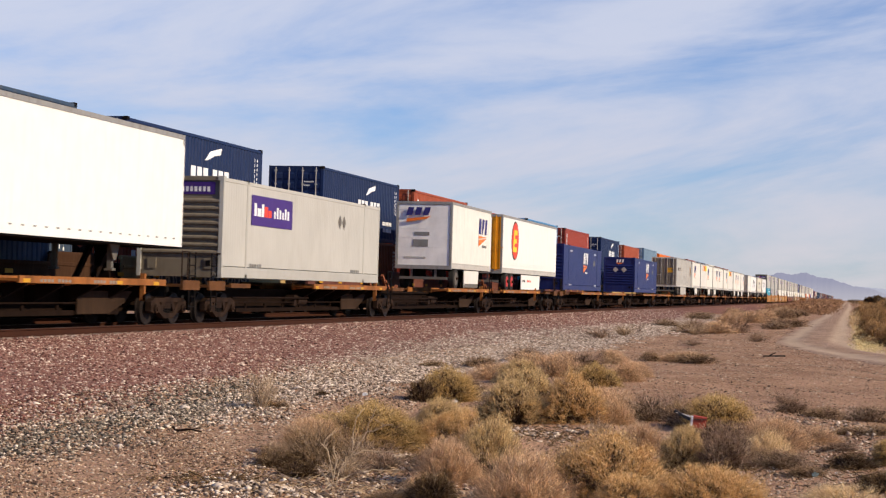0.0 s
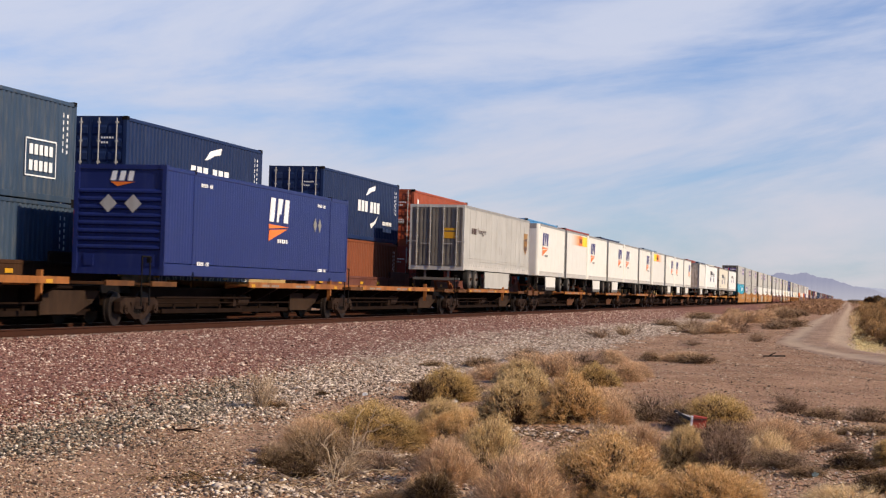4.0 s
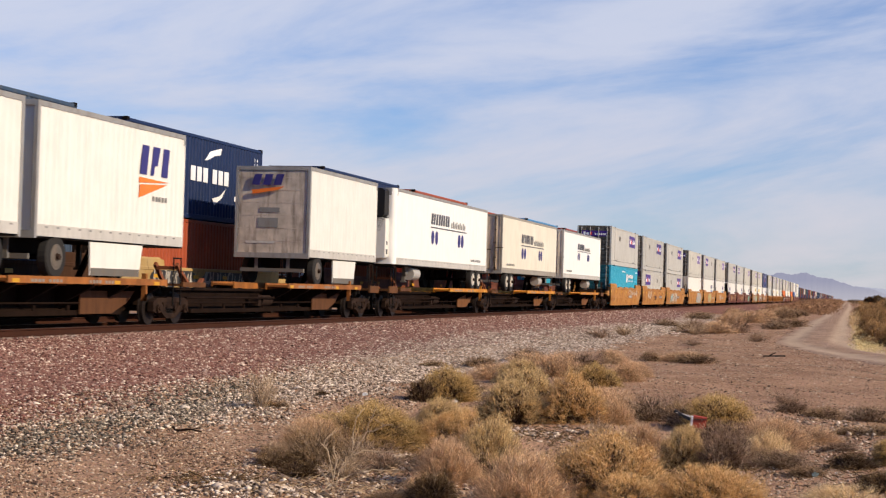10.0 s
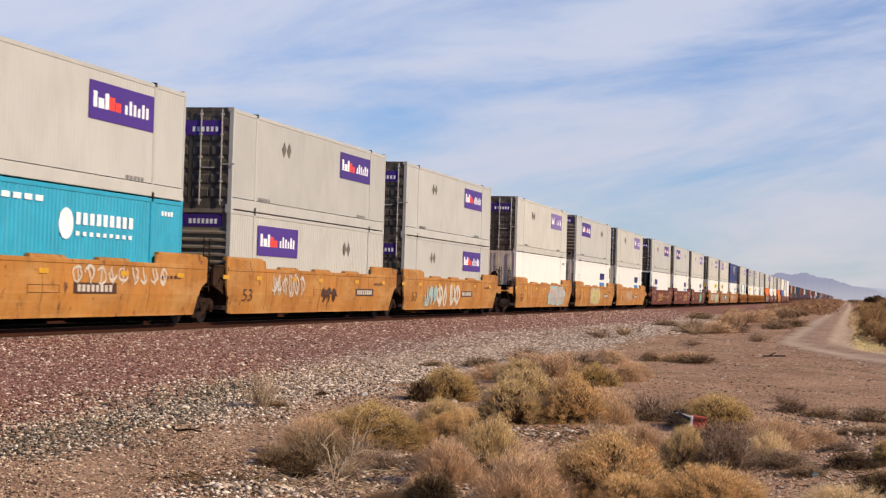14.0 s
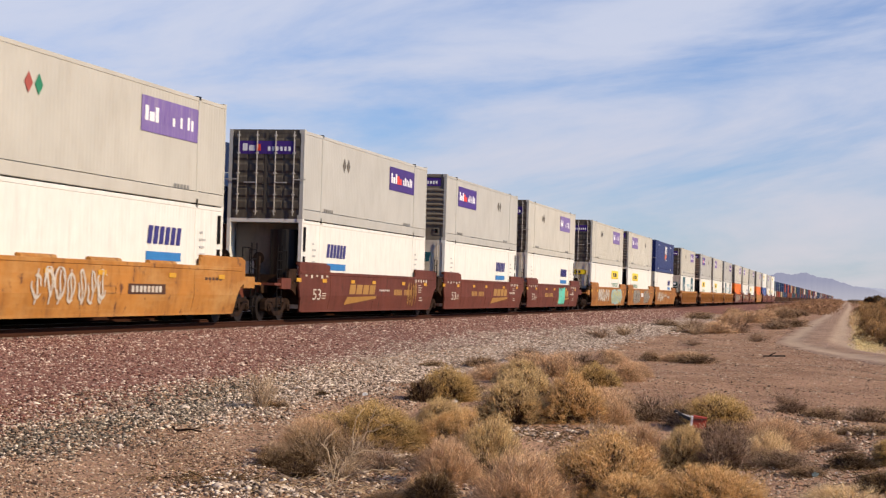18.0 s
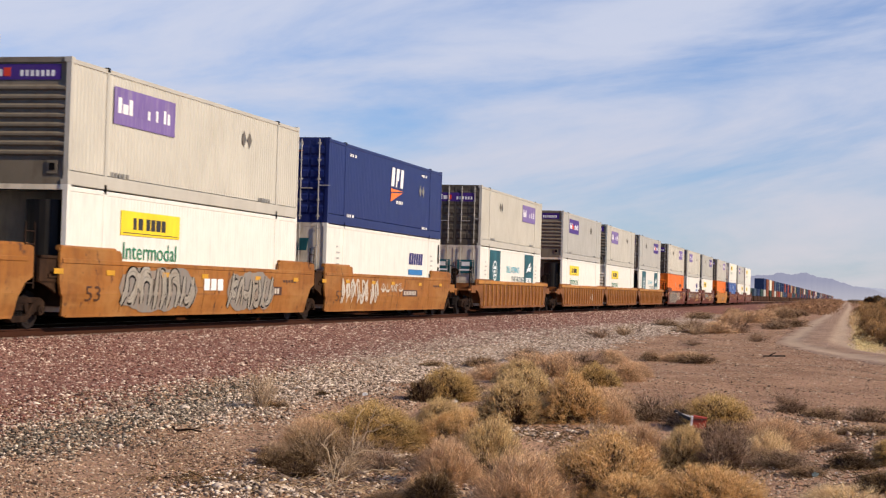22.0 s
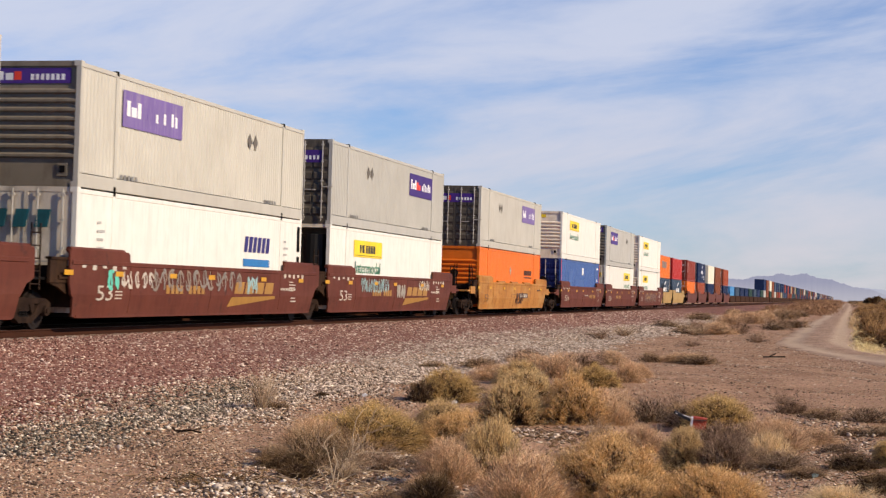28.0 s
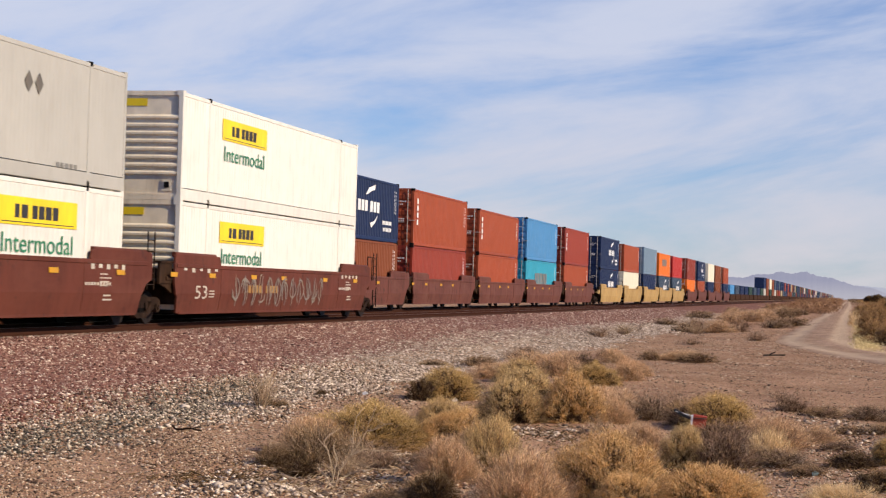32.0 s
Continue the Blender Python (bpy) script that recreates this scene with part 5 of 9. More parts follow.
def spine_car(s, bogies, label, group="spine cars", deck=None, trays=None, bare=(), belly=SPINEGREY):
    """An articulated spine car that carries boxes and trailers; bogies are places along the train."""
    car = thing("spine_car", (NEAR_X, s, 0), label, "rail car", group)
    MOVERS.append((car, s, NEAR_X, 0.0))
    deck = deck or SPINEORANGE
    ys = [b - s for b in bogies]
    for unit, (a, b) in enumerate(zip(ys, ys[1:])):
        n = b - a
        share = trays[unit] if trays else (0.50, 0.955)
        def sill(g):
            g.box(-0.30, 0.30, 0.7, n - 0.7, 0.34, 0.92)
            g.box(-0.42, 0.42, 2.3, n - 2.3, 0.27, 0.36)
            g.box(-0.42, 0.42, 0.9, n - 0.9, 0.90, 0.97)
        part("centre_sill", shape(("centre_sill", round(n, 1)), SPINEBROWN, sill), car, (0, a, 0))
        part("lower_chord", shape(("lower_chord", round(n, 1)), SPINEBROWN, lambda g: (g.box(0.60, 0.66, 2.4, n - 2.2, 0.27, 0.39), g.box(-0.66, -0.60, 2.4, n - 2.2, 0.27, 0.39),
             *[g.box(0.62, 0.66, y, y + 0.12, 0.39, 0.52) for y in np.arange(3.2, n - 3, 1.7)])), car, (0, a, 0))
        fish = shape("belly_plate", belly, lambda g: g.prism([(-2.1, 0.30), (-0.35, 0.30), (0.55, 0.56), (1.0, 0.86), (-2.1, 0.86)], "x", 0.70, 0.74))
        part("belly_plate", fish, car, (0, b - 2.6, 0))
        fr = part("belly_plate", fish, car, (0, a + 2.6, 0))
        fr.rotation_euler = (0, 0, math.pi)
        y0, y1 = n * share[0], n * share[1]
        def tray(g):
            g.box(0.56, 1.27, y0, y1, 1.06, 1.12)
            g.box(1.25, 1.31, y0, y1, 1.02, 1.18)
            g.box(0.52, 0.57, y0, y1, 0.97, 1.17)
        tm = shape(("deck_tray", round(n, 1), share), deck, tray)
        part("deck_tray", tm, car, (0, a, 0), "worn orange wheel tray")
        ft = part("deck_tray", tm, car, (0, a, 0), "worn orange wheel tray")
        ft.scale = (-1, 1, 1)
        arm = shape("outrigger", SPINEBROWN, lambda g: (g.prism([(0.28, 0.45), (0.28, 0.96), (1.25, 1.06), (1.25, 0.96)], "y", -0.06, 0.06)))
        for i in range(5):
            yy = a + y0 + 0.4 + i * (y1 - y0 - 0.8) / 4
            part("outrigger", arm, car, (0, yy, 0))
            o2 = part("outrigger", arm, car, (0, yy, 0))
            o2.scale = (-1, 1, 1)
        for f in (0.12, 0.46):
            bars(car, "tray_stencil", SPRAYGREY, 1.313, [(a + y0 + f * (y1 - y0) + 0.17 * q, a + y0 + f * (y1 - y0) + 0.29 * 1 + 0.17 * q - 0.17, 1.045, 1.115) for q in range(9) if q != 4])
        for f in (0.02, 0.62, 0.90):
            part("reflector", shape("tray_reflector", REFLECT, lambda g: g.box(1.31, 1.315, 0, 0.32, 1.03, 1.12)), car, (0, a + y0 + f * (y1 - y0), 0))
        part("tray_stake", shape("tray_stake", deck, lambda g: (g.box(1.18, 1.30, -0.05, 0.05, 0.62, 1.32), g.prism([(1.18, 0.62), (1.30, 0.80), (1.30, 0.62)], "y", -0.05, 0.05))), car, (0, a + y1 - 1.3, 0))
        part("side_pipe", shape(("side_pipe", round(n, 1)), SPINEBROWN, lambda g: (g.rod((0.82, 1.6, 0.70), (0.82, n * 0.5, 0.70), 0.035), g.rod((0.70, 2.0, 0.56), (0.70, n - 2.0, 0.56), 0.025), g.rod((0.82, n * 0.5, 0.70), (0.60, n * 0.5 + 0.5, 0.80), 0.035))), car, (0, a, 0))
        # end decks over the bogies
        for yy in (a + 0.95,) + ((b - 1.75,) if share[1] < 0.9 else ()):
            part("end_deck", shape("end_deck", DECKRUST, lambda g: (g.box(0.36, 1.30, -0.75, 0.85, 1.02, 1.08), g.box(1.26, 1.32, -0.75, 0.85, 1.0, 1.13), g.box(-1.30, -0.36, -0.75, 0.85, 1.02, 1.08))), car, (0, yy, 0))
        # hitch stand under a trailer's kingpin, and the struts of the one that is half folded
        if unit not in bare:
            part("hitch", shape("hitch", SPINEBROWN, lambda g: (g.bar((-0.25, 0, 1.0), (-0.25, 1.0, 2.05), 0.12, 0.12), g.bar((0.25, 0, 1.0), (0.25, 1.0, 2.05), 0.12, 0.12), g.bar((0, 1.25, 1.0), (0, 1.1, 2.05), 0.4, 0.1), g.box(-0.45, 0.45, 0.75, 1.45, 2.03, 2.09))), car, (0, b - 3.0, 0))
            part("hitch_strut", shape("hitch_strut", HITCHRED, lambda g: (*[g.bar((x, 0.75, 1.02), (x, 0.05, 1.62), 0.09, 0.11) for x in (-0.30, 0.34)], g.bar((0.52, 0.62, 1.02), (0.52, -0.05, 1.40), 0.07, 0.08), g.box(-0.30, 0.34, 0.10, 0.20, 1.46, 1.56), g.bar((0.62, 0.95, 1.02), (0.62, 1.25, 1.22), 0.12, 0.08))), car, (0, a + 2.0, 0), "rust-red folded hitch struts")
        part("air_reservoir", shape("air_reservoir", TRUCKRUST, lambda g: (g.cyl("y", (0.62, 0.62), 0.17, 0.0, 0.9, 14), g.box(0.45, 0.75, -0.35, -0.1, 0.45, 0.8))), car, (0, a + n * 0.45, 0))
    for y in ys:
        bogie(car, y)
    for a in ys[1:-1]:
        part("joint_post", shape("joint_post", DARKSTEEL, lambda g: (g.box(-0.4, 0.4, -0.9, 0.9, 0.80, 1.0), *[g.rod((1.22, q, 0.5), (1.22, q, 1.75), 0.022) for q in (-0.25, 0.25)], g.rod((1.22, -0.25, 1.75), (1.22, 0.25, 1.75), 0.022))), car, (0, a, 0))
    for y, d in ((ys[0], -1), (ys[-1], 1)):
        part("end_platform", shape(("spine_end", d), DECKRUST, lambda g: (g.box(-1.30, 1.30, min(d * 0.3, d * 1.5), max(d * 0.3, d * 1.5), 1.00, 1.07), g.box(1.26, 1.33, min(d * 0.3, d * 1.5), max(d * 0.3, d * 1.5), 0.92, 1.18))), car, (0, y, 0))
        part("end_sill", shape(("end_sill", d), DARKSTEEL, lambda g: g.box(-0.35, 0.35, min(0, d * 1.4), max(0, d * 1.4), 0.62, 1.0)), car, (0, y, 0))
        coupler(car, *sorted((y + d * 1.4, y + d * 1.95)))
        ladder(car, 1.28, y + d * 1.05, 0.35, 1.95, DARKSTEEL)
        hose(car, y + d * 1.9)
        part("grab_rail", shape("spine_grab", TRUCKRUST, lambda g: (g.rod((1.25, -0.2, 1.07), (1.25, -0.2, 1.95), 0.02), g.rod((1.25, 0.2, 1.07), (1.25, 0.2, 1.95), 0.02), g.rod((1.25, -0.2, 1.95), (1.25, 0.2, 1.95), 0.02))), car, (0, y + d * 0.6, 0))
    return car


def ride(t, s, z):
    """Notes a thing that travels with the train, from the place s at height z."""
    t.location = (NEAR_X, s, z)
    MOVERS.append((t, s, NEAR_X, z))
    return t


# ---------------- the train: spine cars with trailers ----------------
spine_car(-467.0, [-502.8, -485.2, -467.0, -449.7], "worn orange spine car under a white trailer")
spine_car(-446.0, [-446.0, -428.5, -409.7, -392.2], "worn orange spine car with a container and two trailers", trays=((0.45, 0.955), (0.5, 0.955), (0.16, 0.76)), bare=(0,))
spine_car(-388.2, [-388.2, -371.0, -353.9, -336.5, -319.6, -302.8], "long worn orange spine car with blue containers", trays=((0.42, 0.955), (0.08, 0.74), (0.42, 0.955), (0.08, 0.74), (0.14, 0.70)), bare=(0, 1, 2, 3))
spine_car(-299.2, [-299.2, -281.0, -262.9, -244.8], "worn orange spine car carrying short trailers", belly=BELLYRUST)
spine_car(-240.5, [-240.5, -223.5, -204.9, -187.2], "rusty orange spine car carrying short trailers", belly=BELLYRUST)
spine_car(-182.7, [-182.7, -165.4, -145.9, -127.9], "orange spine car carrying long white trailers", deck=SPINEYELLOW, belly=BELLYORANGE)
DECK = 1.125
LOWER, UPPER = 0.37, 3.275

# long plain trailer at the clip's start
ride(trailer((0, 0, 0), 16.15, "r", BRIGHTWHITE, "plain white long trailer with smooth sides on a spine car", "long trailers", ribbed=False, tandem=True, rim=RIMGREY, railmat=BRIGHTWHITE), -465.45, DECK)
ride(grey_multimodal((0, 0, 0), "front", H=2.87), -446.55, 1.285)

PUP = 8.55


def fading(name, grow):
    """Orange film that thins out to the white of the trailer along its length."""
    m = mat(name, (0.72, 0.69, 0.615), 0.4, grime=0.03, vary=0.04, bump=0)
    N, Lk = m.node_tree.nodes, m.node_tree.links
    b = N["Principled BSDF"]
    src = b.inputs["Base Color"].links[0].from_socket
    sep = N.new("ShaderNodeSeparateXYZ")
    Lk.new(N.new("ShaderNodeTexCoord").outputs["Generated"], sep.inputs["Vector"])
    r = N.new("ShaderNodeMapRange")
    r.inputs["To Min"].default_value, r.inputs["To Max"].default_value = (0.0, 0.95) if grow else (0.95, 0.0)
    Lk.new(sep.outputs["Y"], r.inputs["Value"])
    mx = N.new("ShaderNodeMix")
    mx.data_type = "RGBA"
    mx.inputs["B"].default_value = (0.83, 0.30, 0.06, 1)
    Lk.new(r.outputs["Result"], mx.inputs["Factor"])
    Lk.new(src, mx.inputs["A"])
    Lk.new(mx.outputs["Result"], b.inputs["Base Color"])
    return m


FADEUP, FADEDOWN = fading("orange_film_growing", True), fading("orange_film_thinning", False)


def pup(s, nose, mark, L=None, rear=None, skirt=True):
    L = L or PUP
    label = {"blocks": "white short trailer, indigo and orange mark", "stripe": "white short trailer, yellow to orange stripe",
             "plain": "white short trailer, scuffed roll-up rear door"}[mark]
    sk = None
    if skirt:
        sk = (2.6, L - 2.9) if nose == "l" else (2.9, L - 2.6)
    t = trailer((0, 0, 0), L, nose, TRAILERWHITE, label + ", riding a spine car", "short trailers", ribbed=mark != "stripe", skirt=sk, rear=rear, rim=RIMGREY)
    x = 2.59 / 2 + 0.006
    if mark == "blocks":
        y0 = 1.05 if nose == "l" else L - 3.1
        blocks_logo(t, x, y0, 2.16, DECALINDIGO, DECALGREY)
    elif mark == "stripe":
        if nose == "r":
            segs = ((1.9, 4.75, SPRAYPINK), (4.85, 6.15, DECALORANGE), (6.25, 8.3, DECALYELLOW))
        else:
            segs = ((0.3, 2.5, DECALYELLOW), (2.6, 3.95, DECALORANGE), (4.05, 6.9, SPRAYPINK))
        for a, b, m in segs:
            if m is SPRAYPINK:
                decal(t, "stripe_fade", FADEUP if nose == "r" else FADEDOWN, x, a, b, 3.08, 3.72)
            else:
                decal(t, "stripe", m, x, a, b, 3.08, 3.72)
        for q in range(5):
            o = (5.0 if nose == "r" else 2.75) + q * 0.22
            decal(t, "logo_bar", DECALBROWN, x + 0.004, o, o + 0.13, 3.24, 3.56)
    return ride(t, s, DECK)


yr = pup(-418.6, "r", "blocks", L=8.6, rear=(PALEDOOR, "roll", PALEDOOR))
part("logo_block", shape("rear_blocks", DECALINDIGO, lambda g: [g.prism([(c, 0), (c + 0.26, 0), (c + 0.36, 0.36), (c + 0.10, 0.36)], "y", -0.03, 0) for c in (-0.62, -0.24, 0.14)]), yr, (-0.2, -0.03, 3.28))
part("logo_wedge", shape("rear_wedge", DECALORANGE, lambda g: g.prism([(-0.6, 0.0), (0.5, 0.12), (0.3, 0.0), (-0.6, -0.14)], "y", -0.03, 0)), yr, (-0.2, -0.03, 3.12))

es = ride(trailer((0, 0, 0), 16.35, "r", BRIGHTWHITE, "white long trailer, red oval and amber doors, on spine car", "long trailers", ribbed=False, rub=True, rear=(YELLOWDOOR, "plain", YELLOWDOOR),
                  tandem=True, rim=RIMRED, skirt=(5.6, 11.2)), -407.45, DECK)
part("oval_mark", shape("oval_ring", DECALBLACK, lambda g: g.prism([(0.96 * math.cos(a), 1.02 * math.sin(a)) for a in np.linspace(0, 6.283, 33)[:-1]], "x", -0.004, 0)), es, (1.301, 3.35, 2.66))
part("oval_mark", shape("oval_red", DECALRED, lambda g: g.prism([(0.88 * math.cos(a), 0.95 * math.sin(a)) for a in np.linspace(0, 6.283, 33)[:-1]], "x", -0.004, 0)), es, (1.305, 3.35, 2.66), "red oval")
part("logo_block", shape("oval_comb", DECALYELLOW, lambda g: g.prism([(-0.58, -0.60), (0.38, -0.60), (0.43, -0.34), (-0.22, -0.34), (-0.18, -0.14), (0.34, -0.14), (0.38, 0.10), (-0.13, 0.10), (-0.09, 0.30), (0.50, 0.30), (0.54, 0.56), (-0.34, 0.56)], "x", -0.004, 0)), es, (1.309, 3.35, 2.66), "yellow comb-shaped mark")
for q in range(5):
    decal(es, "skirt_bar", DECALBLACK if q < 2 else DECALRED, 1.24, 6.0 + q * 0.40 + (0.5 if q > 1 else 0), 6.3 + q * 0.40 + (0.5 if q > 1 else 0), 0.50, 0.62)
for q, (z0, z1) in enumerate(((2.6, 2.95), (1.85, 2.25), (1.2, 1.4))):
    part("door_label", shape(("door_label", q), DECALBLACK, lambda g: g.box(-1.0, 0.0, -0.03, 0, z0, z1)), es, (0.5, -0.02, 0.4))
    part("door_label", shape(("door_label_bar", q), DECALYELLOW, lambda g: [g.box(-0.86 + 0.15 * k, -0.76 + 0.15 * k, -0.036, -0.03, (z0 + z1) / 2 - 0.05, (z0 + z1) / 2 + 0.05) for k in range(5)]), es, (0.5, -0.02, 0.4))

ride(blue_freight((0, 0, 0), "front"), -388.45, 1.285)
ride(blue_freight((0, 0, 0), "front"), -352.95, 1.285)

up = ride(trailer((0, 0, 0), 16.25, "r", UPSGREY, "dusty grey long trailer, gold and brown shield, on spine car", "long trailers", ribbed=False, rear=(mat("dirty_grey_door", (0.20, 0.175, 0.14), 0.6, grime=0.3, dirt=(0.07, 0.05, 0.035), spec=0.25), False, GALV),
                  tandem=True, rub=True, rim=RIMGREY, skirt=(5.0, 11.0), railmat=RAILGREY), -318.5, DECK)
part("shield_mark", shape("shield_gold", DECALGOLD, lambda g: g.prism([(0, 0.3), (0.45, 0.0), (0.9, 0.3), (0.98, 1.16), (-0.08, 1.16)], "x", -0.004, 0)), up, (1.301, 14.5, 1.98), "gold and brown shield")
part("shield_mark", shape("shield_brown", DECALBROWN, lambda g: g.prism([(0.06, 0.34), (0.45, 0.10), (0.84, 0.34), (0.90, 0.92), (0.0, 0.80)], "x", -0.004, 0)), up, (1.305, 14.5, 1.98))
for q in range(3):
    decal(up, "logo_bar", DECALGOLD, 1.309, 14.62 + q * 0.24, 14.78 + q * 0.24, 2.42, 2.72)
    decal(up, "logo_bar", DECALBROWN, 1.301, 1.6 + q * 0.36, 1.86 + q * 0.36, 2.62, 2.90)
part("lettering", lettering("Freight", DECALBROWN, 1.9, 0.34), up, (1.303, 2.85, 2.60), "brown word Freight")
part("door_label", shape("yellow_door_label", REFLECT, lambda g: (g.box(-0.28, 0.28, -0.006, 0, 0, 0.30), g.box(-0.28, 0.28, -0.006, 0, 0.36, 0.48))), up, (0.62, -0.02, 2.35), "yellow label on the door")
for yy in (8.1, 8.65):
    part("placard", shape("placard", GALV, lambda g: g.prism([(0, -0.24), (0.19, 0), (0, 0.24), (-0.19, 0)], "x", -0.004, 0.0)), up, (1.301, yy, 2.0))
for k in range(13):
    part("panel_seam", shape("panel_seam", RAILGREY, lambda g: g.box(0, 0.005, -0.02, 0.02, 1.24, 3.76)), up, (1.287, 1.25 + 1.22 * k, 0))

p1 = pup(-299.35, "l", "blocks", L=8.9)
part("front_mark", shape("front_blocks", DECALINDIGO, lambda g: [g.prism([(c, 0), (c + 0.2, 0), (c + 0.28, 0.32), (c + 0.08, 0.32)], "y", -0.01, 0) for c in (-0.5, -0.18, 0.14)]), p1, (0.0, -0.004, 3.05))
pup(-289.8, "r", "stripe", L=8.4, skirt=False)
pup(-280.75, "l", "blocks", L=8.9)
pup(-271.2, "r", "blocks", L=8.65)
pup(-262.05, "l", "blocks", L=8.85, skirt=False)
pup(-252.5, "r", "blocks", L=8.4, skirt=False)
pup(-242.1, "l", "stripe", L=9.5, skirt=False)
pup(-231.5, "r", "blocks", L=8.2)
pup(-222.4, "l", "blocks", L=8.7)
pup(-213.1, "r", "blocks", L=8.5)
GRIMYDOOR = mat("grimy_white_roll_door", (0.52, 0.45, 0.37), 0.6, grime=0.45, dirt=(0.07, 0.045, 0.03), streak=0.9, vary=0.25, scale=2.2, spec=0.2)
p9 = pup(-194.15, "r", "plain", L=8.2, rear=(GRIMYDOOR, "roll", GRIMYDOOR))
part("logo_block", shape("rear_blocks", DECALINDIGO, lambda g: [g.prism([(c, 0), (c + 0.26, 0), (c + 0.36, 0.36), (c + 0.10, 0.36)], "y", -0.03, 0) for c in (-0.62, -0.24, 0.14)]), p9, (-0.1, -0.03, 3.28))
part("logo_wedge", shape("rear_wedge", DECALORANGE, lambda g: g.prism([(-0.6, 0.0), (0.5, 0.12), (0.3, 0.0), (-0.6, -0.14)], "y", -0.03, 0)), p9, (-0.1, -0.03, 3.12))


def shipper(s, L, nose, skin, rear=None, k0=1.0, dy=0.0, dz=0.0):
    """Long white trailer with a dark blue mark: a row of blocks, a rule and two pairs of ovals."""
    t = trailer((0, 0, 0), L, nose, skin, "white refrigerated trailer, dark blue mark, on spine car", "long refrigerated trailers", ribbed=False, tandem=True, rear=rear, tank=True, railmat=BRONZE if skin is CREAM else RAILGREY, topmat=BRONZE if skin is CREAM else ALU, deep=0.11)
    x = 2.59 / 2 + 0.006
    # the mark's size and place differ a little from trailer to trailer
    Y = lambda y: 8.1 + (y - 8.1) * k0 + dy
    Z = lambda z: 2.3 + (z - 2.3) * k0 + dz
    y0 = 4.9
    for k in range(8):
        decal(t, "logo_block", LOGOGREY, x, Y(y0 + 0.44 * k), Y(y0 + 0.44 * k + (0.26 if k % 3 else 0.32)), Z(2.55), Z(3.02), lean=0.10 if k < 5 else 0.03)
    bars(t, "logo_bar", DECALGREY, x, [(Y(y0 + 3.75 + 0.33 * k), Y(y0 + 3.93 + 0.33 * k), Z(2.52), Z(2.74 + 0.08 * (k % 2))) for k in range(9)])
    decal(t, "logo_rule", LOGOGREY, x, Y(y0), Y(y0 + 6.9), Z(2.39), Z(2.44))
    for yy in (5.25, 5.95, 10.3, 10.95):
        part("oval_mark", shape(("oval_mark", k0), DECALINDIGO, lambda g: g.prism([(0.25 * k0 * math.cos(a), 0.30 * k0 * math.sin(a)) for a in np.linspace(0, 6.283, 25)[:-1]], "x", -0.004, 0)), t, (x, Y(yy), Z(1.98)))
    o = 1.3 if nose == "r" else L - 3.5
    bars(t, "stencil", DECALGREY, x, [(o + 0.27 * k, o + 0.17 + 0.27 * k, 1.32, 1.42) for k in range(8)])
    return ride(t, s, DECK)


a1 = shipper(-183.45, 16.95, "l", BRIGHTWHITE, k0=0.98, dy=0.7, dz=0.2)
part("refrigeration_unit", shape("refrigeration_unit", REFRIG, lambda g: (g.soft(-1.0, 1.0, -0.62, 0.0, 2.75, 3.86, 0.1), g.prism([(-1.0, 2.75), (1.0, 2.75), (0.8, 2.2), (-0.8, 2.2)], "y", -0.5, 0.0))), a1, None, "dark refrigeration unit on the nose")
part("unit_panel", shape("unit_panel", TRAILERWHITE, lambda g: (g.soft(-1.0, 1.02, -0.5, 0.0, 1.15, 2.72, 0.06))), a1)
part("unit_gauge", shape("unit_gauge", DECALBLACK, lambda g: (g.box(1.02, 1.03, -0.32, -0.14, 1.3, 1.5), g.box(1.02, 1.03, -0.30, -0.16, 1.66, 1.8))), a1)
shipper(-162.85, 16.45, "r", CREAM, dy=0.3, dz=0.06, rear=(mat("stained_steel_door", (0.62, 0.50, 0.36), 0.55, grime=0.42, dirt=(0.10, 0.055, 0.028), streak=0.5, vary=0.25, scale=1.2, spec=0.25), False, DECKDARK))
shipper(-144.0, 16.0, "r", BRIGHTWHITE, k0=0.81, dz=0.32, rear=(DIRTYDOOR, False, GALV))

# ---------------- the train: well cars with stacked containers ----------------
WELLS = (
    ((-122.7, -103.0, -83.7), WELLORANGE, "weathered orange three-unit well car", "orange", False),
    ((-60.75, -40.85, -21.2), WELLORANGE, "weathered orange three-unit well car with graffiti", "orange", False),
    ((1.96, 21.65, 40.98), WELLBROWN, "oxide brown three-unit well car", "brown", False),
    ((64.59, 84.05, 103.4), WELLRUST, "rusty orange three-unit well car covered with graffiti", "orange", False),
    ((127.65,), RIBRUST, "rusty ribbed single well car", "none", True),
    ((151.3, 170.6, 190.2), RIBRUST, "rusty ribbed three-unit well car", "none", True),
    ((213.3, 233.2, 252.4), WELLBROWN, "oxide brown three-unit well car with graffiti", "brown", False),
    ((276.17,), WELLORANGE, "weathered orange single well car", "orange", False),
    ((299.57, 318.97, 338.66), WELLBROWN, "oxide brown three-unit well car at the train's end", "faint", False),
)
CARS = {}
for k, (units, m, label, marks, rib) in enumerate(WELLS):
    CARS[k] = well_car(units[0], units, m, label, ribbed=rib, marks=marks)

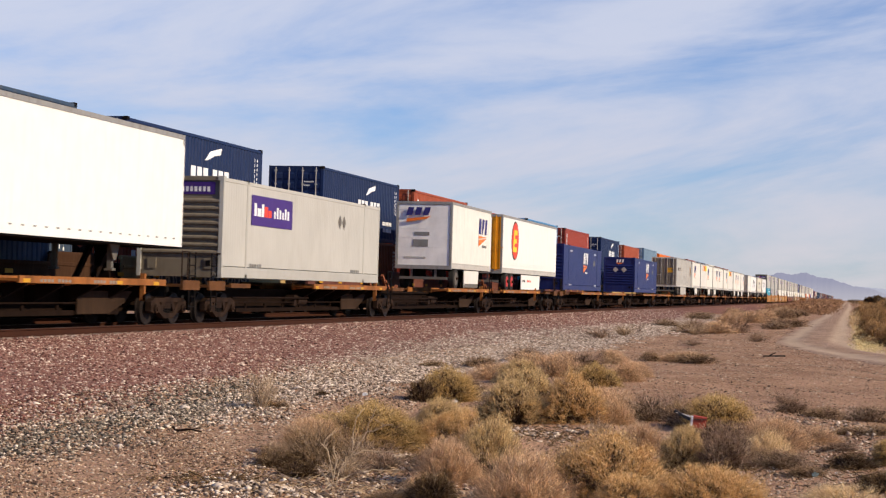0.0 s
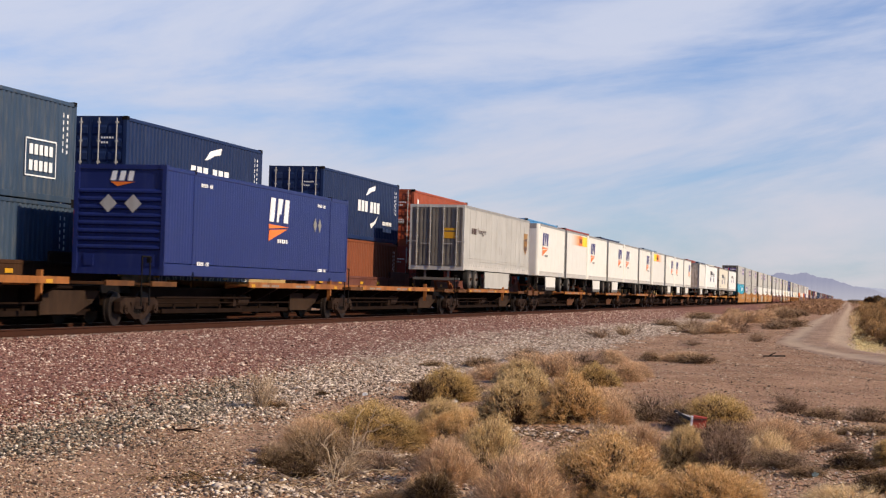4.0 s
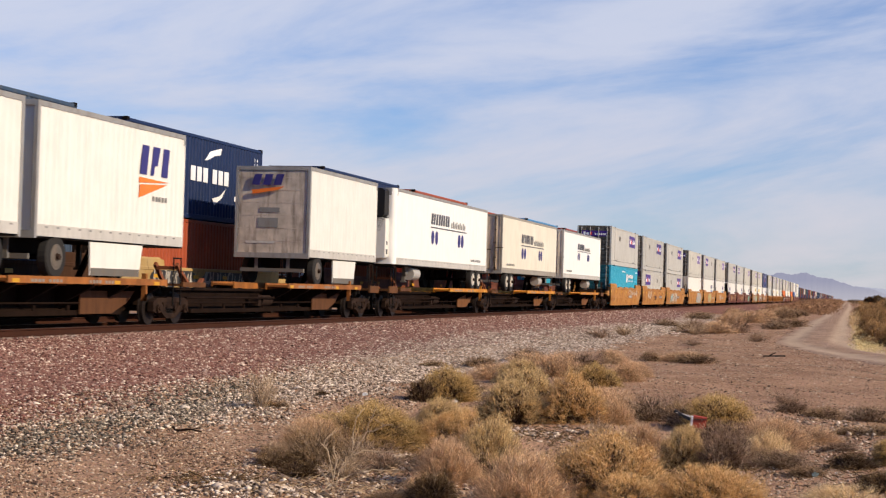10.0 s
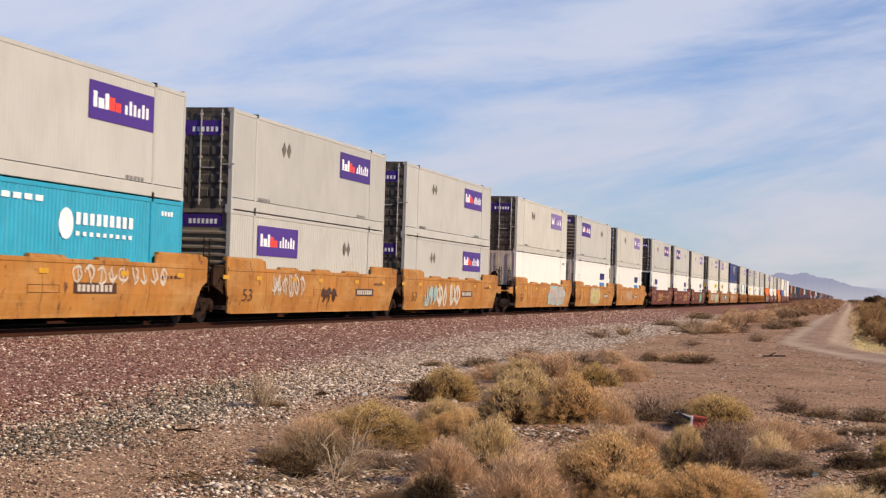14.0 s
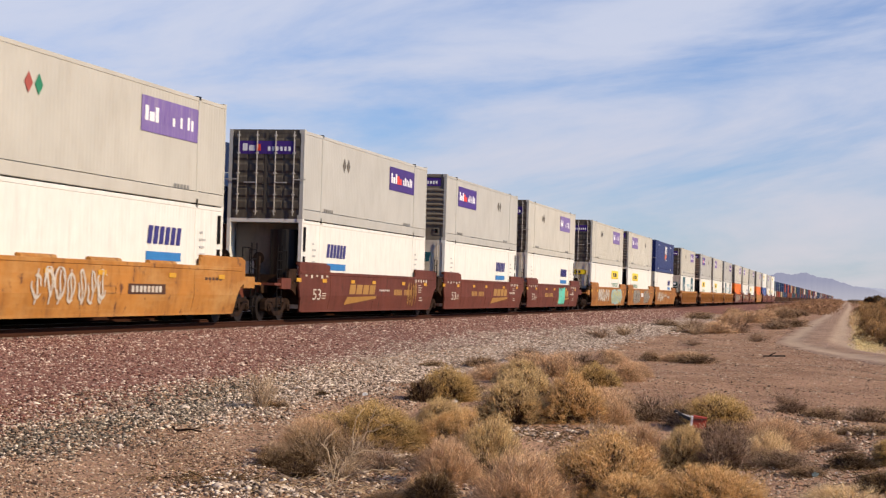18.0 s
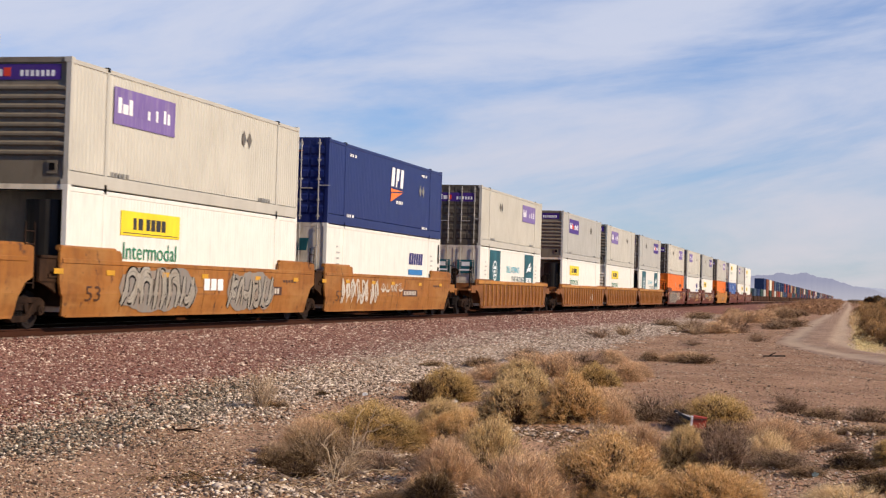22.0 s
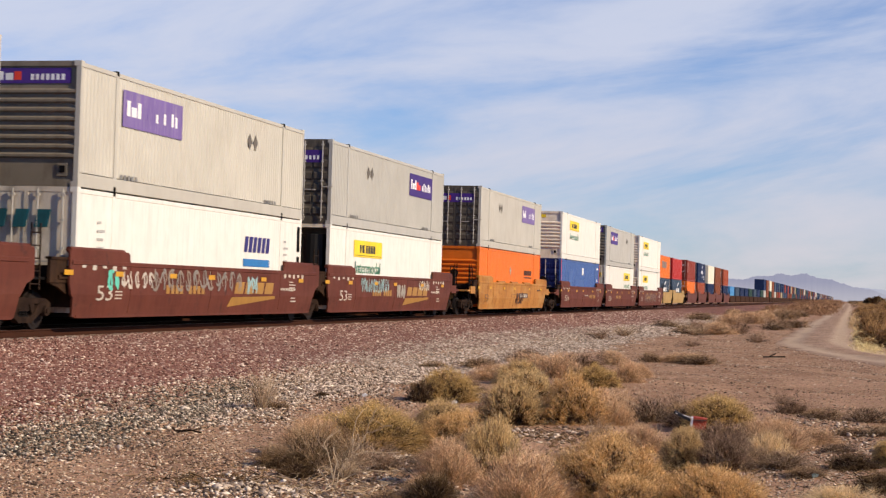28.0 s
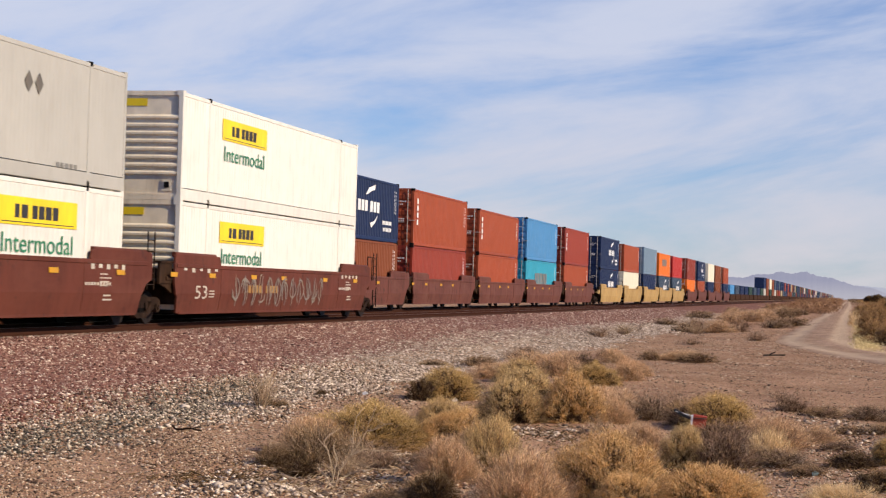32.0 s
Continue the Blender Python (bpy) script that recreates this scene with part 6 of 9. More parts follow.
LOADS = (
    (-122.7, ("teal", "door"), ("grey", "door")), (-103.0, ("grey", "front", 1), ("grey", "door")), (-83.7, ("grey", "door"), ("grey", "door")),
    (-60.75, ("white", "door"), ("grey", "door", 2)), (-40.85, ("reefer", "door", "r"), ("grey", "front")), (-21.2, ("reefer", "door", "r"), ("grey", "door", 5)),
    (1.96, ("reefer", "open", "l"), ("grey", "door")), (21.65, ("reefer", "door", "r"), ("grey", "front")), (40.98, ("reefer", "door", "r"), ("grey", "door", 4)),
    (64.59, ("inter", "door", "r"), ("grey", "door", 3)), (84.05, ("inter", "open", "l"), ("grey", "front", 3)), (103.4, ("reefer", "door", "r"), ("blue", "door")),
    (127.65, ("slogan", "door"), ("grey", "door", 3)), (151.3, ("inter", "open", "l"), ("grey", "front")), (170.6, ("inter", "front", "l"), ("grey", "front", 2)), (190.2, ("slogan", "open"), ("grey", "door")),
    (213.3, ("orange", "front"), ("grey", "door", 3)), (233.2, ("reefer", "door", "r"), ("grey", "front", 3)), (252.4, ("inter", "open", "l"), ("grey", "door", 1)),
    (276.17, ("orange", "front"), ("grey", "door", 2)), (299.57, ("faded", "door"), ("inter", "front", "l")), (318.97, ("inter", "door", "r"), ("grey", "front")), (338.66, ("inter", "front", "l"), ("inter", "front", "l")),
)


PATCHBLUE = mat("touched_up_blue_paint", (0.045, 0.11, 0.32), 0.45, grime=0.1, dirt=(0.2, 0.22, 0.28))


def load(kind, end, extra=None):
    o = (0, 0, 0)
    if kind == "grey":
        e = extra or 0
        return grey_multimodal(o, end, faded=e >= 2, ribbed=e in (1, 3), skin=GREYWARM if e >= 2 else None, placards=(DULLRED, DECALGREEN) if e == 5 else (LEGGREY, LEGGREY))
    if kind == "teal":
        t = plain_box(o, TEAL, end, "turquoise 53-foot container with white bars", endmat=DECALTEAL, group="coloured containers")
        bars(t, "logo_bar", DECALWHITE, 1.301, [(9.9 + k * 0.36, 10.12 + k * 0.36, 2.02, 2.30) for k in range(9)])
        bars(t, "logo_bar", DECALWHITE, 1.301, [(9.9 + k * 0.36, 10.08 + k * 0.36, 1.76, 1.86) for k in range(9)])
        part("round_mark", shape("globe_mark", DECALWHITE, lambda g: g.cyl("x", (0, 0), 0.36, -0.004, 0, 22)), t, (1.301, 9.4, 2.02))
        for k in range(4):
            decal(t, "stencil_bar", DECALWHITE, 1.301, 6.4 + k * 0.5, 6.75 + k * 0.5, 2.45, 2.58)
        return t
    if kind == "white":
        return plain_box(o, WHITE, end, "plain white 53-foot container", endmat=DIRTYDOOR, depth=0.004, group="white containers")
    if kind == "reefer":
        return white_reefer(o, end, extra)
    if kind == "inter":
        return white_intermodal(o, end, side=extra)
    if kind == "blue":
        return blue_freight(o, end, H=2.9)
    if kind == "slogan":
        return slogan_reefer(o, end)
    if kind == "orange":
        t = plain_box(o, ORANGEBOX, end, "bright orange 53-foot container", depth=0.006, group="coloured containers", marks=False)
        for k in range(6):
            decal(t, "logo_bar", DECALBROWN, 1.301, 11.4 + k * 0.36, 11.64 + k * 0.36, 1.68, 1.94)
        decal(t, "logo_rule", DECALBROWN, 1.301, 11.4, 13.5, 1.52, 1.58)
        part("placard", shape("pale_placard", GALV, lambda g: g.prism([(0, -0.24), (0.19, 0), (0, 0.24), (-0.19, 0)], "x", -0.004, 0.0)), t, (1.301, 7.6, 1.85))
        return t
    t = plain_box(o, MIDBLUE, end, "faded blue 53-foot container with red corner posts", depth=0.02, group="coloured containers", endmat=BLUE)
    decal(t, "worn_patch", PATCHBLUE, 1.301, 5.6, 9.2, 0.9, 1.7)
    decal(t, "worn_patch", PATCHBLUE, 1.301, 3.0, 4.4, 1.2, 2.2)
    decal(t, "white_label", DECALWHITE, 1.301, 8.3, 8.9, 2.0, 2.45)
    for yy in (0.012, 15.98):
        decal(t, "red_post", DECALRED, 1.302, yy, yy + 0.12, 0.02, 2.88, "red corner post")
    for k in range(3):
        decal(t, "stencil_bar", DECALWHITE, 1.301, 14.9, 15.25, 1.0 + 0.3 * k, 1.2 + 0.3 * k)
    return t


for s0, low, high in LOADS:
    ride(load(*low), s0, LOWER)
    ride(load(*high), s0, UPPER)

# graffiti on the cars
ORANGE_TAGS = (
    (0, 0.0, SPRAYWHITE, 9.5, 15.0, 1.0, 1.5, 0.05, 9), (0, 19.7, SPRAYWHITE, 3.2, 6.4, 0.75, 1.5, 0.06, 6),
    (0, 19.7, DECALBROWN, 8.2, 9.9, 0.55, 1.1, 0.10, 3), (0, 39.0, SPRAYWHITE, 5.0, 9.4, 0.35, 1.4, 0.16, 4),
    (0, 39.0, SPRAYBLUE, 3.0, 5.0, 0.4, 1.3, 0.14, 3), (1, 39.55, SPRAYWHITE, 4.6, 8.4, 0.5, 1.4, 0.06, 7),
)
MIDDLE_TAGS = (
    (2, 39.0, SPRAYGREEN, 9.7, 12.0, 0.32, 1.45, 0.22, 6), (2, 0.0, DECALGOLD, 13.0, 14.4, 0.4, 1.4, 0.05, 4),
    (3, 0.0, SPRAYWHITE, 2.6, 8.0, 0.55, 1.45, 0.16, 6), (3, 38.81, SPRAYWHITE, 1.2, 6.2, 0.5, 1.45, 0.10, 8),
    (3, 38.81, SPRAYWHITE, 6.4, 9.6, 0.95, 1.3, 0.05, 5), (5, 0.0, SPRAYWHITE, 11.0, 12.6, 0.6, 1.1, 0.09, 3),
)
REAR_TAGS = (
    (6, 0.0, SPRAYWHITE, 8.4, 11.0, 0.6, 1.5, 0.10, 4), (6, 19.9, SPRAYGREY, 4.0, 10.5, 0.9, 1.5, 0.06, 12),
    (6, 39.1, SPRAYBLUE, 3.4, 7.2, 0.95, 1.5, 0.045, 12), (6, 19.9, SPRAYWHITE, 2.2, 4.2, 0.95, 1.4, 0.05, 5),
    (6, 19.9, SPRAYGREEN, 1.5, 2.2, 0.9, 1.4, 0.08, 2), (6, 19.9, SPRAYBLUE, 10.8, 11.9, 0.85, 1.4, 0.07, 3),
    (6, 39.1, SPRAYWHITE, 11.8, 13.6, 1.05, 1.5, 0.05, 5), (6, 39.1, SPRAYMIX, 8.3, 9.6, 0.75, 1.3, 0.10, 4),
    (8, 39.09, SPRAYGREY, 3.6, 12.2, 0.40, 1.4, 0.05, 12), (7, 0.0, DECALBROWN, 8.4, 10.6, 0.5, 1.1, 0.12, 3),
)
for q, (k, o, m, y0, y1, z0, z1, w, n) in enumerate(ORANGE_TAGS + MIDDLE_TAGS + REAR_TAGS):
    spray(CARS[k], "graffiti", m, 1.442 + 0.004 * (q % 3), o + y0, o + y1, z0, z1, 100 + q, w, n)

PIECES = (
    (1, 0.0, SPRAYBLUE, SPRAYPINK, SPRAYWHITE, 9.1, 15.2, 0.30, 1.53, 6, 0.17), (1, 19.9, SPRAYPINK, SPRAYLIME, SPRAYMIX, 5.6, 10.4, 0.30, 1.54, 5, 0.26),
    (3, 0.0, SPRAYBLUE, SPRAYLIME, SPRAYMIX, 9.0, 15.2, 0.32, 1.50, 6, 0.15), (3, 19.46, SPRAYGREY, SPRAYMIX, DARKSTEEL, 2.6, 7.6, 0.34, 1.5, 5, 0.20),
    (3, 19.46, SPRAYGREY, SPRAYMIX, DARKSTEEL, 9.8, 13.8, 0.34, 1.5, 4, 0.19), (6, 0.0, SPRAYGREY, SPRAYMIX, DARKSTEEL, 0.6, 8.2, 0.32, 1.5, 6, 0.20),
)
# a white three-block mark between two pieces
for q in range(3):
    decal(CARS[3], "logo_block", DECALWHITE, 1.452, 19.46 + 8.05 + 0.5 * q, 19.46 + 8.45 + 0.5 * q, 0.92, 1.24)
for q, (k, o, back, ink, line, y0, y1, z0, z1, n, th) in enumerate(PIECES):
    piece(CARS[k], back, ink, line, 1.444, o + y0, o + y1, z0, z1, n, 300 + q, th)


def lay_on_side(car):
    """Moves the low paint marks of a car onto the inward-leaning part of its sides."""
    for ob in [c for c in car.children] + [g for c in car.children for g in c.children]:
        if ob.type != "MESH" or ob.name.split(".")[0] not in ("graffiti", "paint_rim", "paint_stroke", "paint_line", "logo_wedge", "lettering", "stencil", "logo_block"):
            continue
        z = ob.location.z + (ob.parent.location.z if ob.parent is not car else 0.0)
        if min(v.co.z for v in ob.data.vertices) + z > CREASE:
            continue
        me = ob.data.copy()
        for v in me.vertices:
            v.co.x += 0.004 - tucked(v.co.z + z)
        ob.data = me


for k in (0, 1, 2, 3, 6, 7, 8):
    lay_on_side(CARS[k])


# ---------------- the standing train on the second track ----------------
def sea_box(y, z, material, label, mark=None, H=2.9, detail=2, end_mat=None):
    L, W = 12.19, 2.44
    at = (FAR_X, y, z)
    if detail == 0:
        t = tagged(new("shipping_container", shape(("far_box", H), material, lambda g: (g.ribs(W / 2, 0.06, L - 0.06, 0.0, H, 0.61, 0.04), g.box(-W / 2, W / 2 - 0.06, 0, L, 0, H), g.box(W / 2 - 0.06, W / 2 + 0.01, 0, 0.12, 0, H), g.box(W / 2 - 0.06, W / 2 + 0.01, L - 0.12, L, 0, H)))),
                   label, "container", "standing train containers")
        t.location = at
        return t
    t = container("shipping_container", at, L, W, H, material, "door", label, "container", "standing train containers", pitch=0.28, depth=0.036, posts=False,
                  endmat=end_mat or material, full=detail > 1)
    x = W / 2 + 0.006
    bars(t, "stencil", DECALWHITE, x, [(L - 0.60, L - 0.52, H - 0.5 - 0.17 * k, H - 0.40 - 0.17 * k) for k in range(7)] + [(L - 0.84, L - 0.79, H - 0.5 - 0.2 * k, H - 0.38 - 0.2 * k) for k in range(6)])
    if mark == "cma":
        for k in range(6):
            decal(t, "logo_block", DECALWHITE, x, 5.2 + 0.56 * k + (0.3 if k > 2 else 0), 5.62 + 0.56 * k + (0.3 if k > 2 else 0), 1.30, 1.80)
        part("swoosh", shape("swoosh_up", DECALWHITE, lambda g: g.prism([(0, 0), (0.5, 0.35), (1.6, 0.55), (1.5, 0.30), (0.9, 0.22), (0.35, 0.05)], "x", -0.004, 0)), t, (x, 6.4, 2.05))
        part("swoosh", shape("swoosh_down", DECALWHITE, lambda g: g.prism([(0, 0.0), (0.7, 0.12), (1.3, 0.42), (0.9, 0.06), (0.2, -0.22)], "x", -0.004, 0)), t, (x, 7.2, 0.78))
        bars(t, "stencil", DECALWHITE, x, [(9.35 + 0.27 * k, 9.55 + 0.27 * k, 0.80, 0.98) for k in range(6)] + [(9.45 + 0.25 * k, 9.62 + 0.25 * k, 0.48, 0.66) for k in range(6)])
    elif mark == "frame":
        for a, b, c, d in ((9.2, 11.0, 1.62, 1.66), (9.2, 11.0, 0.62, 0.66), (9.2, 9.24, 0.62, 1.66), (10.96, 11.0, 0.62, 1.66)):
            decal(t, "frame_line", DECALWHITE, x, a, b, c, d)
        bars(t, "logo_bar", DECALWHITE, x, [(9.42 + 0.29 * k, 9.62 + 0.29 * k, z, z + 0.28) for k in range(5) for z in (1.22, 0.78)])
    elif mark == "upright":
        bars(t, "upright_mark", DECALWHITE, x, [(0.62, 0.92, H - 0.75 - 0.36 * k, H - 0.48 - 0.36 * k) for k in range(4)])
    elif mark == "word":
        bars(t, "logo_bar", DECALGREY, x, [(3.4 + 0.6 * k, 3.8 + 0.6 * k, 1.2, 2.0) for k in range(8)])
    # white stencils on the end
    part("door_stencil", shape("door_stencil", DECALWHITE, lambda g: [g.box(0.18 + 0.09 * k, 0.23 + 0.09 * k, -0.012, 0, z, z + 0.06) for z, n in ((2.1, 5), (1.95, 3), (1.2, 4), (1.1, 4)) for k in range(n)]), t, (0.2, -0.012, 0.1))
    return t


RUSSET = mat("russet_container_paint", (0.20, 0.058, 0.026), 0.55, spec=0.15, grime=0.1, dirt=(0.10, 0.04, 0.025))
BOTTLE = mat("bottle_green_container_paint", (0.018, 0.046, 0.036), 0.5, spec=0.15, grime=0.12, dirt=(0.14, 0.14, 0.12))
TANBOX = mat("tan_container_paint", (0.40, 0.30, 0.19), 0.5, spec=0.15, grime=0.12)
STACKS = (
    (31.75, SLATE, "frame", 2.9, SLATE, None), (47.37, NAVY, "cma", 2.9, BRICKBOX, "upright"), (67.13, NAVY, "cma", 2.9, RUSSET, None),
    (82.3, BRICKBOX, "upright", 2.9, REDBOX, None), (97.9, BRICKBOX, "upright", 2.7, BRICKBOX, None), (113.2, SKYBLUE, None, 2.9, TEAL, "word"),
    (129.1, REDBOX, "upright", 2.9, BRICKBOX, None), (148.5, NAVY, "cma", 2.9, NAVY, "cma"), (164.4, BRICKBOX, None, 2.7, CREAM, None),
    (180.8, PALEBLUE, None, 2.9, NAVY, None), (195.9, ORANGEBOX, "word", 2.7, SLATE, "cma"), (211.4, BRIGHTRED, None, 2.7, SLATE, "cma"),
    (231.1, REDBOX, "upright", 2.9, ORANGEBOX, None), (248.0, NAVY, "cma", 2.9, BRICKBOX, None), (266.3, CREAM, None, 2.9, NAVY, None),
    (281.0, RUSSET, None, 2.9, RUSSET, None), (299.5, BRICKBOX, None, 2.9, NAVY, None),
)
NAMES = {"slate_blue_container_paint": "slate blue", "navy_container_paint": "navy blue", "brick_red_container_paint": "brick red", "red_container_paint": "dark red", "bright_blue_container_paint": "bright blue",
         "grey_container_paint": "grey", "turquoise_container_paint": "turquoise", "aged_white_paint": "off-white", "orange_container_paint": "orange", "faded_blue_paint": "faded blue", "pale_blue_container_paint": "pale blue", "bright_red_container_paint": "bright red", "russet_container_paint": "russet", "bottle_green_container_paint": "bottle green", "tan_container_paint": "tan"}
YARDWELL = worn("ochre_well_car_paint", (0.40, 0.25, 0.09), (0.46, 0.33, 0.16), (0.15, 0.08, 0.035), 0.9)
# dark brown; on the nearest car it carries the running train's shadow
YARDDARK = mat("grimy_shaded_well_car_paint", (0.050, 0.024, 0.014), 0.85, grime=0.2, dirt=(0.09, 0.05, 0.03), spec=0.05)
YARDRED = worn("dusty_red_well_car_paint", (0.125, 0.038, 0.026), (0.17, 0.07, 0.05), (0.04, 0.018, 0.013), 1.2)
for k, (y, m1, k1, h1, m2, k2) in enumerate(STACKS):
    det = 2 if y < 160 else 1
    sea_box(y, LOWER, m2, NAMES[m2.name] + " ribbed sea container low in a standing well car", k2, 2.9, det)
    sea_box(y, UPPER, m1, NAMES[m1.name] + " ribbed sea container on top of the standing train", k1, h1, det)
for units, m, label in (((16.2, 31.75), YARDDARK, "grimy brown well car standing on the second track"), ((47.37,), YARDWELL, "ochre single well car with black and white graffiti, standing still"), ((67.13, 82.3, 97.9, 113.2, 129.1), YARDRED, "dusty red five-unit well car standing on the second track"),
                        ((148.5, 164.4, 180.8, 195.9, 211.4), YARDWELL, "ochre five-unit well car standing on the second track"), ((231.1, 248.0, 266.3, 281.0, 299.5), YARDRED, "dusty red five-unit well car standing on the second track")):
    c = well_car(units[0], units, m, label, Lc=12.3, group="standing well cars", X=FAR_X, moving=False, marks="none", full=units[0] < 140)
    if len(units) == 1:
        for q, (y0, y1) in enumerate(((1.6, 5.6), (5.9, 10.6))):
            piece(c, DECALBLACK, SPRAYWHITE, DECALBLACK, 1.444, y0, y1, 0.92, 1.56, 6, 500 + q, 0.10)

rng = random.Random(7)
PAINTS = [NAVY, RUSSET, NAVY, SLATE, REDBOX, BOTTLE, GREYBOX, NAVY, RUSSET, SLATE, TANBOX, BOTTLE, NAVY, REDBOX, CREAM]
y = 317.0
k = 0
far_car = shape("far_well_car", YARDDARK, lambda g: (g.box(-1.4, 1.4, -1.0, 13.2, 0.35, 1.5), g.box(-1.0, 1.0, -2.2, -1.0, 0.2, 0.9), g.box(-1.0, 1.0, 13.2, 14.3, 0.2, 0.9)))
while y < 2500:
    c = tagged(new("well_car", far_car), "grimy brown well car far along the standing train", "rail car", "standing well cars")
    c.location = (FAR_X, y, 0)
    m2 = [SKYBLUE, SLATE, NAVY, NAVY, BOTTLE, SLATE, NAVY][k] if k < 7 else rng.choice(PAINTS)
    sea_box(y, LOWER, m2, NAMES[m2.name] + " sea container far along the standing train", detail=0)
    if k >= 7 and rng.random() < 0.93:
        m1 = NAVY if k < 9 else rng.choice(PAINTS)
        sea_box(y, UPPER, m1, NAMES[m1.name] + " sea container stacked far along the standing train", detail=0)
    y += 15.6 if (k + 1) % 5 else 18.6
    k += 1


# ---------------- ground, ballast and track ----------------
def ground_z(x, y):
    """Height of the desert floor and of the ballast bank that carries both tracks."""
    x = np.asarray(x, float)
    y = np.asarray(y, float)
    wob = 0.35 * np.sin(y * 0.23 + 1.3) + 0.25 * np.sin(y * 0.61)
    toe = -9.1 + wob * 0.8
    f = np.clip((x - (-16.3)) / (toe + 16.3), 0, 1)
    near = -0.20 + (GROUND + 0.20) * (0.25 * f + 0.75 * f * f * (3 - 2 * f))
    b = np.clip((-25.2 - x) / 3.0, 0, 1)
    far = -0.20 + (GROUND + 0.20) * b
    z = np.where(x > -18, near, far)
    off = np.clip((x + 9.0) / 2.0, 0, 1) + np.clip((-28.5 - x) / 3, 0, 1)
    z = z + off * (0.035 * np.sin(x * 1.1 + 0.6 * np.sin(y * 0.5)) * np.sin(y * 0.43) + 0.02 * np.sin(x * 2.9 + y * 1.7))
    return z


def road_mid(y):
    """Middle of the dirt track: it follows the rails and swings off towards the camera's right."""
    return -1.25 + 4.2 * max(0.0, (70.0 - y) / 25.0) ** 2 + 0.7 * min(1, max(0, y - 130) / 300)


def soil(name, tones, scale=0.6, rough=0.95, bump=0.6, speck=0.35):
    """Dry ground: patches of soil, coarse gravel grain and pale specks, with relief."""
    m = bpy.data.materials.new(name)
    m.use_nodes = True
    nt = m.node_tree
    N, Lk = nt.nodes, nt.links
    b = N["Principled BSDF"]
    b.inputs["Roughness"].default_value = rough
    b.inputs["Specular IOR Level"].default_value = 0.15
    geo = N.new("ShaderNodeNewGeometry")
    n1 = N.new("ShaderNodeTexNoise")
    n1.inputs["Scale"].default_value, n1.inputs["Detail"].default_value = scale, 6.0
    Lk.new(geo.outputs["Position"], n1.inputs["Vector"])
    r = N.new("ShaderNodeValToRGB")
    r.color_ramp.elements[0].color, r.color_ramp.elements[1].color = (*tones[0], 1), (*tones[1], 1)
    r.color_ramp.elements[0].position, r.color_ramp.elements[1].position = 0.32, 0.68
    Lk.new(n1.outputs["Fac"], r.inputs["Fac"])
    vo = N.new("ShaderNodeTexVoronoi")
    vo.inputs["Scale"].default_value = 34.0
    Lk.new(geo.outputs["Position"], vo.inputs["Vector"])
    mx = N.new("ShaderNodeMix")
    mx.data_type, mx.blend_type = "RGBA", "OVERLAY"
    mx.inputs["Factor"].default_value = speck
    hs = N.new("ShaderNodeHueSaturation")
    hs.inputs["Saturation"].default_value = 0.12
    Lk.new(vo.outputs["Color"], hs.inputs["Color"])
    Lk.new(r.outputs["Color"], mx.inputs["A"])
    Lk.new(hs.outputs["Color"], mx.inputs["B"])
    n2 = N.new("ShaderNodeTexNoise")
    n2.inputs["Scale"].default_value, n2.inputs["Detail"].default_value = 7.0, 8.0
    Lk.new(geo.outputs["Position"], n2.inputs["Vector"])
    hv = N.new("ShaderNodeHueSaturation")
    rg = N.new("ShaderNodeMapRange")
    rg.inputs["From Min"].default_value, rg.inputs["From Max"].default_value = 0.3, 0.7
    rg.inputs["To Min"].default_value, rg.inputs["To Max"].default_value = 0.78, 1.2
    Lk.new(n2.outputs["Fac"], rg.inputs["Value"])
    Lk.new(rg.outputs["Result"], hv.inputs["Value"])
    Lk.new(mx.outputs["Result"], hv.inputs["Color"])
    Lk.new(hv.outputs["Color"], b.inputs["Base Color"])
    bp = N.new("ShaderNodeBump")
    bp.inputs["Strength"].default_value, bp.inputs["Distance"].default_value = bump, 0.018
    Lk.new(vo.outputs["Distance"], bp.inputs["Height"])
    b2 = N.new("ShaderNodeBump")
    b2.inputs["Strength"].default_value, b2.inputs["Distance"].default_value = 0.4, 0.03
    Lk.new(n2.outputs["Fac"], b2.inputs["Height"])
    Lk.new(bp.outputs["Normal"], b2.inputs["Normal"])
    Lk.new(b2.outputs["Normal"], b.inputs["Normal"])
    return m


DIRT = soil("dry_pinkish_soil", ((0.238, 0.135, 0.081), (0.365, 0.219, 0.135)), bump=1.0, speck=0.7)
ROADDIRT = soil("loose_road_dirt", ((0.255, 0.160, 0.106), (0.375, 0.248, 0.170)), scale=1.1, bump=0.6, speck=0.5)


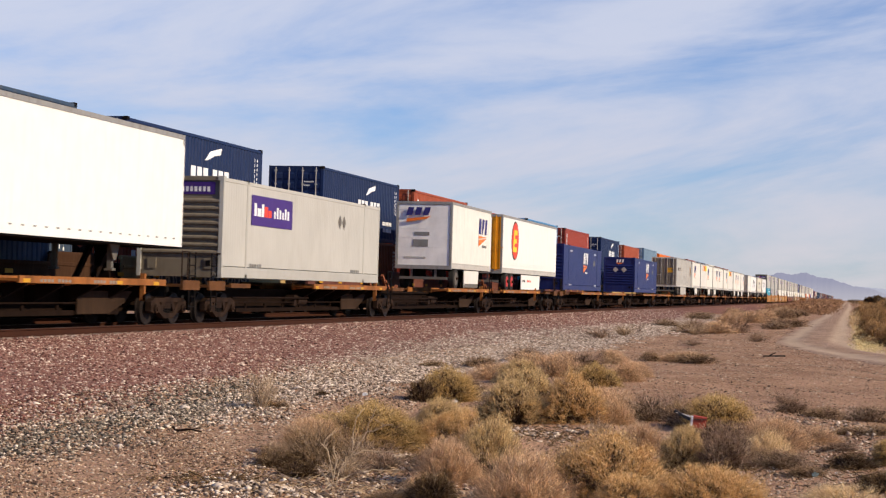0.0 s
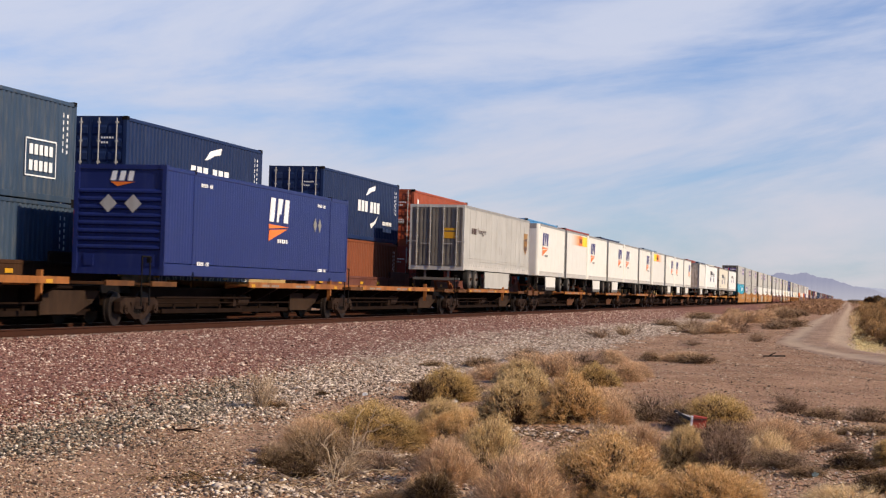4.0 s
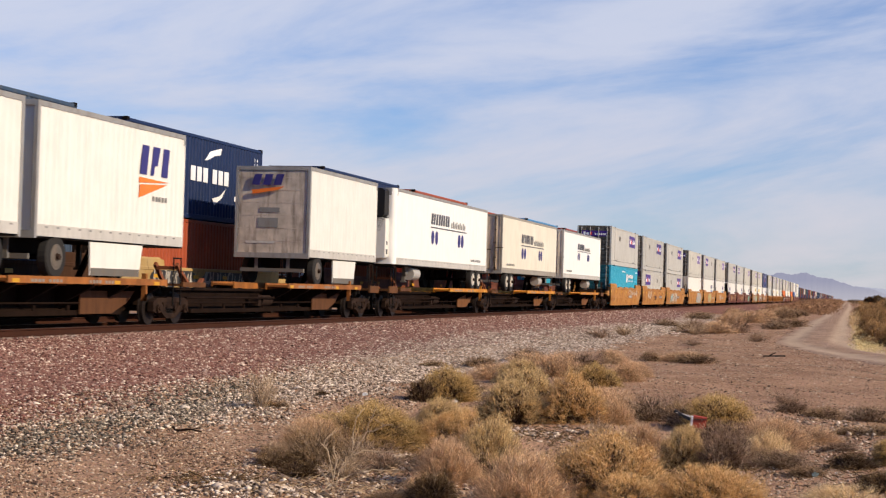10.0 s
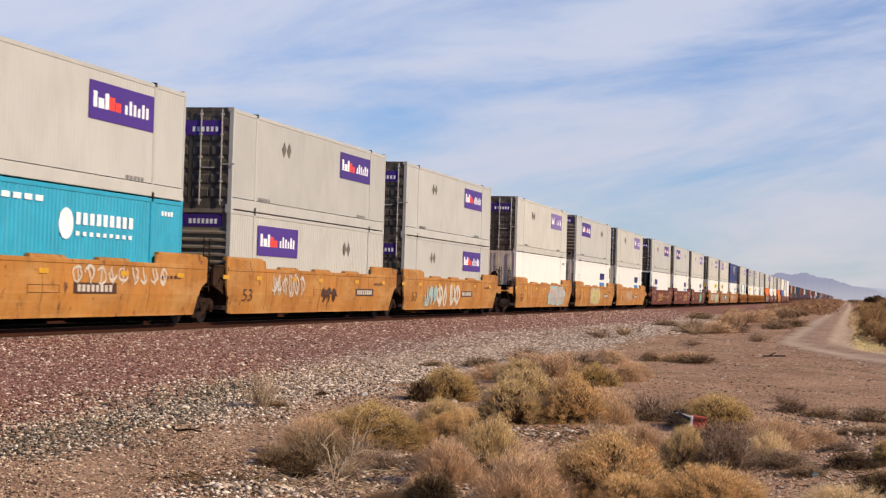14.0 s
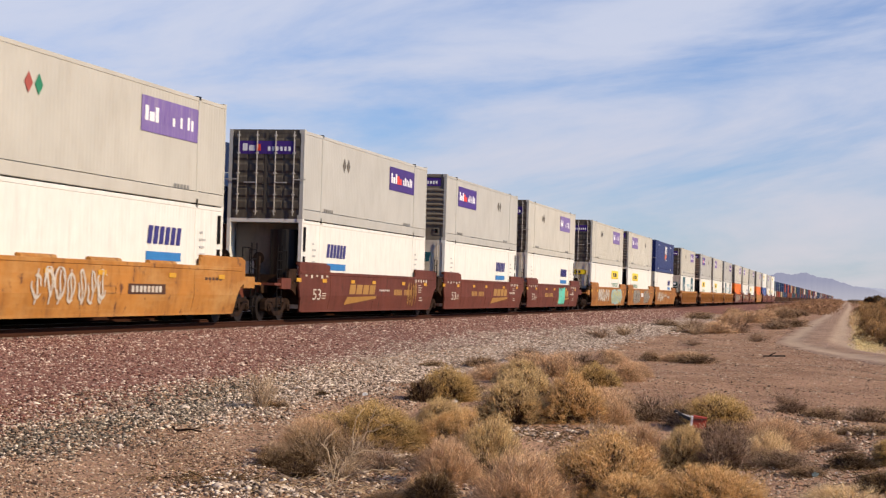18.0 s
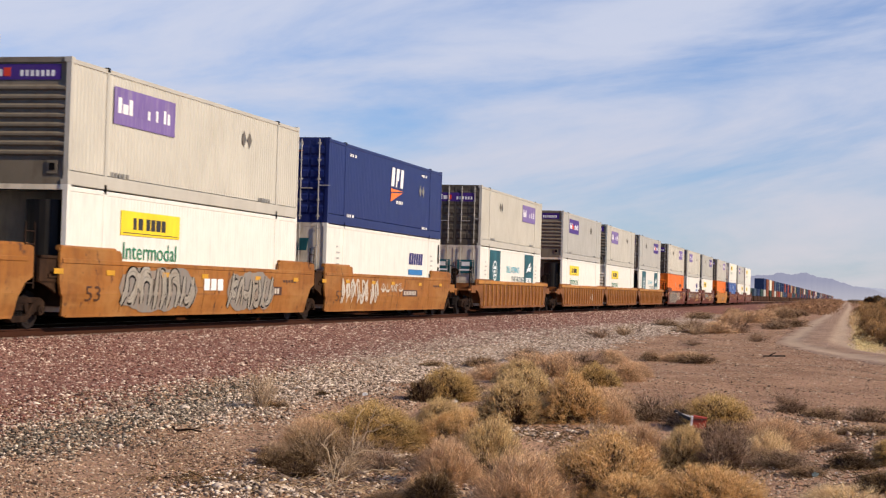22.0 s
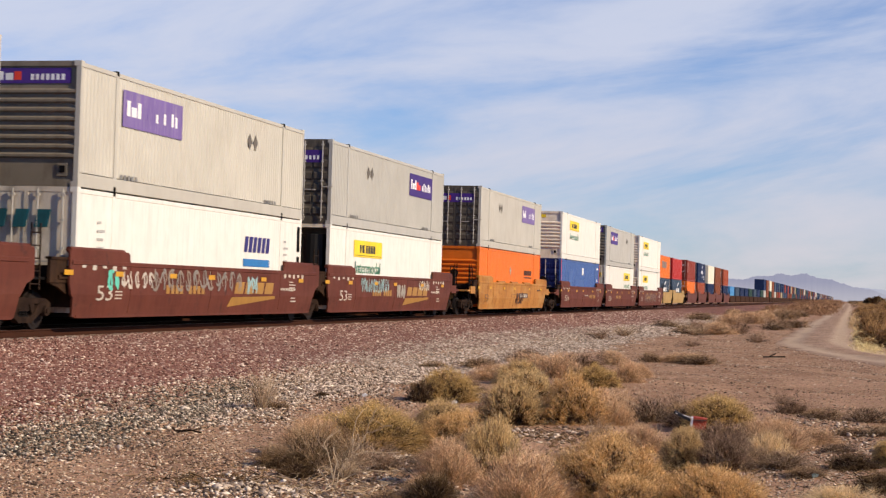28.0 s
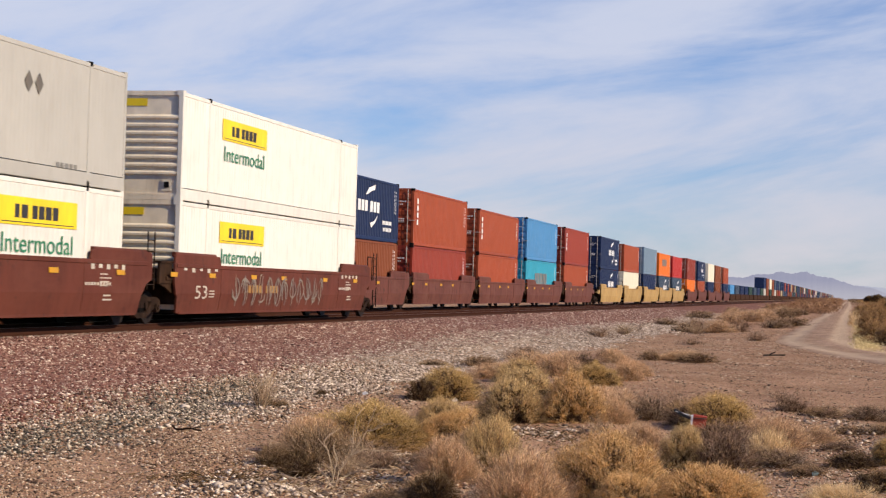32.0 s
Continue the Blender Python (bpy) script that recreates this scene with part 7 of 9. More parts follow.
def packed_ruts(m):
    """Pale fine dust where wheels run, in two ragged bands across the road."""
    N, Lk = m.node_tree.nodes, m.node_tree.links
    b = N["Principled BSDF"]
    base = b.inputs["Base Color"].links[0].from_socket
    uvn = N.new("ShaderNodeUVMap")
    sep = N.new("ShaderNodeSeparateXYZ")
    Lk.new(uvn.outputs["UV"], sep.inputs["Vector"])
    nz = N.new("ShaderNodeTexNoise")
    nz.inputs["Scale"].default_value, nz.inputs["Detail"].default_value = 0.9, 6.0
    Lk.new(N.new("ShaderNodeNewGeometry").outputs["Position"], nz.inputs["Vector"])

    def op(kind, a, c, d=None):
        x = N.new("ShaderNodeMath")
        x.operation = kind
        for k, v in enumerate((a, c, d)):
            if v is None:
                continue
            if isinstance(v, float):
                x.inputs[k].default_value = v
            else:
                Lk.new(v, x.inputs[k])
        return x.outputs[0]
    q = op("ABSOLUTE", op("ADD", sep.outputs["X"], -0.5), None)
    off = op("ABSOLUTE", op("ADD", q, -0.285), None)
    rag = op("MULTIPLY_ADD", nz.outputs["Fac"], 0.16, -0.08)
    fac = N.new("ShaderNodeMapRange")
    fac.interpolation_type = "SMOOTHSTEP"
    fac.inputs["From Min"].default_value, fac.inputs["From Max"].default_value = 0.03, 0.20
    fac.inputs["To Min"].default_value, fac.inputs["To Max"].default_value = 0.92, 0.0
    Lk.new(op("ADD", off, rag), fac.inputs["Value"])
    mx = N.new("ShaderNodeMix")
    mx.data_type = "RGBA"
    mx.inputs["B"].default_value = (0.54, 0.39, 0.268, 1)
    Lk.new(fac.outputs["Result"], mx.inputs["Factor"])
    Lk.new(base, mx.inputs["A"])
    Lk.new(mx.outputs["Result"], b.inputs["Base Color"])


packed_ruts(ROADDIRT)
BALLAST = soil("reddish_ballast_bed", ((0.145, 0.064, 0.048), (0.225, 0.112, 0.084)), scale=1.2, bump=1.0, speck=0.6)


def sheet(name, xs, ys, zf, material):
    X, Y = np.meshgrid(xs, ys)
    Z = zf(X, Y)
    n, m = len(ys), len(xs)
    verts = np.stack([X, Y, Z], -1).reshape(-1, 3)
    i = np.arange(n - 1)[:, None] * m + np.arange(m - 1)[None]
    faces = np.stack([i, i + 1, i + m + 1, i + m], -1).reshape(-1, 4)
    me = bpy.data.meshes.new(name)
    me.from_pydata(verts.tolist(), [], faces.tolist())
    me.materials.append(material)
    me.shade_smooth()
    return new(name, me)


xs = np.concatenate([[-4800, -2500, -1200, -600, -300, -150, -80, -50, -36], np.arange(-30, 8.01, 0.35), [10, 14, 20, 30, 60, 120, 300, 700, 1500, 3000, 4800]])
ys = np.concatenate([[-4800, -2000, -600, -200, -80, -30, -10, 0], np.arange(5, 60, 0.4), np.arange(60, 140, 1.5), np.geomspace(140, 4900, 60)])
ground = tagged(sheet("ground", xs, ys, ground_z, DIRT), "dry pinkish desert soil with gravel", "ground", kind="structure")

# ballast bank, a coat of crushed stone over the ground
bx = np.concatenate([np.arange(-27.5, -18, 0.5), np.arange(-18, -10.49, 0.25)])
by = np.concatenate([np.arange(-40, 5, 4.0), np.arange(5, 80, 0.5), np.geomspace(80, 4000, 50)])
ballast = tagged(sheet("ballast_bed", bx, by, lambda x, y: ground_z(x, y) + 0.018 + 0.012 * np.sin(x * 7.1) * np.sin(y * 6.3) - np.where(x > -10.6, 0.05, 0) - np.where(x < -27.2, 0.05, 0), BALLAST),
                 "reddish crushed stone ballast bank under the tracks", "ballast", kind="structure")

# dirt road with two wheel ruts; its uv runs across (0 to 1) and along (metres)
ry = np.concatenate([np.arange(41.0, 140, 0.5), np.geomspace(140, 1500, 40)])
rows, flat_uv, M = [], [], 25
for i, yy in enumerate(ry):
    c = road_mid(yy)
    slope = (road_mid(yy + 0.5) - road_mid(yy - 0.5))
    w = 1.62 + 0.10 * math.sin(yy * 0.7) + 0.06 * math.sin(yy * 1.9)
    n = Vector((1, -slope, 0)).normalized()
    for j, q in enumerate(np.linspace(-1, 1, M)):
        x, y2 = c + n.x * q * w, yy + n.y * q * w
        edge = 1 - abs(q) ** 3
        rut = 0.035 * math.exp(-((abs(q + 0.04 * math.sin(yy * 0.31)) - 0.55) / 0.17) ** 2)
        rows.append((x, y2, float(ground_z(x, y2)) + 0.10 * edge - 0.03 - rut * edge + 0.012))
        flat_uv.append((0.5 + 0.5 * q, yy))
me = bpy.data.meshes.new("road")
n = len(ry)
me.from_pydata(rows, [], [(i * M + j, i * M + j + 1, (i + 1) * M + j + 1, (i + 1) * M + j) for i in range(n - 1) for j in range(M - 1)])
uv = me.uv_layers.new(name="across")
for lp in me.loops:
    uv.data[lp.index].uv = flat_uv[lp.vertex_index]
me.materials.append(ROADDIRT)
me.shade_smooth()
tagged(new("road", me), "pale packed dirt road with wheel ruts beside the railway", "dirt road", kind="structure")


# rails and ties
def rail_draw(g, y0, y1):
    prof = [(-0.07, -0.172), (0.07, -0.172), (0.07, -0.155), (0.012, -0.135), (0.012, -0.045), (0.036, -0.034), (0.036, -0.006), (0.026, 0.0), (-0.026, 0.0), (-0.036, -0.006), (-0.036, -0.034), (-0.012, -0.045), (-0.012, -0.135), (-0.07, -0.155)]
    g.prism(prof, "y", y0, y1)


for cx, lab in ((NEAR_X, "near track"), (FAR_X, "second track")):
    for sx in (-0.753, 0.753):
        r = tagged(new("rail", shape("rail", RAIL, lambda g: rail_draw(g, -60, 3500))), "rusty brown steel rail of the " + lab, "rail", "rails", "structure")
        r.location = (cx + sx, 0, -0.004)
        h = part("rail_head", shape("rail_head", RAILHEAD, lambda g: g.box(-0.03, 0.03, -60, 3500, -0.002, 0.0015)), r, None, "polished rail head")
tie_mesh = shape("tie", TIE, lambda g: g.prism([(-1.3, -0.36), (1.3, -0.36), (1.27, -0.178), (-1.27, -0.178)], "y", -0.12, 0.12))
for cx in (NEAR_X, FAR_X):
    bed = tagged(new("ties"), "weathered concrete ties under the rails", "ties", kind="structure")
    bed.location = (cx, 0, 0)
    for q in range(70):
        part("tie", tie_mesh, bed, (0, 28 + q * 0.61, 0.004))


# ---------------- loose stones ----------------
def stone_field(name, pts, sizes, material, label, seed, flat=0.62):
    """Many small angular stones joined into one mesh."""
    r = np.random.default_rng(seed)
    n = len(pts)
    base = np.array([(1, 0, 0), (0, 1, 0), (-1, 0, 0), (0, -1, 0), (0, 0, 1), (0, 0, -1)], float)
    ang = r.uniform(0, 2 * np.pi, n)
    c, s = np.cos(ang), np.sin(ang)
    v = base[None] * r.uniform(0.65, 1.25, (n, 6, 1)) + r.normal(0, 0.16, (n, 6, 3))
    v[:, :, 0] *= r.uniform(1.0, 1.7, (n, 1))
    v[:, :, 2] *= flat
    x = v[:, :, 0] * c[:, None] - v[:, :, 1] * s[:, None]
    y = v[:, :, 0] * s[:, None] + v[:, :, 1] * c[:, None]
    v = np.stack([x, y, v[:, :, 2]], -1) * sizes[:, None, None] + pts[:, None, :]
    tri = np.array([(0, 1, 4), (1, 2, 4), (2, 3, 4), (3, 0, 4), (1, 0, 5), (2, 1, 5), (3, 2, 5), (0, 3, 5)])
    f = tri[None] + 6 * np.arange(n)[:, None, None]
    # far stones lie bedded: only their upper faces are built
    f = np.concatenate([f[:, :4].reshape(-1, 3), f[pts[:, 1] < 34, 4:].reshape(-1, 3)])
    me = bpy.data.meshes.new(name)
    me.vertices.add(6 * n)
    me.vertices.foreach_set("co", v.reshape(-1).astype(np.float32))
    me.loops.add(f.size)
    me.loops.foreach_set("vertex_index", f.reshape(-1).astype(np.int32))
    me.polygons.add(len(f))
    me.polygons.foreach_set("loop_start", np.arange(0, f.size, 3, dtype=np.int32))
    me.update(calc_edges=True)
    me.materials.append(material)
    return tagged(new(name, me), label, "stones", kind="stuff")


def stone_mat(name, stops):
    m = bpy.data.materials.new(name)
    m.use_nodes = True
    N, Lk = m.node_tree.nodes, m.node_tree.links
    b = N["Principled BSDF"]
    b.inputs["Roughness"].default_value = 0.9
    b.inputs["Specular IOR Level"].default_value = 0.15
    g = N.new("ShaderNodeNewGeometry")
    r = N.new("ShaderNodeValToRGB")
    e = r.color_ramp.elements
    e[0].position, e[0].color = stops[0][0], (*stops[0][1], 1)
    e[1].position, e[1].color = stops[-1][0], (*stops[-1][1], 1)
    for p, c in stops[1:-1]:
        q = e.new(p)
        q.color = (*c, 1)
    Lk.new(g.outputs["Random Per Island"], r.inputs["Fac"])
    n = N.new("ShaderNodeTexNoise")
    n.inputs["Scale"].default_value = 30.0
    Lk.new(g.outputs["Position"], n.inputs["Vector"])
    h = N.new("ShaderNodeHueSaturation")
    q = N.new("ShaderNodeMapRange")
    q.inputs["To Min"].default_value, q.inputs["To Max"].default_value = 0.7, 1.3
    Lk.new(n.outputs["Fac"], q.inputs["Value"])
    Lk.new(q.outputs["Result"], h.inputs["Value"])
    Lk.new(r.outputs["Color"], h.inputs["Color"])
    Lk.new(h.outputs["Color"], b.inputs["Base Color"])
    return m


REDSTONE = stone_mat("red_ballast_stone", ((0.0, (0.045, 0.022, 0.018)), (0.3, (0.19, 0.080, 0.063)), (0.65, (0.30, 0.155, 0.122)), (0.86, (0.45, 0.31, 0.245)), (1.0, (0.82, 0.68, 0.56))))
GREYSTONE = stone_mat("grey_white_stone", ((0.0, (0.022, 0.019, 0.016)), (0.40, (0.105, 0.090, 0.071)), (0.66, (0.23, 0.187, 0.145)), (0.88, (0.44, 0.36, 0.27)), (1.0, (0.86, 0.74, 0.59))))
PALESTONE = stone_mat("pale_tan_stone", ((0.0, (0.06, 0.042, 0.032)), (0.3, (0.25, 0.180, 0.135)), (0.7, (0.52, 0.405, 0.315)), (1.0, (0.90, 0.77, 0.64))))
LIGHTSTONE = stone_mat("light_tan_gravel", ((0.0, (0.05, 0.034, 0.026)), (0.30, (0.20, 0.130, 0.092)), (0.6, (0.48, 0.335, 0.235)), (0.85, (0.66, 0.50, 0.37)), (1.0, (0.86, 0.71, 0.55))))
TANSTONE = stone_mat("tan_pebble", ((0.0, (0.04, 0.026, 0.020)), (0.35, (0.15, 0.093, 0.063)), (0.6, (0.38, 0.255, 0.17)), (0.85, (0.55, 0.41, 0.29)), (1.0, (0.74, 0.60, 0.45))))
nr = np.random.default_rng(3)


def scatter(n, x0, x1, y0, y1, keep=None):
    """Places on the ground, denser near the camera."""
    u = nr.uniform(0, 1, n)
    yy = y0 * (y1 / y0) ** u
    xx = nr.uniform(x0, x1, n)
    if keep is not None:
        k = keep(xx, yy)
        xx, yy = xx[k], yy[k]
    return xx, yy


def upper_edge(y):
    """Where the red ballast gives way to paler rubble, down the bank."""
    return np.interp(y, [14, 19, 22, 30, 37, 46, 57, 73, 96, 160], [-9.4, -9.4, -10.2, -10.6, -11.4, -12.3, -12.6, -12.1, -11.1, -11.5])


def lower_edge(y):
    """The ragged foot of the rubble."""
    return np.interp(y, [14, 20, 27, 34, 48, 56, 100, 160], [-7.4, -7.3, -7.4, -7.7, -8.1, -7.5, -8.2, -9.0]) + 0.25 * np.sin(y * 1.3) + 0.2 * np.sin(y * 3.1 + 1)


def dark_heap(x, y):
    """Share of dark grey stone: a heap that runs up the bank away from the camera."""
    mid = -8.35 - 0.26 * np.clip(y - 20, 0, 5.5)
    return np.exp(-((x - mid) / (0.85 + 0.2 * np.sin(y * 0.9))) ** 2) * np.clip((28.5 - y) / 4, 0, 1)


xx, yy = scatter(190000, -17.6, -6.8, 14.0, 150.0, lambda x, y: (x > -0.585 * y) & (x < -0.02 * y))
ragged = nr.normal(0, 0.45, len(xx)) + 0.35 * np.sin(xx * 1.7 + yy * 0.35) * np.sin(yy * 0.8)
red = xx < upper_edge(yy) + ragged
foot = ~red & (xx < lower_edge(yy) + 0.5 * ragged)
heap = foot & (nr.uniform(0, 1, len(xx)) < 0.92 * dark_heap(xx, yy))
pale = foot & ~heap & (nr.uniform(0, 1, len(xx)) < np.clip(0.45 + (yy - 18) / 12, 0.4, 1.0))
size = np.exp(nr.normal(math.log(0.0175), 0.36, len(xx))) * (0.95 + 0.012 * np.clip(yy - 16, 0, 90))
size = np.clip(size, 0.009, 0.085)
zz = ground_z(xx, yy) + 0.018
P = np.stack([xx, yy, zz], -1)
stone_field("ballast_stones", P[red], size[red], REDSTONE, "loose reddish crushed stone on the ballast bank", 11)
stone_field("riprap_stones", P[heap], size[heap] * 0.85, GREYSTONE, "dark grey and white rubble heaped along the bank's foot", 12)
stone_field("pale_rubble", P[pale], size[pale] * 0.95, PALESTONE, "pale crushed rock along the foot of the bank", 17)
xx, yy = scatter(90000, -10.0, 2.5, 11.0, 90.0, lambda x, y: (x > -0.57 * y) & (x < 0.045 * y) & (nr.uniform(0, 1, len(x)) < 0.40 + 0.6 * (np.sin(x * 1.3 + 2 * np.sin(y * 0.4)) * np.sin(y * 0.7 + x) > 0.1)))
size = nr.uniform(0.003, 0.0095, len(xx)) * (1 + 0.022 * yy) * nr.choice([1.0, 1.0, 1.0, 1.0, 1.9], len(xx))
stone_field("pebbles", np.stack([xx, yy, ground_z(xx, yy) + 0.004], -1), size, TANSTONE, "small tan pebbles strewn over the desert floor", 13)
xx, yy = scatter(2600, -5.4, -2.2, 11.5, 16.5)
size = nr.uniform(0.008, 0.026, len(xx))
stone_field("pale_rubble", np.stack([xx, yy, ground_z(xx, yy) + 0.01], -1), size, PALESTONE, "pale rubble between the shrubs", 14)
xx, yy = scatter(30000, -11.0, -3.0, 10.5, 24.0, lambda x, y: (x > -0.57 * y) & (x < -2.2 - 0.16 * y))
stone_field("pebbles", np.stack([xx, yy, ground_z(xx, yy) + 0.003], -1), nr.uniform(0.005, 0.011, len(xx)) * nr.choice([1.0, 1.0, 1.0, 1.8], len(xx)), LIGHTSTONE, "fine gravel on the soil before the bank", 16)
# thin spill of pale rubble beyond the foot of the bank
xx, yy = scatter(26000, -9.0, -5.2, 19.0, 62.0, lambda x, y: (x < -6.2 - 0.05 * (y - 24) + 0.7 * np.sin(y * 0.5 + 1)) & (nr.uniform(0, 1, len(x)) < np.clip(0.3 + 0.5 * np.sin(x * 1.1 + y * 0.23) + 0.04 * (y - 20), 0.08, 0.8)))
stone_field("pale_rubble", np.stack([xx, yy, ground_z(xx, yy) + 0.006], -1), nr.uniform(0.008, 0.024, len(xx)) * (1 + 0.012 * yy), PALESTONE, "pale rubble spilled over the soil beside the bank", 15)
# gravel among the shrubs beyond the road's bend
xx, yy = scatter(5200, -1.2, 1.3, 14.0, 24.0, lambda x, y: x < 0.045 * y)
stone_field("pebbles", np.stack([xx, yy, ground_z(xx, yy) + 0.006], -1), nr.uniform(0.005, 0.014, len(xx)), PALESTONE, "pale gravel between low shrubs", 18)

# pale broken rock in small heaps among the nearest shrubs
for k, (cx, cy, rx, ry, n) in enumerate(((-4.75, 13.2, 0.30, 0.2, 380), (-4.18, 15.45, 0.30, 0.45, 130), (-3.7, 19.6, 0.4, 0.5, 260), (-0.25, 21.8, 0.6, 1.2, 420))):
    xx, yy = nr.normal(cx, rx, n), nr.normal(cy, ry, n)
    near = np.exp(-((xx - cx) / rx) ** 2 - ((yy - cy) / ry) ** 2)
    stone_field("pale_rubble", np.stack([xx, yy, ground_z(xx, yy) + 0.006 + 0.05 * near * nr.uniform(0, 1, n)], -1), np.exp(nr.normal(math.log(0.020), 0.40, n)), PALESTONE, "small heap of pale broken rock among shrubs", 30 + k)


# ---------------- desert shrubs ----------------
def leaf_mat(name, a, b, c, thin=0.22):
    """Thin dry twigs and leaves: some of the light comes through."""
    m = stone_mat(name, ((0.0, a), (0.5, b), (1.0, c)))
    N, Lk = m.node_tree.nodes, m.node_tree.links
    bs = N["Principled BSDF"]
    src = bs.inputs["Base Color"].links[0].from_socket
    tr = N.new("ShaderNodeBsdfTranslucent")
    mix = N.new("ShaderNodeMixShader")
    mix.inputs["Fac"].default_value = thin
    Lk.new(src, tr.inputs["Color"])
    Lk.new(bs.outputs["BSDF"], mix.inputs[1])
    Lk.new(tr.outputs["BSDF"], mix.inputs[2])
    Lk.new(mix.outputs["Shader"], N["Material Output"].inputs["Surface"])
    return m


GOLD = leaf_mat("golden_twig_tips", (0.432, 0.230, 0.0725), (0.734, 0.458, 0.198), (0.97, 0.705, 0.395))
ROSE = leaf_mat("pinkish_tan_twigs", (0.448, 0.253, 0.137), (0.739, 0.473, 0.279), (0.97, 0.727, 0.475))
PALE = leaf_mat("pale_green_tan_twigs", (0.374, 0.237, 0.105), (0.682, 0.473, 0.226), (0.97, 0.748, 0.418))
# dead wood, its colour lowered to carry the shade inside the shrubs
WOOD = leaf_mat("dead_inner_twigs_shade_dark", (0.035, 0.020, 0.012), (0.09, 0.053, 0.031), (0.21, 0.135, 0.083), 0.05)
OLIVE = leaf_mat("olive_yellow_twigs", (0.345, 0.212, 0.070), (0.640, 0.430, 0.165), (0.93, 0.670, 0.325))
STRAW = leaf_mat("straw_twigs", (0.56, 0.38, 0.19), (0.84, 0.62, 0.35), (0.97, 0.79, 0.52))
GREYTWIG = leaf_mat("grey_dry_twigs", (0.157, 0.0952, 0.0638), (0.325, 0.209, 0.14), (0.605, 0.42, 0.291))
DARKTWIG = leaf_mat("dark_creosote_leaves", (0.06, 0.035, 0.018), (0.135, 0.082, 0.040), (0.27, 0.175, 0.085))
BROWNTWIG = leaf_mat("brown_dry_twigs", (0.207, 0.127, 0.0667), (0.414, 0.27, 0.147), (0.667, 0.46, 0.276))
DEADWOOD = leaf_mat("bleached_dead_wood", (0.30, 0.20, 0.12), (0.50, 0.36, 0.235), (0.74, 0.58, 0.41))
SCRUBBROWN = leaf_mat("brown_far_scrub", (0.17, 0.088, 0.048), (0.31, 0.172, 0.096), (0.48, 0.29, 0.17))
SCRUBOLIVE = leaf_mat("olive_far_scrub", (0.23, 0.132, 0.058), (0.41, 0.245, 0.11), (0.60, 0.385, 0.19))
BARK = mat("grey_brown_bark", (0.20, 0.15, 0.11), 0.9, grime=0.2)


def twig_mesh(name, material, n, seed, width=0.006, inner=0.45, sprig=0.06, wild=0.55, lobes=15, fill=0.16):
    """Short fine sprigs on the shells of many overlapping tufts: a dome one metre across and high, with dark gaps between the tufts."""
    r = np.random.default_rng(seed)
    ang = r.uniform(0, 2 * np.pi, lobes)
    rad = 0.40 * r.uniform(0.0, 1.0, lobes) ** 0.45
    size = r.uniform(0.12, 0.28, lobes)
    cz = (0.86 - 2.6 * rad ** 2) * r.uniform(0.75, 1.0, lobes) - size * 0.6
    c = np.stack([rad * np.cos(ang), rad * np.sin(ang), np.maximum(cz, 0.10)], -1)
    pick = r.choice(lobes, n, p=size ** 2 / (size ** 2).sum())
    d = r.normal(0, 1, (n, 3)) + np.array([0, 0, 0.55])
    d /= np.linalg.norm(d, axis=1)[:, None]
    depth = np.where(r.uniform(0, 1, n) < 0.85, 1 - np.abs(r.normal(0, fill, n)), r.uniform(inner, 1.12, n))
    lump = 1 + 0.15 * np.sin(9 * d[:, 0] + 7 * d[:, 1] + seed) + 0.12 * np.sin(14 * d[:, 2] + 11 * d[:, 0])
    root = c[pick] + d * (size[pick] * depth * lump)[:, None] * np.array([1, 1, 1.15])
    out = root - np.array([0, 0, -0.05])
    out = out / (np.linalg.norm(out, axis=1)[:, None] + 1e-6) + 0.35 * d + r.normal(0, wild, (n, 3))
    out /= np.linalg.norm(out, axis=1)[:, None] + 1e-6
    tip = root + out * (sprig * r.uniform(0.4, 1.4, n))[:, None]
    side = np.cross(out, r.normal(0, 1, (n, 3)))
    side /= np.linalg.norm(side, axis=1)[:, None] + 1e-6
    w = (width * r.uniform(0.6, 1.4, n))[:, None]
    v = np.stack([root - side * w / 2, root + side * w / 2, tip], 1)
    v[:, :, 2] = np.maximum(v[:, :, 2], 0.005)
    me = bpy.data.meshes.new(name)
    me.from_pydata(v.reshape(-1, 3).tolist(), [], (3 * np.arange(n)[:, None] + np.array([[0, 1, 2]])).tolist())
    me.materials.append(material)
    return me


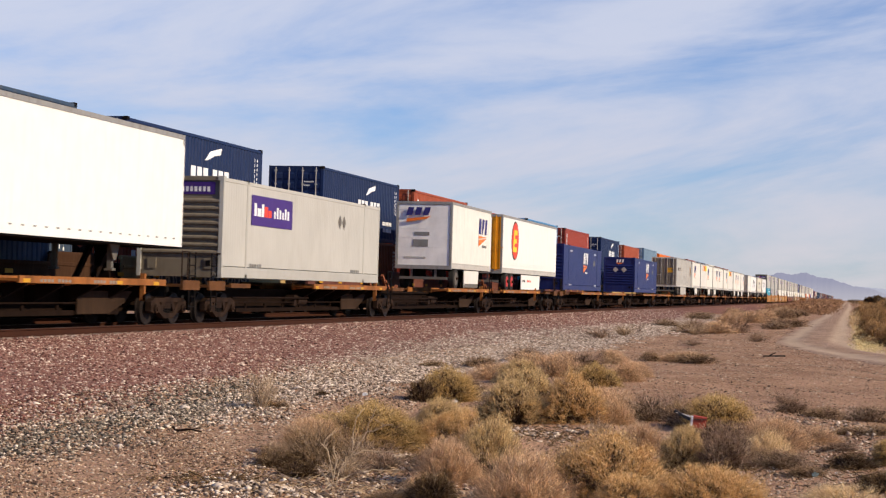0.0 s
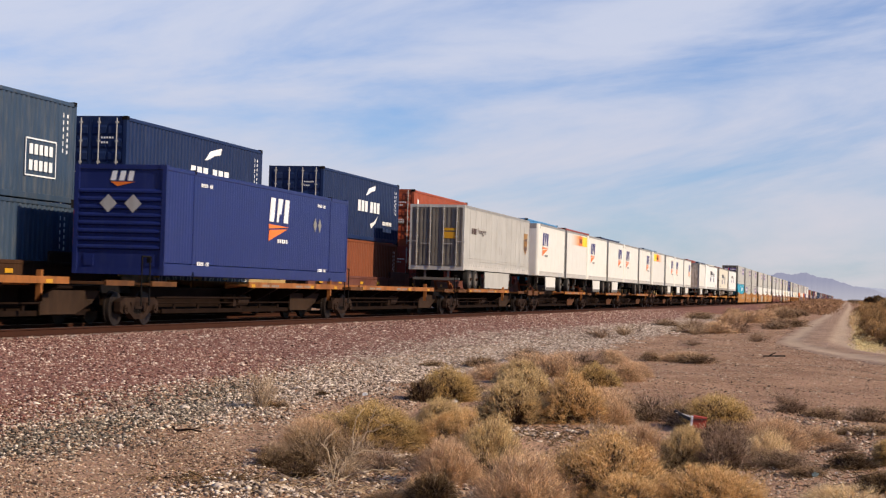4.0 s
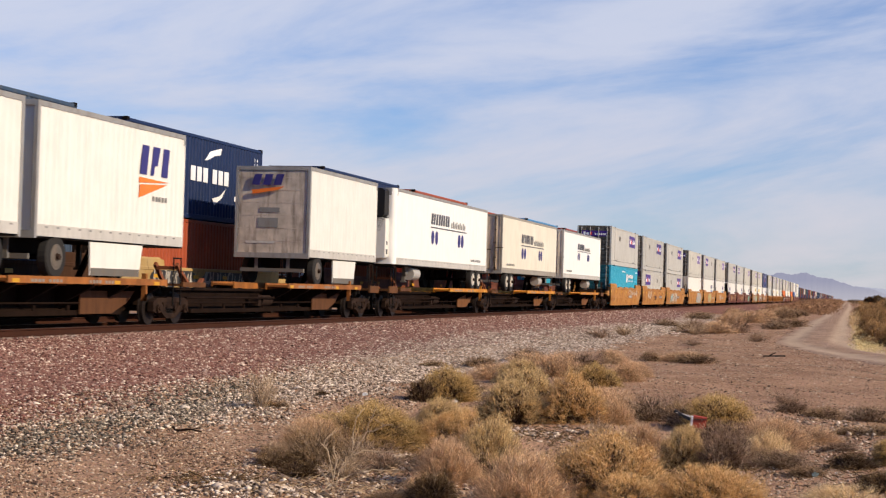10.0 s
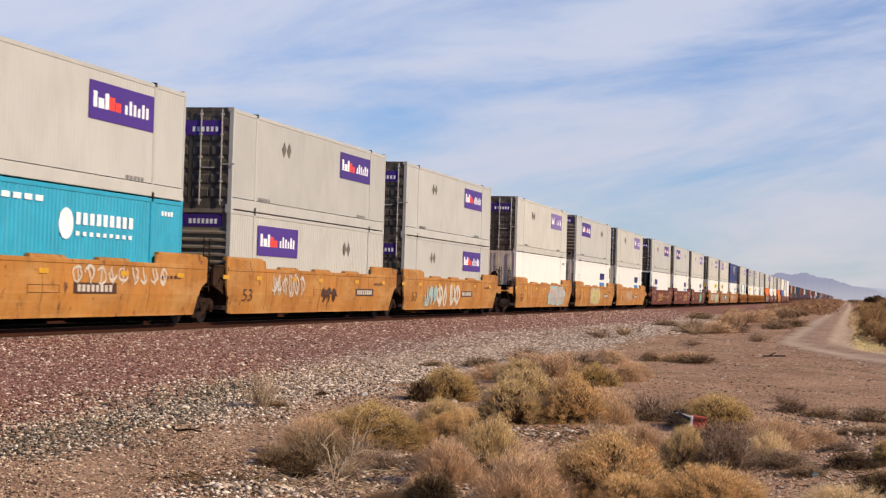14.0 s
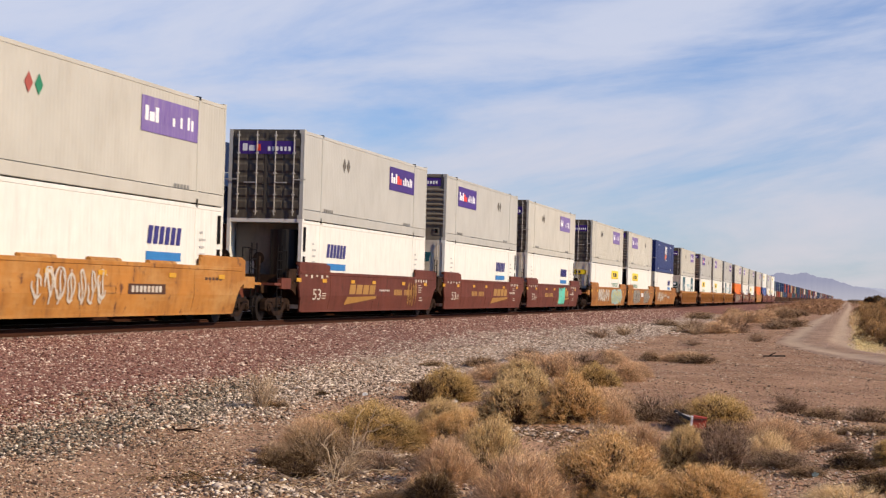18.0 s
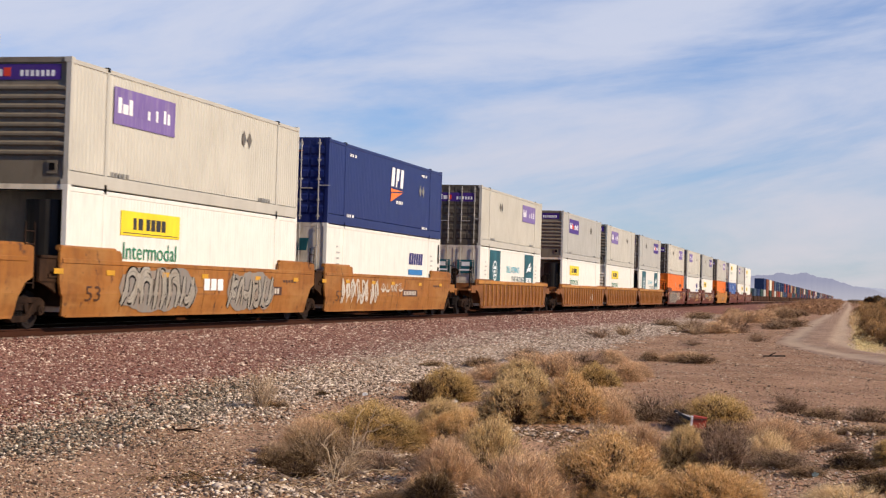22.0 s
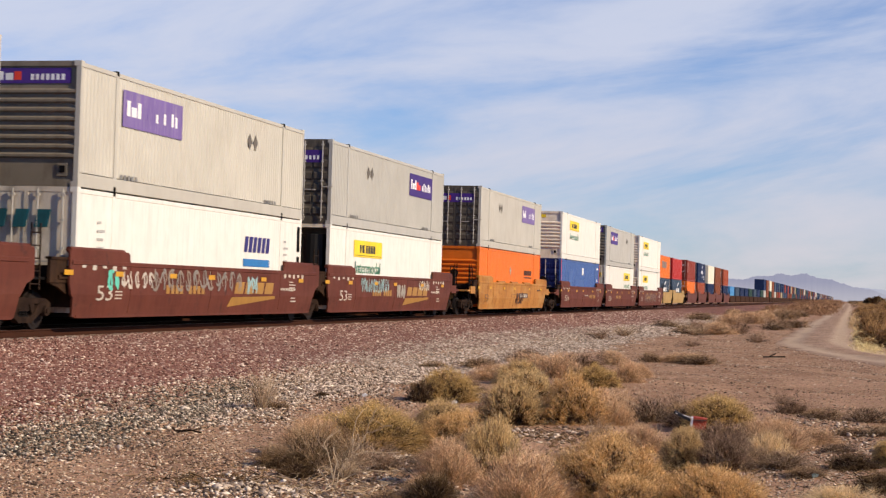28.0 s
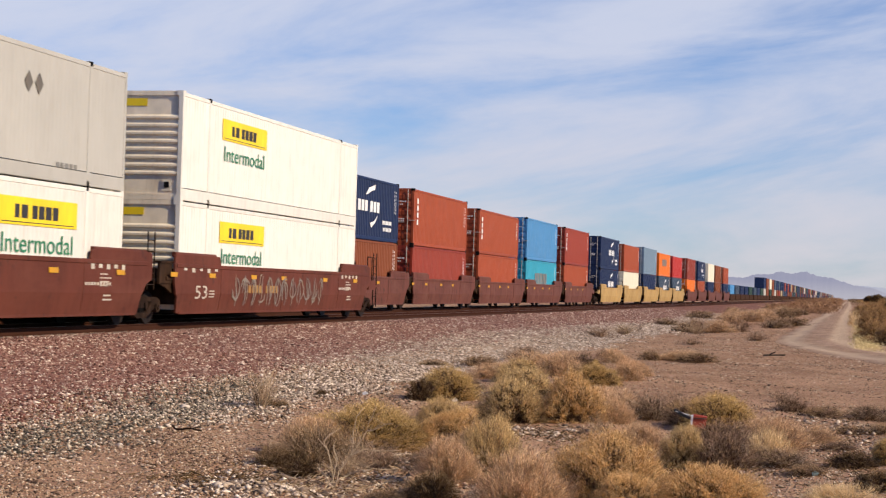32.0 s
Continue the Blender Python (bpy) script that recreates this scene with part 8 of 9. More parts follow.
def bush_mesh(name, tips, wood, tufts, per, seed, width=0.006, sprig=0.10, up=0.5, spread=0.05, core=0.25, thick=1.0):
    """A shrub one metre across and high: many brush-like tufts of fine sprigs that stand out of a dome, over dead inner
    twigs that are darkened and widened to deepen the core's shade.
    """
    r = np.random.default_rng(seed)
    # the tufts' heads, on a lumpy dome
    d = r.normal(0, 1, (tufts, 3))
    d[:, 2] = np.abs(d[:, 2]) * 0.9 + 0.02
    d /= np.linalg.norm(d, axis=1)[:, None]
    lobe = r.normal(0, 1, (16, 3)) + np.array([0, 0, 0.3])
    lobe /= np.linalg.norm(lobe, axis=1)[:, None]
    lump = 0.90 + 0.20 * (np.clip(d @ lobe.T, 0, 1) ** 14 @ r.uniform(-0.8, 1.2, 16)) + r.normal(0, 0.045, tufts)
    head = d * np.array([0.53, 0.53, 0.95]) * np.clip(lump, 0.62, 1.14)[:, None]
    foot = head * np.array([0.35, 0.35, 0.30])
    # sprigs along the outer half of each tuft
    n = tufts * per
    k = np.repeat(np.arange(tufts), per)
    f = 1 - np.abs(r.normal(0, 0.23, n))
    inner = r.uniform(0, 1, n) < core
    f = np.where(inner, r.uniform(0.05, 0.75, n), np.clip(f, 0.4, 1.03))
    axis = head - foot
    length = np.linalg.norm(axis, axis=1)
    axis = axis / length[:, None]
    lean = axis + np.array([0, 0, up])
    lean /= np.linalg.norm(lean, axis=1)[:, None]
    fat = spread * r.uniform(0.6, 1.5, tufts)
    root = foot[k] + axis[k] * (length[k] * f)[:, None] + r.normal(0, 1, (n, 3)) * (fat[k] * (0.35 + 0.65 * f))[:, None]
    way = lean[k] + r.normal(0, 0.34, (n, 3))
    way /= np.linalg.norm(way, axis=1)[:, None]
    tip = root + way * (sprig * r.uniform(0.45, 1.35, n) * np.where(inner, 1.5, 1.0))[:, None]
    side = np.cross(way, r.normal(0, 1, (n, 3)))
    side /= np.linalg.norm(side, axis=1)[:, None] + 1e-6
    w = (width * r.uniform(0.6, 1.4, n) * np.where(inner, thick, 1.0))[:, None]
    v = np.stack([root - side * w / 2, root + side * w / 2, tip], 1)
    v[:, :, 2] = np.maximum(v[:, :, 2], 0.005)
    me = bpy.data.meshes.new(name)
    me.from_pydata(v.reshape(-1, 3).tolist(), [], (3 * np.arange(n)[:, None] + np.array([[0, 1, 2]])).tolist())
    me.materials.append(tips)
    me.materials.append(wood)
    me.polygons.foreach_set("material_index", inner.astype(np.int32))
    return me


def switch_mesh(name, material, n, seed, width=0.006):
    """Long thin bare switches that fan out from the foot of a plant, each bent once and forked."""
    r = np.random.default_rng(seed)
    th = r.uniform(0, 2 * np.pi, n)
    out = r.uniform(0.1, 1.0, n)
    p0 = np.stack([0.06 * np.cos(th), 0.06 * np.sin(th), np.zeros(n)], -1)
    p1 = np.stack([0.28 * out * np.cos(th), 0.28 * out * np.sin(th), 0.45 * (1.1 - 0.5 * out) * r.uniform(0.7, 1.2, n)], -1)
    p2 = p1 + np.stack([0.28 * out * np.cos(th), 0.28 * out * np.sin(th), 0.42 * (1.1 - 0.5 * out)], -1) * r.uniform(0.3, 1.3, (n, 1)) + r.normal(0, 0.13, (n, 3))
    p3 = p1 + (p2 - p1) * 0.7 + r.normal(0, 0.17, (n, 3))
    p1 = p1 + r.normal(0, 0.05, (n, 3))
    v = []
    for a, b, k in ((p0, p1, 1.3), (p1, p2, 0.8), (p1, p3, 0.7)):
        s = np.cross(b - a, r.normal(0, 1, (n, 3)))
        s /= np.linalg.norm(s, axis=1)[:, None] + 1e-6
        w = width * k
        q = np.stack([a - s * w / 2, a + s * w / 2, b + s * w / 3, b - s * w / 3], 1)
        q[:, :, 2] = np.maximum(q[:, :, 2], 0.004)
        v.append(q.reshape(-1, 3))
    v = np.concatenate(v)
    me = bpy.data.meshes.new(name)
    me.from_pydata(v.tolist(), [], (4 * np.arange(3 * n)[:, None] + np.array([[0, 1, 2, 3]])).tolist())
    me.materials.append(material)
    return me


def stem_mesh(seed, n=16, spread=0.42, tall=0.75):
    r = random.Random(seed)
    g = G()
    for i in range(n):
        a = r.uniform(0, 6.28)
        p = Vector((0.05 * math.cos(a), 0.05 * math.sin(a), 0))
        q = Vector((spread * 0.5 * math.cos(a) * r.uniform(0.5, 1), spread * 0.5 * math.sin(a) * r.uniform(0.5, 1), tall * 0.4))
        e = Vector((spread * math.cos(a + r.uniform(-.4, .4)) * r.uniform(0.5, 1.1), spread * math.sin(a) * r.uniform(0.5, 1.1), tall * r.uniform(0.6, 1.0)))
        g.rod(p, q * 0.9, 0.010, 5)
        g.rod(q * 0.9, e * 0.8, 0.005, 4)
    return g.mesh("stem", BARK)


KINDS = {}
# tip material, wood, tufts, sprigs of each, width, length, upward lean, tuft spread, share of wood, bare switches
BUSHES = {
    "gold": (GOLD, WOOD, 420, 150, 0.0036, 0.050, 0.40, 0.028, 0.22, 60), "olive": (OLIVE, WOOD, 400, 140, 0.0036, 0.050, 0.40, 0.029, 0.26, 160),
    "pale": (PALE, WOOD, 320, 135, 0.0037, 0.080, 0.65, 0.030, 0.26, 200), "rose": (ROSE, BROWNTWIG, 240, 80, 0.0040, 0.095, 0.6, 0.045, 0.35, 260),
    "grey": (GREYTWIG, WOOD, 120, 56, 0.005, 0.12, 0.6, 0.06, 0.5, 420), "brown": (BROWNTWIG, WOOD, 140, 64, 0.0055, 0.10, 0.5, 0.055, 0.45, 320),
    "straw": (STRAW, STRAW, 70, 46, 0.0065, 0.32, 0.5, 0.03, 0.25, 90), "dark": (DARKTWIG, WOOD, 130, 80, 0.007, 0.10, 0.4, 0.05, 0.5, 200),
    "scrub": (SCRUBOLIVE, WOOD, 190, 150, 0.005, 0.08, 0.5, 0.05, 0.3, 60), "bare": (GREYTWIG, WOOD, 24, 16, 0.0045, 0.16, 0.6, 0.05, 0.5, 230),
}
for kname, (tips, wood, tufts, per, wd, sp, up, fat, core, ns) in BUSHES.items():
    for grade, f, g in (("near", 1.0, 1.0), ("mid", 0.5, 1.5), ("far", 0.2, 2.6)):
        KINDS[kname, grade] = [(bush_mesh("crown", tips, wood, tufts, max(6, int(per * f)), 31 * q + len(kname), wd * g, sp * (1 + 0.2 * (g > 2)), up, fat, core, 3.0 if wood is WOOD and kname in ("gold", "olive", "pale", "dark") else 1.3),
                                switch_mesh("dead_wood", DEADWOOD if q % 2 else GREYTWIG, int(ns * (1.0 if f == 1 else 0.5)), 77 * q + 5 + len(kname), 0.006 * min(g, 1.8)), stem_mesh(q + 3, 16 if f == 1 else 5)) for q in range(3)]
LABELS = {"gold": "golden rounded desert shrub with dense fine twigs", "olive": "olive yellow desert shrub with fine dry twigs", "pale": "pale green-tan brushy desert shrub", "rose": "pinkish tan dry shrub with loose twigs", "straw": "bright straw coloured tuft of dry grass", "grey": "grey leafless desert shrub", "dark": "dark low desert shrub with dead twigs", "brown": "brown half-bare desert shrub", "scrub": "olive brown roadside desert shrub", "bare": "thin grey leafless switches of a desert plant"}


def shrub(kind, x, y, w, h, q, turn):
    t = thing("desert_shrub", (x, y, float(ground_z(x, y)) - 0.02), LABELS[kind] + " on bare soil", "shrub", "desert shrubs")
    t.rotation_euler = (0, 0, turn)
    t.scale = (1.12 * w, 1.12 * w, 1.15 * h)
    a, b, c = KINDS[kind, "near" if y < 20 else "mid" if y < 34 else "far"][q % 3]
    part("crown", a, t)
    part("dead_wood", b, t).scale = (0.95, 0.95, 0.85) if kind != "bare" else (1, 1, 1)
    part("stem", c, t)
    return t


# kind, place along x and y, width, height
# the dark shrubs in this group stand in for shade beside their neighbours
NEAR_SHRUBS = (
    ("olive", -4.81, 16.66, 1.2, 0.49), ("brown", -4.91, 15.28, 0.65, 0.4), ("gold", -4.01, 17.09, 0.71, 0.45), ("pale", -3.16, 14.93, 0.62, 0.54),
    ("dark", -3.22, 13.12, 0.42, 0.24), ("rose", -2.37, 12.52, 0.75, 0.46), ("gold", -1.9, 13.36, 1.18, 0.52), ("gold", -0.97, 12.83, 0.81, 0.41),
    ("pale", -1.57, 17.13, 0.45, 0.44), ("grey", -1.14, 16.97, 0.55, 0.37), ("straw", -0.75, 17.61, 0.42, 0.32), ("olive", -1.54, 21.49, 0.85, 0.47),
    ("rose", -0.8, 19.63, 0.83, 0.38), ("grey", -2.58, 22.86, 0.81, 0.33), ("rose", -2.18, 18.58, 0.5, 0.31), ("gold", -3.44, 21.57, 0.82, 0.59),
    ("rose", -2.99, 21.91, 0.54, 0.39), ("pale", -4.23, 21.36, 0.87, 0.59), ("olive", -5.91, 24.8, 0.83, 0.54), ("dark", -6.23, 24.41, 0.44, 0.36),
    ("pale", -5.84, 30.24, 0.89, 0.45), ("olive", -4.41, 30.09, 0.74, 0.45), ("brown", -4.93, 31.23, 0.49, 0.35), ("rose", -5.68, 33.26, 0.96, 0.49),
    ("rose", -4.12, 32.25, 0.63, 0.43), ("brown", -8.75, 35.37, 0.64, 0.16), ("brown", -7.82, 35.84, 0.87, 0.28), ("grey", -7.48, 39.35, 0.95, 0.33),
)
FRONT_SHRUBS = (
    ("rose", -4.07, 33.6, 0.57, 0.31), ("grey", -0.77, 25.1, 0.52, 0.23), ("brown", -0.32, 24.37, 0.56, 0.2), ("grey", 0.3, 24.95, 0.78, 0.24),
    ("brown", 0.06, 22.05, 0.54, 0.12), ("grey", -0.06, 19.44, 0.45, 0.11), ("brown", 0.45, 21.99, 0.43, 0.16), ("olive", 0.51, 17.95, 0.51, 0.29),
    ("dark", 0.09, 17.68, 0.53, 0.15), ("dark", 0.29, 15.41, 0.42, 0.18), ("straw", 0.03, 14.53, 0.57, 0.17), ("brown", -0.36, 16.38, 0.38, 0.12),
    ("bare", -7.77, 21.63, 0.6, 0.52), ("dark", -7.78, 24.42, 0.21, 0.1), ("brown", -7.64, 21.9, 0.36, 0.13), ("brown", -5.23, 14.98, 0.33, 0.24),
    ("brown", -3.56, 13.05, 0.46, 0.13), ("rose", -3.4, 13.42, 0.33, 0.17), ("bare", -4.77, 18.49, 0.39, 0.29), ("bare", -2.25, 22.88, 0.38, 0.41),
    ("rose", -5.68, 20.7, 0.44, 0.16), ("bare", -2.88, 20.02, 0.34, 0.22), ("grey", -2.42, 19.07, 0.39, 0.16), ("bare", -1, 27.73, 0.55, 0.21),
    ("bare", -4.37, 14.46, 0.46, 0.23), ("rose", -2.04, 13.01, 0.27, 0.21),
)
MIDDLE_SHRUBS = (
    ("brown", -4.91, 42.88, 0.5, 0.30), ("rose", -4.22, 43.96, 1.3, 0.27), ("brown", -3.67, 43.12, 1.0, 0.30), ("rose", -5.82, 76.96, 1.7, 0.56),
    ("bare", -6.6, 74.2, 1.5, 0.60), ("brown", -7.35, 78.34, 1.1, 0.46), ("bare", -4.9, 79.38, 1.6, 0.62), ("grey", -3.81, 91.92, 1.5, 0.60), ("bare", -3.39, 65.46, 1.2, 0.36),
    ("brown", -3.13, 101.93, 1.7, 0.60), ("grey", -9.6, 91.38, 1.6, 0.42), ("rose", -6.97, 101.87, 1.6, 0.66), ("rose", -6.19, 111.88, 2.2, 0.75),
    ("brown", -10.25, 120.45, 2.2, 0.62), ("grey", -6.25, 44.6, 0.55, 0.17), ("bare", -9.07, 62.32, 1.27, 0.41), ("bare", -8.8, 67.6, 1.15, 0.45),
    ("bare", -7.6, 86.0, 1.6, 0.6), ("bare", -5.2, 57.5, 0.9, 0.24), ("rose", -5.5, 40.4, 0.7, 0.38),
    ("scrub", 0.55, 74.02, 0.6, 0.40), ("scrub", 0.75, 65.71, 0.6, 0.36),
)
ROADSIDE_SHRUBS = (
    ("straw", 0.49, 106.88, 0.77, 0.69), ("straw", 0.59, 151.51, 0.9, 0.67), ("scrub", 1.11, 72.36, 1.04, 0.95),
    ("scrub", 1.6, 64.22, 1.2, 0.85), ("scrub", 1, 90.47, 1.01, 1.02), ("scrub", 1.22, 131.15, 1.29, 1.17), ("scrub", 1.77, 112.61, 1.62, 1.28),
    ("scrub", 1.18, 175.18, 1.38, 1.26), ("scrub", 2.69, 192.3, 2.52, 1.56), ("scrub", 4.05, 198.9, 2.6, 1.93),
)
# the dark shrub at (-3.8, 22.0) is added as a neighbour's shade
THICKET = (
    ("grey", -3.5, 16.0, 0.75, 0.34), ("pale", -4.55, 18.7, 0.6, 0.36), 
    ("grey", -1.35, 19.0, 0.8, 0.36), ("rose", -3.3, 23.6, 0.9, 0.42), ("pale", -5.1, 27.0, 0.9, 0.40),
    ("rose", -6.6, 31.5, 1.0, 0.34), ("brown", -6.3, 27.6, 0.7, 0.24),
    ("rose", -6.9, 37.0, 1.1, 0.36), ("grey", -5.9, 37.5, 1.1, 0.36), ("brown", -1.9, 22.0, 0.8, 0.4), ("grey", -0.6, 17.2, 0.6, 0.2), ("rose", -0.35, 20.4, 0.6, 0.22),
    ("rose", -5.25, 16.2, 0.7, 0.36), ("bare", -4.55, 15.4, 0.7, 0.30), ("bare", -4.15, 15.0, 0.6, 0.22), ("brown", -3.85, 15.7, 0.4, 0.2), ("rose", -3.35, 14.2, 0.55, 0.40), ("dark", -5.16, 15.02, 0.45, 0.16), ("dark", -4.8, 14.4, 0.40, 0.14), ("dark", -3.8, 22.0, 0.6, 0.16), ("gold", -1.55, 12.6, 0.7, 0.36),
)
rs = random.Random(5)
for q, (kind, x, y, w, h) in enumerate(NEAR_SHRUBS + FRONT_SHRUBS + THICKET + MIDDLE_SHRUBS + ROADSIDE_SHRUBS):
    shrub(kind, x, y, w, h, q, rs.uniform(0, 6.28))
for q in range(44):
    y = rs.uniform(115, 240)
    x = rs.choice((rs.uniform(-9.5, -4.2), rs.uniform(-9.5, -4.2), rs.uniform(2.2, 9.0)))
    shrub("scrub" if x > 0 else rs.choice(("brown", "brown", "rose")), x, y, rs.uniform(0.9, 1.9), rs.uniform(0.45, 0.8) + 0.001 * y, q, rs.uniform(0, 6.28))

# bleached branches that stand before the nearest olive shrub: each a run of (across, up)
BRANCHES = (
    ((0.0, 0.0), (0.03, 0.15), (0.13, 0.29), (0.25, 0.50), (0.31, 0.64), (0.33, 0.71)), ((0.25, 0.50), (0.35, 0.53), (0.47, 0.57)),
    ((0.13, 0.29), (0.23, 0.34), (0.54, 0.34)), ((0.12, 0.27), (0.13, 0.49), (0.17, 0.62), (0.21, 0.69)), ((0.0, 0.0), (-0.03, 0.21), (-0.08, 0.33), (-0.15, 0.42)),
    ((-0.06, 0.31), (-0.10, 0.39), (-0.04, 0.47)), ((-0.01, 0.08), (0.02, 0.25), (-0.02, 0.37)), ((0.04, 0.08), (0.13, 0.13), (0.32, 0.18), (0.50, 0.18)), ((0.0, 0.0), (-0.08, 0.08), (-0.15, 0.19)),
)


def bare_branches(g):
    r = random.Random(9)
    for run in BRANCHES:
        pts = [Vector((u, 0.22 * u + r.uniform(-0.03, 0.03), z)) for u, z in run]
        for k, (a, b) in enumerate(zip(pts, pts[1:])):
            rad = 0.0052 * (1 - 0.12 * k)
            m = (a + b) / 2 + Vector((r.uniform(-0.012, 0.012), r.uniform(-0.02, 0.02), r.uniform(-0.012, 0.012)))
            g.rod(a, m, rad, 5)
            g.rod(m, b, rad * 0.9, 5)
            if r.random() < 0.7:
                g.rod(m, m + Vector((r.uniform(-0.12, 0.12), r.uniform(-0.06, 0.06), r.uniform(0.0, 0.13))), rad * 0.5, 4)


bb = tagged(new("dead_branch", shape("dead_branch", mat("bleached_wood", (0.50, 0.38, 0.26), 0.9, grime=0.15), bare_branches)), "bleached bare branches standing in a shrub", "branches")
bb.location = (-4.24, 13.73, float(ground_z(-4.24, 13.73)))


def strewn(g):
    r = random.Random(41)
    for cx, cy, rx, ry, n in ((-4.3, 13.7, 0.7, 0.7, 170), (-4.2, 15.1, 0.7, 0.5, 110), (-3.3, 14.2, 1.0, 1.2, 60), (-2.0, 17.6, 1.6, 1.6, 80), (-1.2, 19.2, 1.3, 1.2, 60), (-6.2, 17.5, 1.8, 2.5, 36), (-5.4, 22.6, 1.3, 1.2, 40), (-0.4, 22.6, 1.2, 2.2, 40), (-3.4, 28.0, 2.4, 3.0, 40)):
        for i in range(n):
            x, y = r.gauss(cx, rx * 0.5), r.gauss(cy, ry * 0.5)
            z = float(ground_z(x, y)) + 0.012
            a, l = r.uniform(0, 6.28), r.uniform(0.04, 0.20)
            p = Vector((x, y, z))
            q = p + Vector((l * math.cos(a), l * math.sin(a), r.uniform(0.0, 0.06)))
            g.rod(p, q, r.uniform(0.0016, 0.0042), 4)
            if r.random() < 0.5:
                g.rod(q, q + Vector((0.5 * l * math.cos(a + 0.7), 0.5 * l * math.sin(a + 0.7), r.uniform(-0.01, 0.04))), 0.002, 4)


# dry litter, also strewn dark between the shrubs to stand for their shade
def litter_mat(g):
    r = random.Random(43)
    for cx, cy, rx, ry, n in ((-4.9, 14.5, 0.9, 0.9, 130), (-4.0, 14.0, 1.2, 1.0, 130), (-3.0, 15.6, 1.6, 1.4, 120), (-2.0, 18.0, 1.8, 1.8, 220), (-2.4, 16.4, 0.9, 0.8, 260), (-1.5, 15.6, 0.6, 0.8, 240), (-3.6, 15.8, 0.8, 0.8, 220), (-3.6, 19.4, 1.0, 1.2, 240), (-1.0, 17.0, 1.2, 1.4, 120), (-3.9, 20.0, 1.8, 1.6, 120), (0.2, 17.2, 0.7, 1.0, 120), (0.3, 15.4, 0.6, 0.9, 110), (-0.2, 22.0, 1.2, 2.6, 110), (-5.4, 13.5, 0.9, 0.5, 150)):
        for i in range(n):
            x, y = r.gauss(cx, rx * 0.5), r.gauss(cy, ry * 0.5)
            p = Vector((x, y, float(ground_z(x, y)) + 0.008))
            a, l = r.uniform(0, 6.28), r.uniform(0.04, 0.16)
            q = p + Vector((l * math.cos(a), l * math.sin(a), r.uniform(0.0, 0.05)))
            g.rod(p, q, r.uniform(0.002, 0.005), 4)


tagged(new("dry_litter", shape("dry_litter", DARKTWIG, litter_mat)), "dark dry leaf litter and broken twigs under the shrubs", "litter", kind="stuff")
dark_stick = tagged(new("branch", shape("fallen_branch", TRUCKRUST, lambda g: (g.rod((-0.28, 0, 0.03), (0.02, 0.03, 0.06), 0.022, 6), g.rod((0.02, 0.03, 0.06), (0.27, -0.04, 0.03), 0.016, 6), g.rod((-0.28, 0, 0.03), (-0.36, 0.05, 0.10), 0.018, 6), g.rod((0.05, 0.03, 0.06), (0.18, 0.12, 0.10), 0.01, 5)))), "dark fallen branch on bare soil", "branch")
dark_stick.location = (-7.33, 18.0, float(ground_z(-7.33, 18.0)))
dark_stick.scale = (0.6, 0.6, 0.6)
tagged(new("fallen_sticks", shape("fallen_sticks", DEADWOOD, strewn)), "bleached fallen sticks strewn under the shrubs", "sticks", kind="stuff")


def far_scrub(name, x0, x1, y0, y1, n, seed, label, material, hgt):
    """Desert scrub far off, many small clumps of leaf strips."""
    r = np.random.default_rng(seed)
    yy = y0 * (y1 / y0) ** r.uniform(0, 1, n)
    xx = r.uniform(x0, x1, n) * (1 + (yy - y0) / y0 * 0.25)
    per = 120
    c = np.stack([xx, yy, np.full(n, GROUND)], -1)
    size = r.uniform(0.5, 1.0, n) * hgt * (1 + 0.0012 * yy)
    cen = np.repeat(c, per, 0)
    sz = np.repeat(size, per)[:, None]
    m = n * per
    off = r.normal(0, 1, (m, 3)) * [0.6, 0.6, 0.25] + [0, 0, 0.42]
    off[:, 2] = np.clip(off[:, 2], 0.0, 1.05)
    p = cen + off * sz
    a = r.normal(0, 0.055, (m, 3)) * sz
    b = r.normal(0, 0.055, (m, 3)) * sz
    v = np.stack([p - a, p + b, p + a], 1).reshape(-1, 3)
    f = (3 * np.arange(m)[:, None] + np.array([[0, 1, 2]])).tolist()
    me = bpy.data.meshes.new(name)
    me.from_pydata(v.tolist(), [], f)
    me.materials.append(material)
    return tagged(new(name, me), label, "scrub", kind="stuff")


far_scrub("desert_scrub", -8.2, -2.2, 185, 1500, 900, 21, "brownish desert scrub along the railway", SCRUBBROWN, 1.05)
far_scrub("desert_scrub", 2.0, 16.0, 105, 1500, 700, 22, "green-brown creosote scrub beyond the road", SCRUBOLIVE, 0.95)
far_scrub("desert_scrub", 0.6, 60.0, 500, 4000, 700, 23, "distant dark scrub under the mountains", DARKTWIG, 0.75)
PALESTRAW = leaf_mat("pale_yellow_straw", (0.55, 0.42, 0.18), (0.78, 0.62, 0.30), (0.93, 0.80, 0.48))
far_scrub("dry_grass", 0.35, 1.0, 55, 135, 170, 24, "yellow dry grass along the road", PALESTRAW, 0.30)


